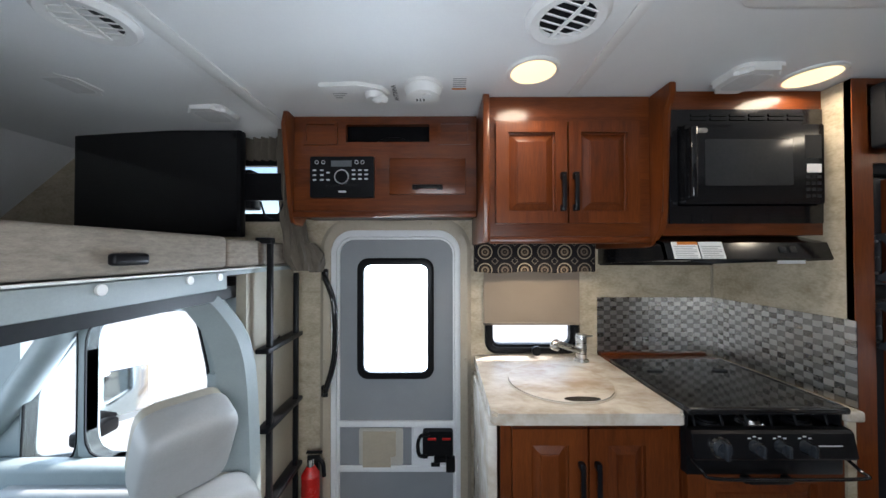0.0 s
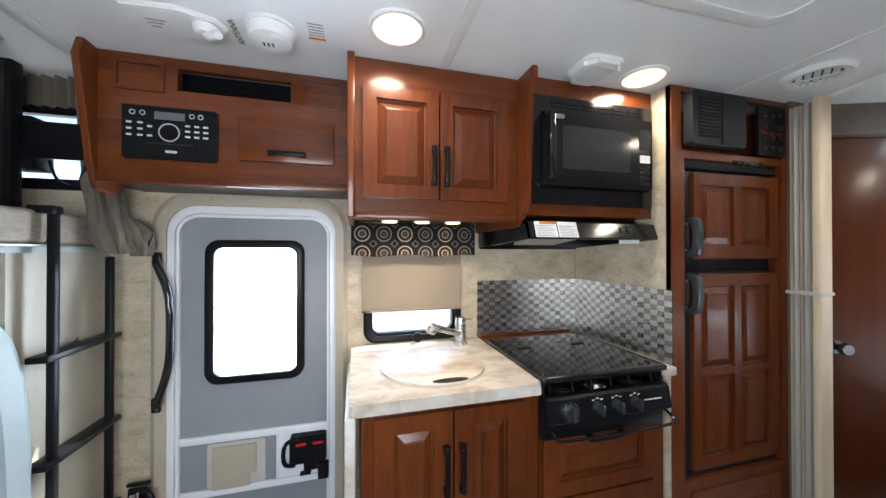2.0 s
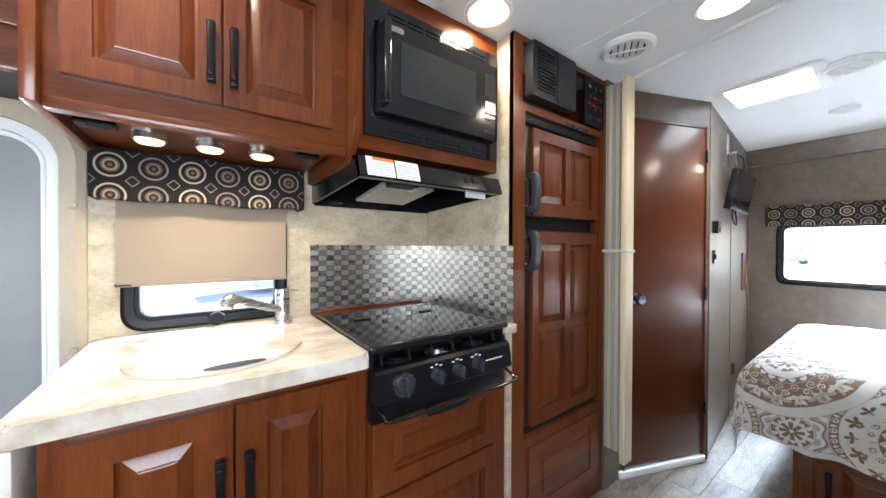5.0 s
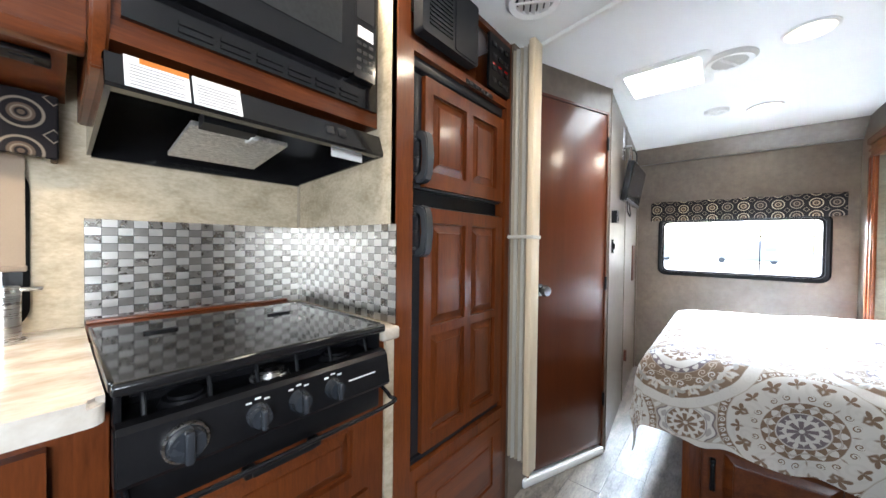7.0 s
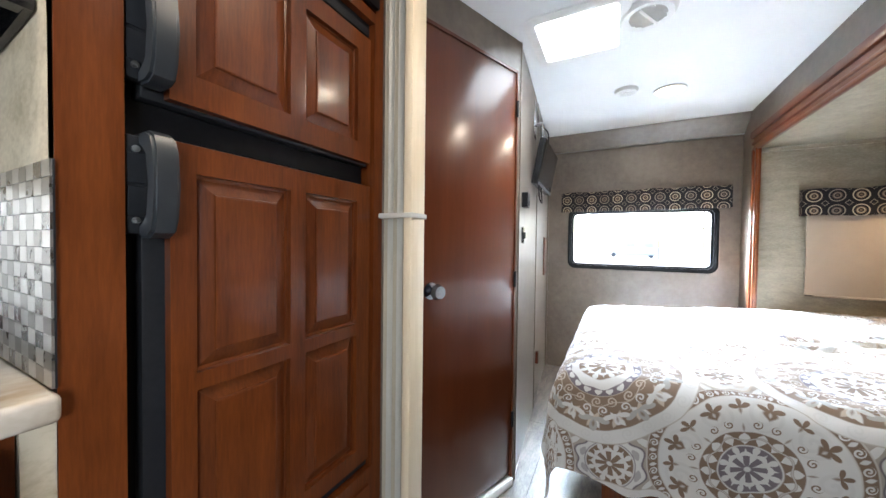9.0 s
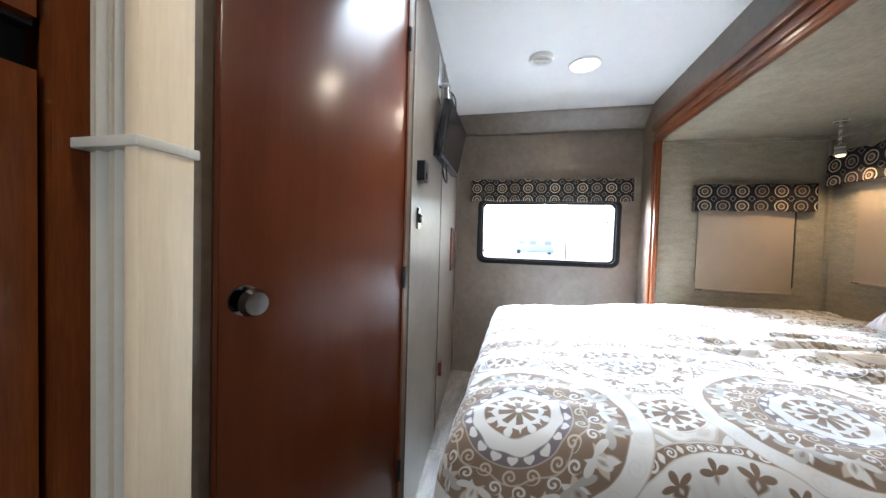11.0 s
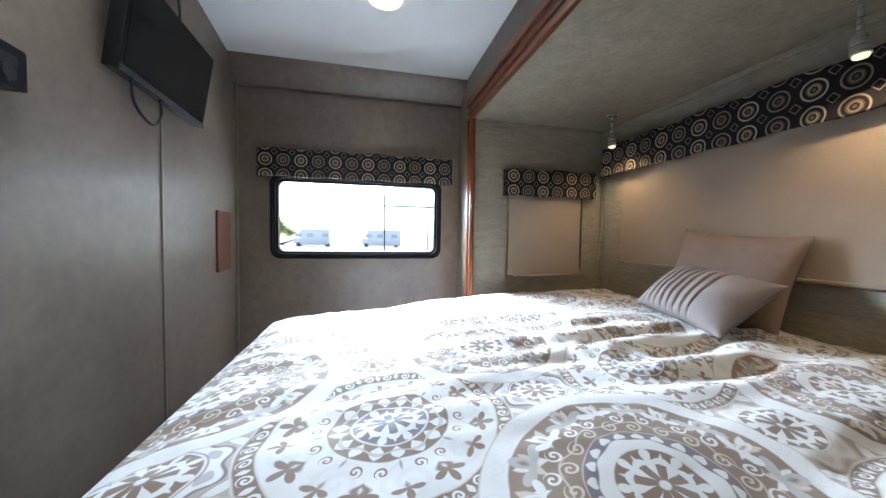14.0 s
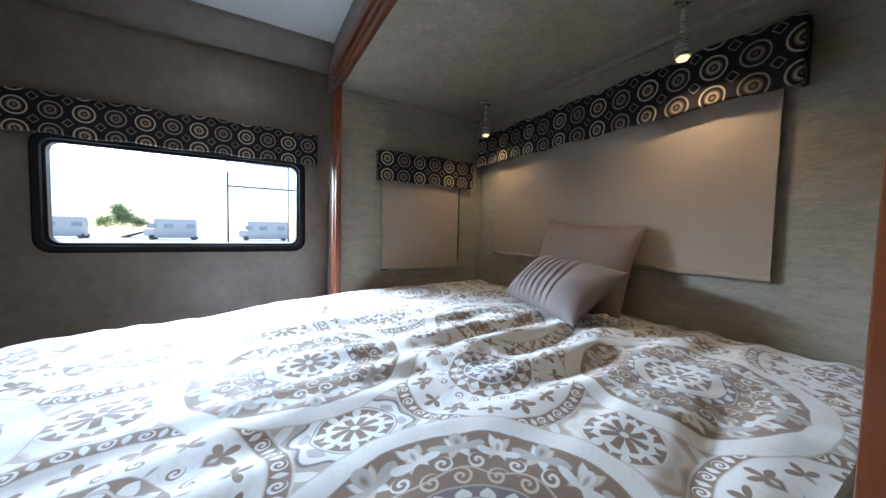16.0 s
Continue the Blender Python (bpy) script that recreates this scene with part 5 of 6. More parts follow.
def comforter_cloth():
    """Medallion print: floral discs with a broad white rim, white discs with sprigs and a scroll border, and small rosettes on taupe."""
    n = Nodes("medallion_print_cotton")
    uv = n.coord.outputs["UV"]
    wob = n.tree.nodes.new("ShaderNodeTexNoise")
    n.link(uv, wob.inputs["Vector"])
    wob.inputs["Scale"].default_value = 9.0
    wv = n.tree.nodes.new("ShaderNodeVectorMath")
    wv.operation = "MULTIPLY_ADD"
    n.link(wob.outputs["Color"], wv.inputs[0])
    wv.inputs[1].default_value = (0.013, 0.013, 0)
    n.link(uv, wv.inputs[2])
    x, y, _ = n.xyz(wv.outputs[0])
    V1, V2, S = (0.135, -0.585), (-0.53, -0.05), 0.565
    det = V1[0] * V2[1] - V1[1] * V2[0]
    px, py = n.m("SUBTRACT", x, 3.472), n.m("SUBTRACT", y, -1.690)
    a = n.m("DIVIDE", n.m("SUBTRACT", n.m("MULTIPLY", px, V2[1]), n.m("MULTIPLY", py, V2[0])), det)
    b = n.m("DIVIDE", n.m("SUBTRACT", n.m("MULTIPLY", py, V1[0]), n.m("MULTIPLY", px, V1[1])), det)
    TAU = 2 * math.pi

    def polar(oa, ob):
        u = n.m("MULTIPLY", n.m("SUBTRACT", n.m("FRACT", n.m("ADD", a, 10.5 - oa)), 0.5), S)
        v = n.m("MULTIPLY", n.m("SUBTRACT", n.m("FRACT", n.m("ADD", b, 10.5 - ob)), 0.5), S)
        return n.m("SQRT", n.m("ADD", n.m("MULTIPLY", u, u), n.m("MULTIPLY", v, v))), n.m("DIVIDE", n.m("ARCTAN2", v, u), TAU)

    def sector(th, k, phase):
        return n.m("SUBTRACT", n.m("FRACT", n.m("MULTIPLY_ADD", th, k, phase + 20)), 0.5)

    def leaf(r, th, k, r0, r1, w, phase=0.0, skew=1.0, lean=0.0):
        """k leaves between two radii; lean bends them sideways."""
        t = n.ramp(r, r0, r1)
        prof = n.m("MULTIPLY", n.m("SINE", n.m("MULTIPLY", n.m("POWER", t, skew), math.pi)), w)
        u = sector(th, k, phase) if not lean else sector(n.m("MULTIPLY_ADD", t, lean / k, th), k, phase)
        return smooth_step(n, n.m("SUBTRACT", prof, n.m("ABSOLUTE", u)), 0.025, 0.025)

    def local(r, th, k, rc, phase):
        """Polar coordinates about k points spaced round a circle; the angle is 0 outwards."""
        du, dv = n.m("MULTIPLY", sector(th, k, phase), TAU * rc / k), n.m("SUBTRACT", r, rc)
        return n.m("SQRT", n.m("ADD", n.m("MULTIPLY", du, du), n.m("MULTIPLY", dv, dv))), n.m("ARCTAN2", du, dv)

    def fan(r, th, k, rc, R, phase=0.0):
        """k palmettes of three lobes."""
        rho, phi = local(r, th, k, rc, phase)
        edge = n.m("MULTIPLY_ADD", n.m("POWER", n.m("ABSOLUTE", n.m("COSINE", n.m("MULTIPLY", phi, 2.6))), 1.25), R * 0.88, R * 0.20)
        half = n.m("LESS_THAN", n.m("ABSOLUTE", phi), 1.75)
        return n.m("MULTIPLY", half, smooth_step(n, n.m("SUBTRACT", edge, rho), 0.0, 0.0012))

    def curl(r, th, k, rc, R, phase=0.0, sign=1.0, turns=1.5, fat=0.24):
        """k spiral tendrils."""
        rho, phi = local(r, th, k, rc, phase)
        sp = n.m("FRACT", n.m("ADD", n.m("MULTIPLY", rho, turns / R), n.m("MULTIPLY_ADD", phi, sign / TAU, 8.0)))
        on = n.m("SUBTRACT", 1.0, smooth_step(n, n.m("ABSOLUTE", n.m("SUBTRACT", sp, 0.5)), fat, 0.06))
        return n.m("MULTIPLY", on, n.m("LESS_THAN", rho, R))

    def scallop(r, th, k, amp, phase=0.0):
        return n.m("ADD", r, n.m("MULTIPLY", n.m("COSINE", n.m("MULTIPLY_ADD", th, TAU * k, phase)), amp))

    WH, TP, BR, LI = (0.82, 0.81, 0.79), (0.50, 0.43, 0.36), (0.25, 0.162, 0.105), (0.20, 0.165, 0.19)
    GY, CR = (0.52, 0.505, 0.48), (0.68, 0.59, 0.49)
    col = n.mix(smooth_step(n, n.noise(uv, 3.0), 0.5, 0.2), TP, (0.50, 0.45, 0.39))

    def flower(col, r, t, R, k=8):
        col = n.mix(leaf(r, t, k, R * 0.05, R * 0.82, 0.27, 0.0, 1.7), col, WH)
        col = n.mix(fan(r, t, k, R * 0.62, R * 0.36), col, WH)
        col = n.mix(leaf(r, t, k, R * 0.55, R * 0.95, 0.09, 0.5), col, WH)
        return n.mix(band(n, r, 0.0, R * 0.12), col, WH)

    # pale palmettes round the rosettes, then the rosettes
    rS, tS = polar(0.5, 0)
    rT, tT = polar(0, 0.5)
    for r, t, line in ((rS, tS, CR), (rT, tT, LI)):
        col = n.mix(fan(r, t, 8, 0.092, 0.034, 0.5), col, WH)
        col = n.mix(fan(r, t, 8, 0.128, 0.026, 0.0), col, (0.62, 0.58, 0.53))
        col = n.mix(leaf(r, t, 8, 0.078, 0.118, 0.07, 0.5), col, GY)
        col = n.mix(band(n, scallop(r, t, 8, 0.006), 0.0, 0.083), col, line)
        col = n.mix(band(n, scallop(r, t, 8, 0.006), 0.0, 0.0785), col, WH)
        col = n.mix(leaf(r, t, 8, 0.058, 0.076, 0.30, 0.0), col, n.mix(0.5, line, WH))
        col = n.mix(band(n, r, 0.0, 0.0605), col, line)
        col = n.mix(band(n, r, 0.0, 0.0585), col, WH)
        col = n.mix(band(n, r, 0.0, 0.0555), col, BR)
        col = flower(col, r, t, 0.0555)
    # white discs with sprigs and a scroll border
    r, t = polar(0.5, 0.5)
    col = n.mix(band(n, r, 0.0, 0.1995), col, (0.70, 0.66, 0.61))
    col = n.mix(band(n, r, 0.0, 0.1965), col, BR)
    col = n.mix(curl(r, t, 32, 0.1845, 0.0098, 0.0, 1.0, 1.4, 0.27), col, WH)
    col = n.mix(leaf(r, t, 32, 0.175, 0.195, 0.15, 0.5), col, WH)
    col = n.mix(band(n, r, 0.0, 0.1735), col, (0.72, 0.68, 0.63))
    col = n.mix(band(n, r, 0.0, 0.171), col, WH)
    col = n.mix(n.m("MULTIPLY", curl(r, t, 9, 0.130, 0.036, 0.3, -1.0, 2.0, 0.22), 0.16), col, GY)
    col = n.mix(fan(r, t, 8, 0.142, 0.023), col, BR)
    col = n.mix(leaf(r, t, 8, 0.119, 0.147, 0.15, 0.0, 1.5), col, BR)
    col = n.mix(leaf(r, t, 8, 0.128, 0.143, 0.045, 0.0), col, WH)
    col = n.mix(fan(r, t, 8, 0.141, 0.0195, 0.5), col, BR)
    col = n.mix(leaf(r, t, 8, 0.126, 0.148, 0.05, 0.5), col, BR)
    for ph, sg in ((0.20, 1.0), (0.80, -1.0)):
        col = n.mix(curl(r, t, 8, 0.1075, 0.0095, ph, sg, 1.3, 0.2), col, BR)
    col = n.mix(leaf(r, t, 8, 0.088, 0.112, 0.045, 0.5), col, BR)
    col = n.mix(band(n, r, 0.0, 0.0905), col, BR)
    col = n.mix(leaf(r, t, 16, 0.058, 0.0895, 0.36, 0.5, 1.2), col, WH)
    col = n.mix(band(n, scallop(r, t, 8, 0.0045), 0.0725, 0.0765), col, BR)
    col = n.mix(band(n, scallop(r, t, 8, 0.0045), 0.0735, 0.0755), col, WH)
    col = n.mix(band(n, r, 0.0, 0.0585), col, WH)
    col = n.mix(band(n, r, 0.0, 0.0555), col, LI)
    col = flower(col, r, t, 0.0555)
    # floral discs with a broad white rim
    r, t = polar(0, 0)
    col = n.mix(band(n, r, 0.0, 0.231), col, (0.58, 0.53, 0.47))
    col = n.mix(band(n, r, 0.0, 0.2285), col, WH)
    col = n.mix(n.m("MULTIPLY", curl(r, t, 26, 0.210, 0.016, 0.0, 1.0, 1.6, 0.2), 0.13), col, GY)
    col = n.mix(band(n, r, 0.0, 0.1935), col, (0.30, 0.22, 0.16))
    col = n.mix(band(n, r, 0.0, 0.1915), col, n.mix(smooth_step(n, n.noise(uv, 6.0), 0.5, 0.1), BR, (0.29, 0.20, 0.135)))
    col = n.mix(leaf(r, t, 18, 0.140, 0.190, 0.20, 0.25, 1.0, 0.5), col, WH)
    col = n.mix(leaf(r, t, 18, 0.140, 0.190, 0.20, -0.25, 1.0, -0.5), col, CR)
    col = n.mix(fan(r, t, 9, 0.158, 0.036, 0.0), col, GY)
    col = n.mix(leaf(r, t, 9, 0.164, 0.188, 0.05, 0.0), col, BR)
    col = n.mix(fan(r, t, 9, 0.150, 0.030, 0.5), col, WH)
    col = n.mix(leaf(r, t, 9, 0.154, 0.178, 0.04, 0.5), col, BR)
    for ph, sg in ((0.22, 1.0), (0.78, -1.0)):
        col = n.mix(curl(r, t, 9, 0.138, 0.0125, ph, sg, 1.3, 0.22), col, WH)
        col = n.mix(curl(r, t, 9, 0.115, 0.0135, ph + 0.25, -sg, 1.5, 0.2), col, CR)
    col = n.mix(band(n, scallop(r, t, 9, 0.005), 0.122, 0.1245), col, CR)
    col = n.mix(band(n, r, 0.0, 0.101), col, CR)
    col = n.mix(band(n, r, 0.0, 0.0995), col, LI)
    col = n.mix(leaf(r, t, 20, 0.078, 0.098, 0.36, 0.0, 1.0), col, WH)
    col = n.mix(band(n, r, 0.0, 0.0845), col, LI)
    col = n.mix(band(n, scallop(r, t, 10, 0.002), 0.0, 0.082), col, WH)
    col = n.mix(band(n, r, 0.0, 0.0605), col, BR)
    col = flower(col, r, t, 0.0605)
    weave = n.noise(uv, 700.0, 2.0)
    n.set(Base_Color=n.mix(n.m("MULTIPLY", n.noise(uv, 14.0, 4.0), 0.14), col, (0.45, 0.41, 0.37)), Roughness=0.7, Sheen_Weight=0.25)
    n.bump(weave, 0.15, 0.0006)
    return n.mat


RINGS = valance_cloth()
MEDALLION = comforter_cloth()


def set_uv(bm, fn):
    lay = bm.loops.layers.uv.new("uv")
    for f in bm.faces:
        for lo in f.loops:
            lo[lay].uv = fn(lo.vert.co)


def valance(u0, u1, v0, v1, d0, d1, flip, row, label):
    """A padded box valance: soft fabric front, two returns and a dust board on top."""
    t = thing("valance", tuple(flip @ Vector(((u0 + u1) / 2, d0, v0))), label, "valance", "ring-patterned window valances")
    th = 0.014

    def soften(bm):
        for v in bm.verts:
            front = max(0.0, min(1.0, (v.co.y - d0) / (d1 - d0)))
            v.co.z += 0.004 * math.sin(v.co.x * 23.0) * (0.5 + 0.5 * front)
            v.co.y += 0.004 * math.sin(v.co.x * 31.0 + v.co.z * 17.0) * front
            if v.co.z < v0 + 0.02:
                v.co.y += 0.003 * math.sin(v.co.x * 57.0)

    bm = box(u0, u1, d1 - th, d1, v0, v1, 0.006, 3)
    bmesh.ops.subdivide_edges(bm, edges=[e for e in bm.edges if abs(e.verts[0].co.x - e.verts[1].co.x) > 0.2], cuts=36, use_grid_fill=True)
    soften(bm)
    set_uv(bm, lambda c_: (c_.x - u0, c_.z - v1 + row))
    part("front_panel", bm, RINGS, t, flip=flip)
    for a, b, sgn in ((u0 + 0.001, u0 + th, -1), (u1 - th, u1 - 0.001, 1)):
        bm = box(a, b, d0, d1 - th + 0.001, v0 + 0.002, v1 - 0.001, 0.004, 2)
        set_uv(bm, lambda c_: ((u1 - u0 if sgn > 0 else 0.0) + (d1 - c_.y) * sgn, c_.z - v1 + row))
        part("return_panel", bm, RINGS, t, flip=flip)
    part("dust_board", bx(bmesh.new(), u0 + th, u1 - th, d0, d1 - th, v1 - 0.022, v1 - 0.008), MATT, t, flip=flip)
    return t


def blind(u0, u1, v0, v1, d, flip, label):
    t = thing("roller_blind", tuple(flip @ Vector(((u0 + u1) / 2, d, v0))), label, "blind", "tan roller blinds")
    part("fabric", bx(bmesh.new(), u0, u1, d, d + 0.003, v0 + 0.008, v1), BLIND, t, flip=flip)
    part("bottom_rail", bx(bmesh.new(), u0 - 0.003, u1 + 0.003, d - 0.004, d + 0.008, v0, v0 + 0.014, 0.003), BLIND, t, flip=flip)
    part("rail_end", bx(bmesh.new(), u0 - 0.002, u0 + 0.035, d + 0.008, d + 0.010, v0 + 0.004, v0 + 0.009), CHARCOAL, t, flip=flip)
    return t


def framed_window(name, u0, u1, v0, v1, flip, label, r=0.05, bars=()):
    w_ = tagged(thing(name, tuple(flip @ Vector(((u0 + u1) / 2, 0, v0)))), label, "", "", "structure")
    part("window_frame", ring(bmesh.new(), rrect(u0, u1, v0, v1, r, 8), rrect(u0 + 0.03, u1 - 0.03, v0 + 0.03, v1 - 0.03, r * 0.7, 8), -0.02, 0.014, 0.008), MATT, w_, "black window frame", flip=flip)
    part("inner_frame", ring(bmesh.new(), rrect(u0 + 0.028, u1 - 0.028, v0 + 0.028, v1 - 0.028, r * 0.7, 8), rrect(u0 + 0.042, u1 - 0.042, v0 + 0.042, v1 - 0.042, r * 0.6, 8), -0.045, -0.01), MATT, w_, flip=flip)
    pane("pane", bx(bmesh.new(), u0 + 0.035, u1 - 0.035, -0.040, -0.037, v0 + 0.035, v1 - 0.035), w_, flip)
    for a, b, c_, e in bars:
        part("glazing_bar", bx(bmesh.new(), a, b, -0.036, -0.030, c_, e), MATT, w_, flip=flip)
    return w_


# kitchen window over the sink
framed_window("window_kitchen", 0.695, 1.168, 0.909, 1.315, FRONT, "black-framed kitchen window behind the sink", 0.06)
kn = thing("window_knob", (0.94, -0.025, 0.915), "black winding knob on the sink window frame", "knob")
bm = rod(bmesh.new(), (0.94, 0.012, 0.935), (0.94, 0.045, 0.935), 0.012, seg=16)
rod(bm, (0.94, 0.04, 0.935), (0.94, 0.055, 0.935), 0.024, 0.022, seg=20)
part("knob", bm, MATT, kn, flip=FRONT)
blind(0.688, 1.162, 1.055, 1.33, 0.018, FRONT, "tan roller blind half drawn over the sink window")
valance(0.640, 1.215, 1.318, 1.466, 0.002, 0.085, FRONT, 0.050, "brown valance with cream rings over the sink window")

# lamps under the wall cabinet
for u in (0.79, 0.92, 1.05):
    lt = thing("puck_light", (u, -0.26, 1.45), "small round warm puck light under the cabinet", "light", "puck lights under the cabinet")
    part("housing", rod(bmesh.new(), (u, 0.26, 1.4745), (u, 0.26, 1.458), 0.036, seg=28), STEEL, lt, flip=FRONT)
    part("lens", rod(bmesh.new(), (u, 0.26, 1.458), (u, 0.26, 1.452), 0.031, 0.027, seg=28), LAMP, lt, flip=FRONT)
    lamp_disc(u, -0.26, 1.450, 0.33, 0.028)
for u in (0.70, 1.17):
    ot = thing("outlet_box", (u, -0.30, 1.455), "small black outlet box under the wall cabinet", "outlet")
    part("box", bx(bmesh.new(), u - 0.035, u + 0.035, 0.28, 0.33, 1.462, 1.4745, 0.003), MATT, ot, flip=FRONT)
    part("socket", bx(bmesh.new(), u - 0.014, u + 0.014, 0.292, 0.318, 1.4595, 1.4625), CHARCOAL, ot, flip=FRONT)


# ceiling fittings
def downlight(x, y, watts):
    t = thing("downlight", (x, y, CZ - 0.012), "round recessed ceiling downlight, switched on", "light", "round ceiling downlights")
    part("rim", ring(bmesh.new(), [(x + 0.083 * math.cos(k / 6.3662), y + 0.083 * math.sin(k / 6.3662)) for k in range(40)],
                     [(x + 0.070 * math.cos(k / 6.3662), y + 0.070 * math.sin(k / 6.3662)) for k in range(40)], -CZ, 0.008 - CZ, 0.003), WHITE, t, flip=Matrix(((1, 0, 0, 0), (0, 0, 1, 0), (0, -1, 0, 0), (0, 0, 0, 1))))
    part("lens", rod(bmesh.new(), (x, y, CZ - 0.0005), (x, y, CZ - 0.005), 0.070, seg=40), LAMP, t)
    lamp_disc(x, y, CZ - 0.012, watts, 0.065, 165)


for x, y in ((0.775, -0.615), (1.695, -0.582), (2.290, -1.071), (3.136, -1.522), (4.010, -1.453)):
    downlight(x, y, 0.9)

UP = Matrix(((1, 0, 0, 0), (0, 0, 1, 0), (0, -1, 0, 0), (0, 0, 0, 1)))


def ceiling_vent(x, y, r=0.10, turn=25, slats=5):
    t = thing("ceiling_vent", (x, y, CZ - 0.02), "round white ceiling air vent with slats", "vent", "round ceiling vents")
    circ = lambda q: [(x + q * math.cos(k / 6.3662), y + q * math.sin(k / 6.3662)) for k in range(40)]
    part("rim", ring(bmesh.new(), circ(r), circ(r * 0.66), -CZ, 0.018 - CZ, 0.012), WHITE, t, flip=UP)
    part("throat", rod(bmesh.new(), (x, y, CZ - 0.0005), (x, y, CZ - 0.003), r * 0.66, seg=40), CHARCOAL, t)
    for i in range(slats):
        o = (i - (slats - 1) / 2) * r * 1.15 / slats
        h_ = math.sqrt(max((r * 0.65) ** 2 - o * o, 1e-4))
        m = pose(x, y, CZ - 0.011, 0, 0, turn) @ pose(0, o, 0, 35)
        part("slat", bx(bmesh.new(), -h_, h_, -0.009, 0.009, -0.0015, 0.0015), WHITE, t, flip=m)
    part("cross_bar", bx(bmesh.new(), -0.005, 0.005, -r * 0.65, r * 0.65, -0.004, 0.0), WHITE, t, flip=pose(x, y, CZ - 0.014, 0, 0, turn))


for x, y, tn in ((-0.376, -0.86, 10), (0.792, -0.860, 20), (2.290, -0.765, 30), (3.207, -1.283, 60)):
    ceiling_vent(x, y, 0.10, tn)
ceiling_vent(3.905, -1.228, 0.062, 10, 8)
for x, y in ((1.474, -0.588), (-0.745, -0.581), (-0.44, -0.33)):
    t = thing("ceiling_speaker", (x, y, CZ - 0.03), "rounded white ceiling speaker cover", "speaker", "ceiling speakers")
    bm = prism(bmesh.new(), rrect(x - 0.075, x + 0.075, y - 0.075, y + 0.075, 0.035, 6), -CZ, 0.026 - CZ)
    bm.transform(UP)
    bmesh.ops.bevel(bm, geom=[e for e in bm.edges if all(v.co.z < CZ - 0.02 for v in e.verts)], offset=0.014, segments=3, affect="EDGES")
    part("cover", bm, WHITE, t)
    part("grille", prism(bmesh.new(), rrect(x - 0.05, x + 0.05, y - 0.05, y + 0.05, 0.02, 6), 0.026 - CZ, 0.0275 - CZ), surface("speaker_mesh", (0.60, 0.60, 0.59), (0.70, 0.70, 0.69), 0.6, 60.0, fine=400.0, bump=0.4) if x > 1 else bpy.data.materials["speaker_mesh"], t, flip=UP)
t = thing("smoke_detector", (0.42, -0.52, CZ - 0.04), "round white smoke detector on the ceiling", "smoke detector")
bm = rod(bmesh.new(), (0.42, -0.52, CZ - 0.0005), (0.42, -0.52, CZ - 0.012), 0.068, seg=36)
rod(bm, (0.42, -0.52, CZ - 0.012), (0.42, -0.52, CZ - 0.040), 0.064, 0.056, seg=36)
part("body", bm, WHITE, t)
part("button", rod(bmesh.new(), (0.435, -0.54, CZ - 0.039), (0.435, -0.54, CZ - 0.044), 0.014, seg=20), WHITE, t)
for a in range(3):
    part("slot", box(0.395 + a * 0.012, 0.40 + a * 0.012, -0.512, -0.495, CZ - 0.0412, CZ - 0.0395), CHARCOAL, t)
t = thing("antenna_crank", (0.20, -0.49, CZ - 0.05), "white antenna crank plate with a knob on the ceiling", "antenna crank")
bm = prism(bmesh.new(), [(0.065, -0.55), (0.20, -0.56), (0.28, -0.53), (0.30, -0.49), (0.28, -0.45), (0.20, -0.42), (0.065, -0.43)], -CZ, 0.014 - CZ)
bm.transform(UP)
bmesh.ops.bevel(bm, geom=list(bm.edges), offset=0.004, segments=2, affect="EDGES")
part("plate", bm, WHITE, t)
bm = rod(bmesh.new(), (0.245, -0.49, CZ - 0.014), (0.245, -0.49, CZ - 0.034), 0.035, 0.028, seg=28)
tube(bm, smooth_path([(0.245, -0.49, CZ - 0.03), (0.26, -0.51, CZ - 0.045), (0.285, -0.53, CZ - 0.045), (0.29, -0.535, CZ - 0.055)], 4), 0.011, 10)
part("crank", bm, WHITE, t)
for i in range(3):
    part("print_line", box(0.10, 0.10 + 0.05 - 0.012 * i, -0.50 + i * 0.015, -0.495 + i * 0.015, CZ - 0.0150, CZ - 0.0140), bpy.data.materials["grey_print"], t)


def lettering(body, size, m, material, parent, name="lettering"):
    cu = bpy.data.curves.new(name, "FONT")
    cu.body, cu.size, cu.align_x, cu.align_y, cu.extrude = body, size, "CENTER", "CENTER", 0.0003
    tmp = bpy.data.objects.new(name, cu)
    me = bpy.data.meshes.new_from_object(tmp)
    bpy.data.objects.remove(tmp)
    bm = bmesh.new()
    bm.from_mesh(me)
    bm.transform(m)
    return part(name, bm, material, parent)


t = thing("antenna_label", (0.315, -0.47, CZ - 0.003), "small white ceiling label that reads ANTENNA", "label")
part("sticker", box(0.302, 0.332, -0.535, -0.415, CZ - 0.002, CZ - 0.0003), PAPER_LABEL, t)
lettering("ANTENNA", 0.024, Matrix.Translation((0.317, -0.475, CZ - 0.0025)) @ Matrix.Rotation(radians(-90), 4, "Z") @ Matrix.Rotation(radians(180), 4, "X"), MATT, t)
t = thing("warning_label", (0.55, -0.54, CZ - 0.003), "small paper warning label on the ceiling", "label")
part("sticker", box(0.515, 0.575, -0.585, -0.495, CZ - 0.002, CZ - 0.0003), PAPER_LABEL, t)
part("band", box(0.52, 0.57, -0.51, -0.50, CZ - 0.0026, CZ - 0.002), bpy.data.materials["orange_print"], t)
for i in range(5):
    part("print_line", box(0.523, 0.567, -0.575 + i * 0.013, -0.570 + i * 0.013, CZ - 0.0026, CZ - 0.002), bpy.data.materials["grey_print"], t)
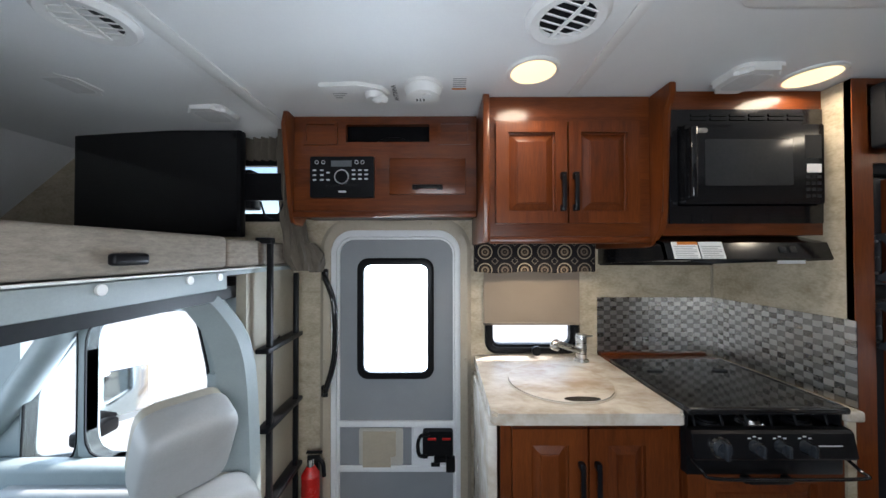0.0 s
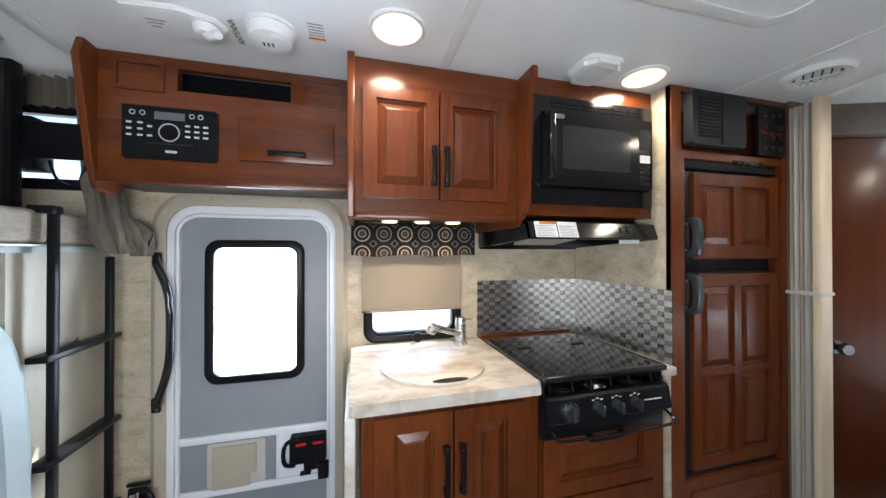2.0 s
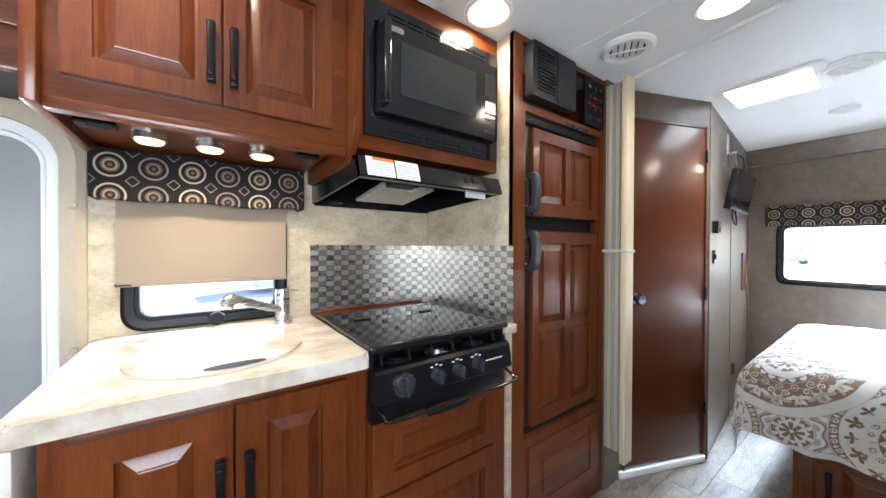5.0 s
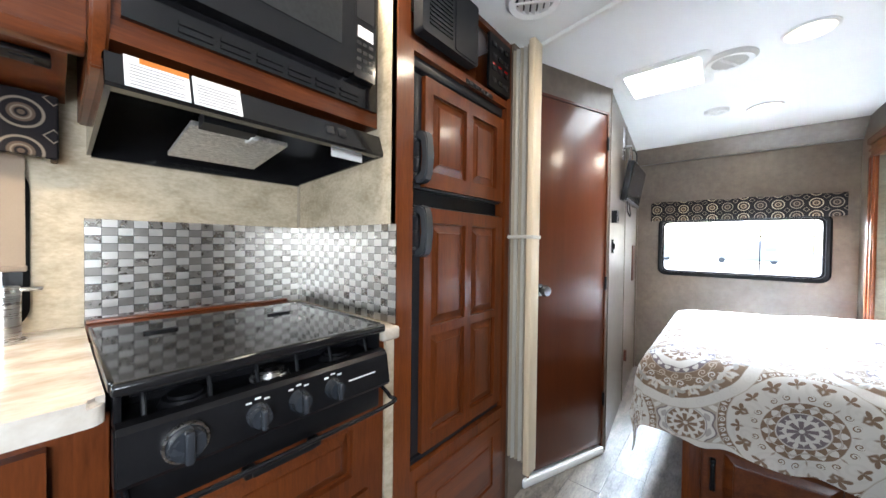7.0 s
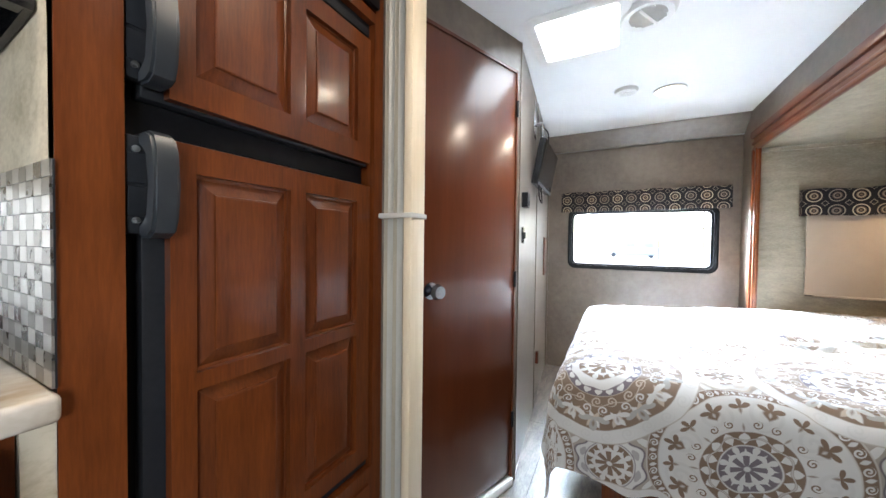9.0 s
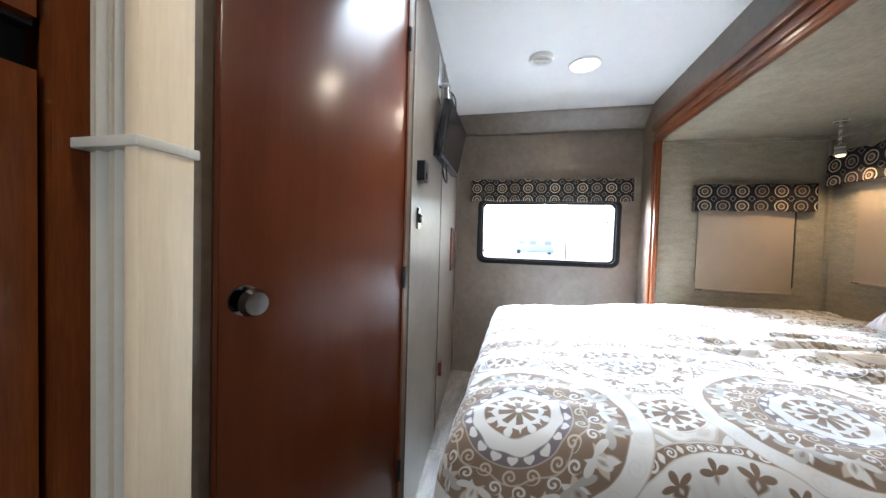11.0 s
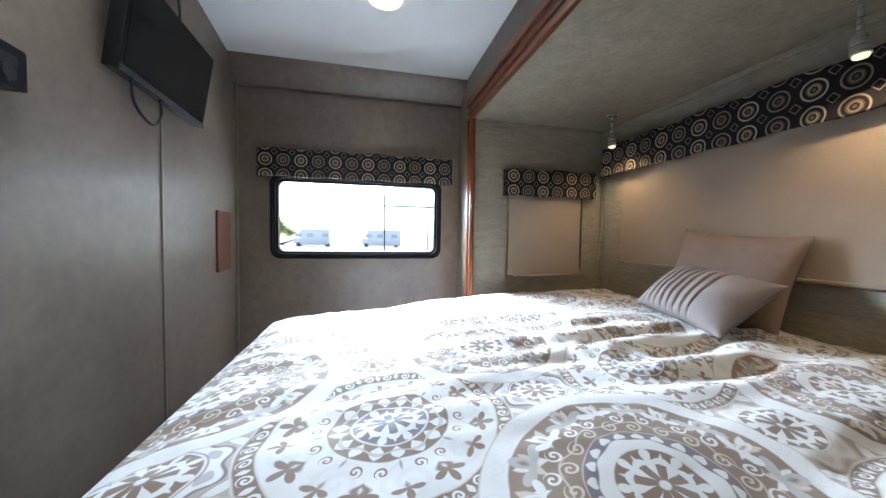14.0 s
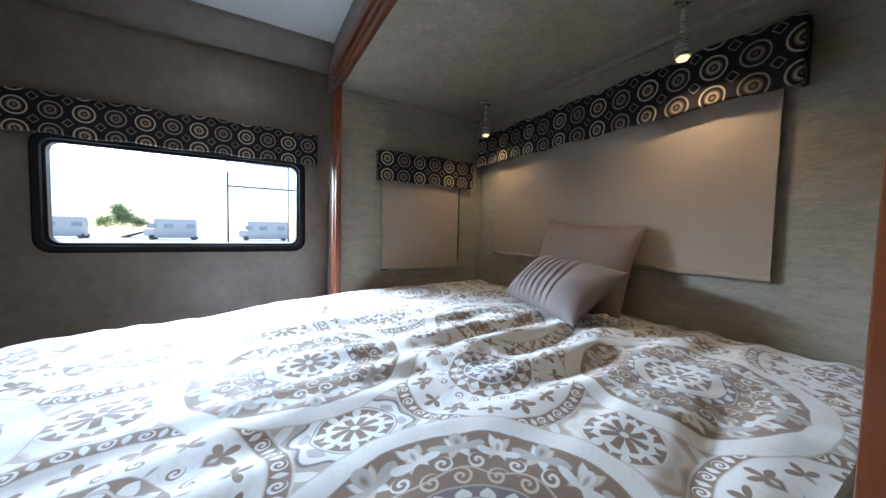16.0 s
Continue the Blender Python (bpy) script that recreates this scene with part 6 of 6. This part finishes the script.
t = thing("roof_hatch", (1.20, -1.35, CZ - 0.012), "flat white roof hatch cover with rounded corners", "roof hatch")
part("cover", (lambda b: (b.transform(UP), b)[1])(ring(bmesh.new(), rrect(1.15, 1.83, -1.57, -0.89, 0.07, 6), rrect(1.19, 1.79, -1.53, -0.93, 0.05, 6), -CZ, 0.012 - CZ, 0.005)), WHITE, t)
part("lid", (lambda b: (b.transform(UP), b)[1])(prism(bmesh.new(), rrect(1.185, 1.795, -1.535, -0.925, 0.05, 6), -CZ, 0.006 - CZ)), WHITE, t)

# skylight
t = tagged(thing("window_skylight", (3.23, -1.03, CZ - 0.01)), "white framed skylight with a bright diffuser", "", "", "structure")
part("frame", (lambda b: (b.transform(UP), b)[1])(ring(bmesh.new(), rrect(3.035, 3.425, -1.225, -0.835, 0.04, 6), rrect(3.075, 3.385, -1.185, -0.875, 0.02, 6), -CZ, 0.012 - CZ, 0.006)), WHITE, t)
part("diffuser", box(3.05, 3.41, -1.21, -0.85, CZ + 0.004, CZ + 0.010), SKYLIGHT, t)

# fittings above the fridge
t = thing("vent_heater", (2.03, -0.58, 1.75), "charcoal louvred heater panel above the fridge", "heater")
part("panel", prism(bmesh.new(), rrect(1.895, 2.174, 1.752, 1.960, 0.012), 0.575, 0.612), CHARCOAL, t, flip=FRONT)
for i in range(12):
    part("louvre", bx(bmesh.new(), 1.925, 2.03, 0.612, 0.616, 1.780 + i * 0.0135, 1.786 + i * 0.0135), BLACK, t, flip=FRONT)
part("lid", prism(bmesh.new(), rrect(2.045, 2.168, 1.758, 1.954, 0.008), 0.612, 0.616), CHARCOAL, t, flip=FRONT)
t = thing("monitor_panel", (2.37, -0.58, 1.745), "black tank monitor panel with rows of small switches", "control panel")
part("panel", prism(bmesh.new(), rrect(2.288, 2.446, 1.742, 1.950, 0.005), 0.575, 0.586), MATT, t, flip=FRONT)
for i in range(4):
    for j in range(3):
        part("switch", bx(bmesh.new(), 2.305 + j * 0.045, 2.335 + j * 0.045, 0.586, 0.590, 1.765 + i * 0.046, 1.783 + i * 0.046, 0.003), BLACK if (i + j) % 2 else CHARCOAL, t, flip=FRONT)
for j in range(3):
    part("indicator", bx(bmesh.new(), 2.31 + j * 0.045, 2.332 + j * 0.045, 0.586, 0.5875, 1.835, 1.841), RED, t, flip=FRONT)
fr = bpy.data.objects["refrigerator"]
part("control_strip", bx(bmesh.new(), 2.13, 2.30, 0.592, 0.5945, 1.690, 1.706, 0.001), BLACK, fr, flip=FRONT)
for i in range(4):
    part("button", bx(bmesh.new(), 2.15 + i * 0.035, 2.165 + i * 0.035, 0.5945, 0.596, 1.694, 1.702), CHARCOAL, fr, flip=FRONT)

# folded privacy door beside the fridge
t = thing("folding_door", (2.51, -0.62, 0.20), "folded beige pleated privacy door with a pale wooden post", "folding door")
for i in range(5):
    y = -0.580 - i * 0.0165
    bm = prism(bmesh.new(), [(2.482, y), (2.470 - 0.004 * (i % 2), y - 0.008), (2.482, y - 0.016), (2.52, y - 0.016), (2.52, y)], 0.22, 1.955)
    bm.transform(Matrix(((1, 0, 0, 0), (0, 0, 1, 0), (0, 1, 0, 0), (0, 0, 0, 1))))
    part("pleat", bm, (TRIM_BEIGE, CLEAR_SHADE)[i % 2], t)
POST = surface("pale_wood_post", (0.62, 0.50, 0.34), (0.72, 0.61, 0.45), 0.45, 4.0, (8, 8, 0.6), 30.0, 0.05)
part("post", box(2.458, 2.532, -0.690, -0.6635, 0.18, 1.97, 0.005), POST, t, "pale wood grain post")
part("tie_band", box(2.453, 2.536, -0.694, -0.58, 1.158, 1.172, 0.002), CLEAR_SHADE, t, "clear tie strap")
structure("wall_bath_return", box(2.478, 2.630, -0.587, -0.540, 0.0, CZ), TAUPE)

# ---- bedroom ----
t = thing("wall_television", (3.88, -0.76, 1.41), "small black wall television tilted down on a bracket", "television")
o, eu, ev = Vector((3.600, -0.785, 1.430)), Vector((0.432, 0.004, -0.014)), Vector((-0.020, -0.050, 0.245))
ew = eu.cross(ev).normalized()
TVM = Matrix(((eu.x, ew.x, ev.x, o.x), (eu.y, ew.y, ev.y, o.y), (eu.z, ew.z, ev.z, o.z), (0, 0, 0, 1)))
hs = part("housing", bx(bmesh.new(), 0, 1, -0.030, 0.006, 0, 1, 0.004), BLACK, t, flip=TVM)
part("screen", bx(bmesh.new(), 0.04, 0.96, 0.006, 0.0075, 0.10, 0.95), BLACK, t, flip=TVM)
part("chin", bx(bmesh.new(), 0.0, 1.0, 0.006, 0.010, 0.0, 0.06), CHARCOAL, t, "grey lower trim", flip=TVM)
bm = bx(bmesh.new(), 0.50, 0.58, 0.0, 0.006, 1.72, 1.93, 0.002)
rod(bm, (0.54, 0.0, 1.80), (0.54, 0.05, 1.80), 0.012, seg=12)
rod(bm, (0.54, 0.045, 1.80), (0.60, 0.05, 1.60), 0.010, seg=12)
part("bracket", bm, CHROME, t, flip=TVW)
part("cable", tube(bmesh.new(), smooth_path([(0.55, 0.03, 1.80), (0.66, 0.07, 1.77), (0.70, 0.05, 1.62), (0.62, 0.03, 1.55)], 6), 0.004, 8), MATT, t, flip=TVW)
part("cable", tube(bmesh.new(), smooth_path([(0.47, 0.04, 1.47), (0.475, 0.04, 1.37), (0.54, 0.05, 1.33), (0.62, 0.04, 1.38), (0.63, 0.03, 1.45)], 6), 0.004, 8), MATT, t, flip=TVW)
t = thing("thermostat", (3.33, -0.77, 1.27), "black wall thermostat with pale print", "thermostat")
part("box", prism(bmesh.new(), rrect(0.096, 0.176, 1.265, 1.335, 0.006), 0.0, 0.028), MATT, t, flip=TVW)
part("scale", bx(bmesh.new(), 0.110, 0.158, 0.028, 0.029, 1.30, 1.318), CHARCOAL, t, flip=TVW)
part("dial", rod(bmesh.new(), (0.138, 0.028, 1.287), (0.138, 0.032, 1.287), 0.013, seg=20), CHARCOAL, t, flip=TVW)
t = thing("light_switch", (3.33, -0.77, 1.09), "black rocker light switch plate", "switch")
part("plate", prism(bmesh.new(), rrect(0.108, 0.148, 1.090, 1.168, 0.006), 0.0, 0.008), BLACK, t, flip=TVW)
part("rocker", bx(bmesh.new(), 0.120, 0.136, 0.008, 0.016, 1.112, 1.145, 0.003), BLACK, t, flip=TVW)
t = thing("access_panel", (4.49, -0.69, 0.835), "plain cherry wood access panel on the wall", "panel")
part("board", prism(bmesh.new(), rrect(1.225, 1.425, 0.838, 1.138, 0.004), 0.0, 0.010), WOOD_DOOR, t, flip=TVW)
t = thing("wall_latch", (3.85, -0.73, 0.30), "small brown latch low on the wall", "latch")
part("plate", prism(bmesh.new(), rrect(0.79, 0.83, 0.27, 0.35, 0.008), 0.0, 0.018), WOOD_DOOR, t, flip=TVW)

REAR = facing(RX, 0, 90)
framed_window("window_rear", 0.826, 1.858, 0.882, 1.385, REAR, "black-framed rear window with rounded corners", 0.06, [(1.49, 1.497, 0.93, 1.35), (1.49, 1.815, 1.215, 1.222), (1.773, 1.778, 0.93, 1.35)])
valance(0.775, 1.912, 1.358, 1.518, 0.002, 0.078, REAR, 0.066, "dark valance with pale rings over the rear window")
SIDE = facing(4.46, 0, 90)
framed_window("window_slide_end", 2.205, 2.70, 0.81, 1.37, SIDE, "narrow slide-out window behind a drawn blind", 0.04)
blind(2.200, 2.682, 0.792, 1.40, 0.016, SIDE, "tan roller blind drawn down over the slide-out window")
valance(2.168, 2.765, 1.272, 1.428, 0.002, 0.050, SIDE, 0.042, "dark valance with cream rings in the slide-out")
HEAD = Matrix.Translation((0, -2.85, 0)) @ Matrix.Rotation(radians(180), 4, "Z") @ Matrix.Diagonal((1, -1, 1, 1))
framed_window("window_bed_head", -4.285, -3.15, 0.97, 1.43, HEAD, "wide bed-head window behind a drawn blind", 0.05)
blind(-4.27, -3.075, 0.888, 1.48, 0.016, HEAD, "wide tan roller blind drawn down behind the pillows")
valance(-4.40, -3.03, 1.405, 1.578, 0.002, 0.065, HEAD, 0.066, "long dark valance with cream rings above the bed head")
for x in (4.19, 3.26):
    t = thing("reading_light", (x, -2.68, 1.50), "small nickel drop spotlight lit above the bed head", "light", "bed-head reading lights")
    part("canopy", rod(bmesh.new(), (x, -2.68, 1.6995), (x, -2.68, 1.688), 0.028, 0.024, seg=24), STEEL, t)
    part("stem", rod(bmesh.new(), (x, -2.68, 1.69), (x, -2.68, 1.57), 0.006, seg=12), STEEL, t)
    part("head", rod(bmesh.new(), (x, -2.68, 1.58), (x - 0.004, -2.682, 1.528), 0.017, 0.021, seg=24), STEEL, t)
    part("bulb", rod(bmesh.new(), (x - 0.004, -2.682, 1.528), (x - 0.004, -2.682, 1.521), 0.018, 0.014, seg=24), LAMP, t)
    la = bpy.data.lights.new("reading_lamp", "SPOT")
    la.energy, la.color, la.spot_size, la.spot_blend, la.shadow_soft_size = 5.2, (1.0, 0.70, 0.38), radians(140), 0.7, 0.014
    new("reading_lamp", la).matrix_world = look((x - 0.004, -2.682, 1.518), (x - 0.004, -2.69, 1.0))

# bed
t = thing("bed_base", (3.55, -1.95, 0.0), "cherry bed platform with raised-panel doors", "bed base")
part("carcase", box(2.912, 4.10, -2.83, -1.17, 0.0, 0.42), WOOD, t)
BB = facing(2.912, 0, 90)
part("corner_post", bx(bmesh.new(), 1.165, 1.225, 0.0, 0.012, 0.0, 0.42, 0.003), WOOD, t, flip=BB)
for a, b in ((1.235, 1.66), (1.675, 2.03)):
    dd = raised_front("door", t, a, b, 0.03, 0.385, 0.0, [(a + 0.06, b - 0.06, 0.085, 0.33)], BB, material=WOOD_H)
    pull(dd, a + 0.03, 0.24, 0.02, 0.10, BB)
BED_TOP = [(2.74, -2.835), (2.74, -1.05), (3.93, -1.05), (4.36, -2.0), (4.42, -2.835)]
solid("mattress", (lambda b: (b.transform(Matrix(((1, 0, 0, 0), (0, 0, 1, 0), (0, 1, 0, 0), (0, 0, 0, 1)))), b)[1])(
    prism(bmesh.new(), [(2.83, -2.83), (2.83, -2.07), (2.80, -2.05), (2.80, -1.11), (3.88, -1.11), (4.30, -2.0), (4.35, -2.83)], 0.42, 0.70)), CUSHION, "thick mattress under the printed comforter", "mattress")


def edge_point(p):
    """The signed distance of a plan point to the bed's edge, with the nearest edge point."""
    best, inside = None, True
    for i in range(len(BED_TOP)):
        a, b = Vector(BED_TOP[i]), Vector(BED_TOP[(i + 1) % len(BED_TOP)])
        d = b - a
        q = a + d * max(0, min(1, (p - a).dot(d) / d.length_squared))
        if d.x * (p.y - a.y) - d.y * (p.x - a.x) > 0:
            inside = False
        if best is None or (p - q).length < best[0]:
            best = ((p - q).length, q)
    return (-best[0] if inside else best[0]), best[1]


bm = bmesh.new()
lay = bm.loops.layers.uv.new("uv")
NX, NY = 150, 150
grid = {}
for i in range(NX + 1):
    for j in range(NY + 1):
        p = Vector((2.47 + (4.45 - 2.47) * i / NX, -2.83 + (-0.76 + 2.83) * j / NY))
        k = max(0.0, min(1.0, (-1.80 - p.y) / 0.22))
        p.x += (2.83 + (4.43 - 2.83) * i / NX - p.x) * k * k * (3 - 2 * k)
        e, q = edge_point(p)
        wr = noise.noise(Vector((p.x * 5, p.y * 5, 0.3)))
        fold = noise.noise(Vector((p.x * 16 + p.y * 3, p.y * 2.5, 1.7)))
        fine_ = noise.noise(Vector((p.x * 22, p.y * 24, 4.0)))
        z = 0.727 + 0.007 * wr + 0.013 * fold + 0.005 * fine_
        creep = max(0.0, 1 - abs(p.y + 2.25) / 0.6)
        z += creep * 0.019 * math.sin(p.x * 46 + 5 * p.y + 2 * wr) * max(0.0, 1 - abs(p.x - 3.35) / 0.45)
        if e <= 0:
            z -= 0.030 * math.exp(e / 0.05)
            pos = Vector((p.x, p.y, z))
        else:
            nrm = (p - q).normalized()
            out = 0.022 * (1 - math.exp(-e / 0.03)) + e * 0.10 + 0.020 * e / 0.3 * math.sin((q.x * 1.0 - q.y) * 26 + 3 * wr)
            pos = Vector((q.x + nrm.x * out, q.y + nrm.y * out, 0.697 - e * 0.985 + 0.004 * wr))
        grid[i, j] = (bm.verts.new(pos), (p.x, p.y))
for i in range(NX):
    for j in range(NY):
        q = [grid[i, j], grid[i + 1, j], grid[i + 1, j + 1], grid[i, j + 1]]
        f = bm.faces.new([v for v, _ in q])
        for lo, (_, uv) in zip(f.loops, q):
            lo[lay].uv = uv
bmesh.ops.solidify(bm, geom=bm.faces[:], thickness=0.012)
solid("comforter", bm, MEDALLION, "white and taupe medallion-print comforter with creases over the bed", "comforter")


def cushion(name, w_, h_, th, m, material, label, pleats=False):
    bm = bmesh.new()
    N = 110 if pleats else 44
    sheets = []
    for side in (1, -1):
        rows = []
        for i in range(N + 1):
            row = []
            for j in range(N + 1):
                u, v = 2 * i / N - 1, 2 * j / N - 1
                puff = (max(0.0, 1 - abs(u) ** 2.6) ** 0.62) * (max(0.0, 1 - abs(v) ** 2.6) ** 0.62)
                pin = 1 - 0.07 * (1 - abs(u) ** 2) * abs(v) ** 3
                pin2 = 1 - 0.07 * (1 - abs(v) ** 2) * abs(u) ** 3
                d = th / 2 * puff + 0.006 * noise.noise(Vector((u * 2.2, v * 2.2, side * 3.0 + th * 9))) * puff
                if pleats and side == 1 and u < 0.42:
                    d -= 0.012 * puff * max(0.0, 1 - abs(((u * 6.4) % 1) - 0.5) * 5.0)
                row.append(bm.verts.new((u * w_ / 2 * pin2, -side * d, v * h_ / 2 * pin)))
            rows.append(row)
        sheets.append(rows)
        for i in range(N):
            for j in range(N):
                bm.faces.new((rows[i][j], rows[i + 1][j], rows[i + 1][j + 1], rows[i][j + 1]))
    bmesh.ops.remove_doubles(bm, verts=bm.verts, dist=1e-5)
    bm.transform(m)
    return solid(name, bm, material, label, "pillow")


MAUVE = surface("mauve_brown_cotton", (0.115, 0.090, 0.081), (0.150, 0.118, 0.106), 0.8, 8.0, (1, 1, 1), 260.0, 0.25)
RUST = surface("tan_brown_suede", (0.125, 0.082, 0.062), (0.168, 0.114, 0.087), 0.85, 9.0, (1, 1, 1), 120.0, 0.35)
cushion("pillow", 0.46, 0.38, 0.13, pose(3.625, -2.745, 0.875, -14, 0, 178) @ pose(0, 0, 0, 0, 4, 0), RUST, "square tan suede pillow leaning on the bed-head wall")
cushion("pillow", 0.43, 0.25, 0.14, pose(3.575, -2.56, 0.825, -50, 0, 172) @ pose(0, 0, 0, 0, 5, 0), MAUVE, "mauve lumbar pillow with stitched pleats lying against another", True)

# ---- outside ----
GROUND = surface("pale_concrete", (0.36, 0.36, 0.35), (0.46, 0.46, 0.45), 0.8, 0.6, (1, 1, 1), 8.0, 0.1)
structure("ground", box(-300, 300, -300, 300, -0.95, -0.90), GROUND, "pale concrete lot round the vehicle")
BODY = surface("white_vehicle_paint", (0.68, 0.69, 0.70), (0.76, 0.77, 0.78), 0.35, 2.0)
# Vehicle windows: the bright lot's glare is put into a pale colour.
GLARE_GLASS = surface("washed_out_vehicle_glass", (0.45, 0.48, 0.50), (0.52, 0.55, 0.57), 0.1, 2.0, bump=0.0)


def parked_van(x, y, turn, length=7.0):
    t = thing("parked_motorhome", (x, y, -0.9), "white motorhome parked across the lot", "motorhome", "parked motorhomes")
    m = pose(x, y, -0.9, 0, 0, turn)
    part("body", bx(bmesh.new(), -length / 2, length / 2, -1.1, 1.1, 0.28, 2.9, 0.15), BODY, t, flip=m)
    part("cab", bx(bmesh.new(), length / 2 - 0.1, length / 2 + 1.1, -1.0, 1.0, 0.5, 1.5, 0.2), BODY, t, flip=m)
    for s in (-1, 1):
        for a in (-2.2, 0.2, 2.0):
            part("window", bx(bmesh.new(), a, a + 1.0, s * 1.1 - 0.015, s * 1.1 + 0.015, 1.6, 2.2, 0.01), GLARE_GLASS, t, flip=m)
        for a in (-2.0, length / 2 + 0.2):
            # Tyre rubber is greyed in its colour to imitate the glare outdoors.
            part("wheel", rod(bmesh.new(), (a, s * 0.85, 0.34), (a, s * 1.08, 0.34), 0.34, seg=24), surface("glare_lightened_tyre", (0.10, 0.10, 0.10), (0.16, 0.16, 0.155), 0.8) if "glare_lightened_tyre" not in bpy.data.materials else bpy.data.materials["glare_lightened_tyre"], t, flip=m)


parked_van(62, 7.4, 90, 4.6)
parked_van(60, -4.0, 88, 5.5)
parked_van(66, 20.0, 92, 4.4)
parked_van(6, 16, 5)
t = thing("tree", (72, 15.6, -0.9), "leafy green tree beyond the lot", "tree")
TRUNK = surface("bark", (0.06, 0.045, 0.03), (0.11, 0.085, 0.06), 0.9, 6.0)
LEAF = surface("green_leaves", (0.09, 0.13, 0.06), (0.12, 0.17, 0.09), 0.7, 3.0, bump=0.0)
nt = LEAF.node_tree
thin = nt.nodes.new("ShaderNodeBsdfTranslucent")
thin.inputs["Color"].default_value = (0.30, 0.42, 0.20, 1.0)
both = nt.nodes.new("ShaderNodeMixShader")
both.inputs[0].default_value = 0.6
nt.links.new(nt.nodes["Principled BSDF"].outputs[0], both.inputs[1])
nt.links.new(thin.outputs[0], both.inputs[2])
nt.links.new(both.outputs[0], nt.nodes["Material Output"].inputs["Surface"])
bm = tube(bmesh.new(), [(72, 15.6, -0.95), (72.05, 10.75, 0.8), (72.0, 15.6, 2.4)], lambda q: 0.22 - 0.12 * q, 10)
for a in range(5):
    tube(bm, smooth_path([(72.0, 15.6, 1.2 + 0.2 * a), (72 + 0.7 * math.cos(a * 1.3), 15.6 + 0.7 * math.sin(a * 1.3), 2.2 + 0.2 * a), (72 + 1.3 * math.cos(a * 1.3), 15.6 + 1.3 * math.sin(a * 1.3), 2.9 + 0.2 * a)], 4), lambda q: 0.08 - 0.05 * q, 7)
part("trunk", bm, TRUNK, t)
rng = random.Random(5)
vs, fs = [], []
for k in range(5200):
    c_ = rng.choice([(0, 0, 2.6, 1.7), (1.2, 0.6, 2.0, 1.2), (-1.1, -0.7, 2.1, 1.2), (0.2, -1.9, 1.5, 1.1), (-0.2, 2.0, 1.5, 1.1), (0, 0.3, 3.5, 1.0)])
    d = Vector((rng.gauss(0, 1), rng.gauss(0, 1), rng.gauss(0, 0.8)))
    d = d.normalized() * c_[3] * (0.25 + 0.85 * rng.random())
    p = Vector((72 + c_[0], 15.6 + c_[1], c_[2])) + d
    a_, b_ = Vector((rng.uniform(-1, 1), rng.uniform(-1, 1), rng.uniform(-1, 1))) * 0.2, Vector((rng.uniform(-1, 1), rng.uniform(-1, 1), rng.uniform(-1, 1))) * 0.2
    fs.append([len(vs), len(vs) + 1, len(vs) + 2])
    vs += [p, p + a_, p + b_]
me = bpy.data.meshes.new("crown")
me.from_pydata([tuple(Vector(v) - Vector((72, 15.6, -0.9))) for v in vs], [], fs)
me.materials.append(LEAF)
cr = new("crown", me)
cr.parent = t

# ---- pieces: floor planks and splash tiles ----
planks = {}
for i in range(15):
    y = -2.03 + i * 0.145
    x = -0.30 + 0.37 * (i * 7 % 5) / 5 - 0.6
    while x < RX:
        a, b = max(x, -0.30), min(x + 0.91, RX)
        if b - a > 0.05:
            key = round(b - a, 3)
            y1 = min(y + 0.1435, -0.002)
            if key not in planks:
                bm = bx(bmesh.new(), 0.0008, key - 0.0008, 0.0, 0.1430, -0.0045, 0.0)
                planks[key] = bm
                ob = part("plank", bm, VINYL, floor)
                planks[key] = ob.data
            else:
                ob = new("plank", planks[key])
                ob.parent = floor
            ob.location = (a, y, 0.0)
        x += 0.91

# One steel brushed both ways; its two reflections are put into base colours.
TILE_A = surface("steel_tile_bright_reflection", (0.56, 0.545, 0.52), (0.66, 0.645, 0.62), 0.33, 6.0, (1, 1, 1), 60.0, 0.03, metal=0.95)
TILE_B = surface("steel_tile_dim_reflection", (0.29, 0.275, 0.255), (0.36, 0.345, 0.325), 0.28, 6.0, (1, 1, 1), 60.0, 0.03, metal=0.95)


def splash(name, u1, flip, label, cols, v0=0.905, v1=1.188, rows=13):
    t = thing(name, tuple(flip @ Vector((u1 / 2, 0, v0))), label, "splashback")
    part("backing", bx(bmesh.new(), 0, u1, 0.0, 0.002, v0, v1), CHARCOAL, t, flip=flip)
    cw, ch = u1 / cols, (v1 - v0) / rows
    mesh = {}
    for i in range(cols):
        for j in range(rows):
            k = (i + j) % 2
            if k not in mesh:
                ob = part("tile", bx(bmesh.new(), 0.0006, cw - 0.0006, 0.002, 0.0045, v0 + 0.0006, v0 + ch - 0.0006), (TILE_B, TILE_A)[k], t, flip=flip)
                mesh[k] = ob.data
            else:
                ob = new("tile", mesh[k])
                ob.parent = t
            ob.location = flip.to_3x3() @ Vector((i * cw, 0, j * ch))


splash("splashback", 0.574, facing(1.257, -0.001, 0), "checkered brushed steel tile splashback behind the stove", 18)
splash("splashback", 0.574, facing(1.833, -0.006, 90), "checkered brushed steel tile splashback beside the stove", 18)
structure("trim_splash_corner", box(1.826, 1.8325, -0.010, -0.001, 1.188, 1.36), TRIM_BEIGE)
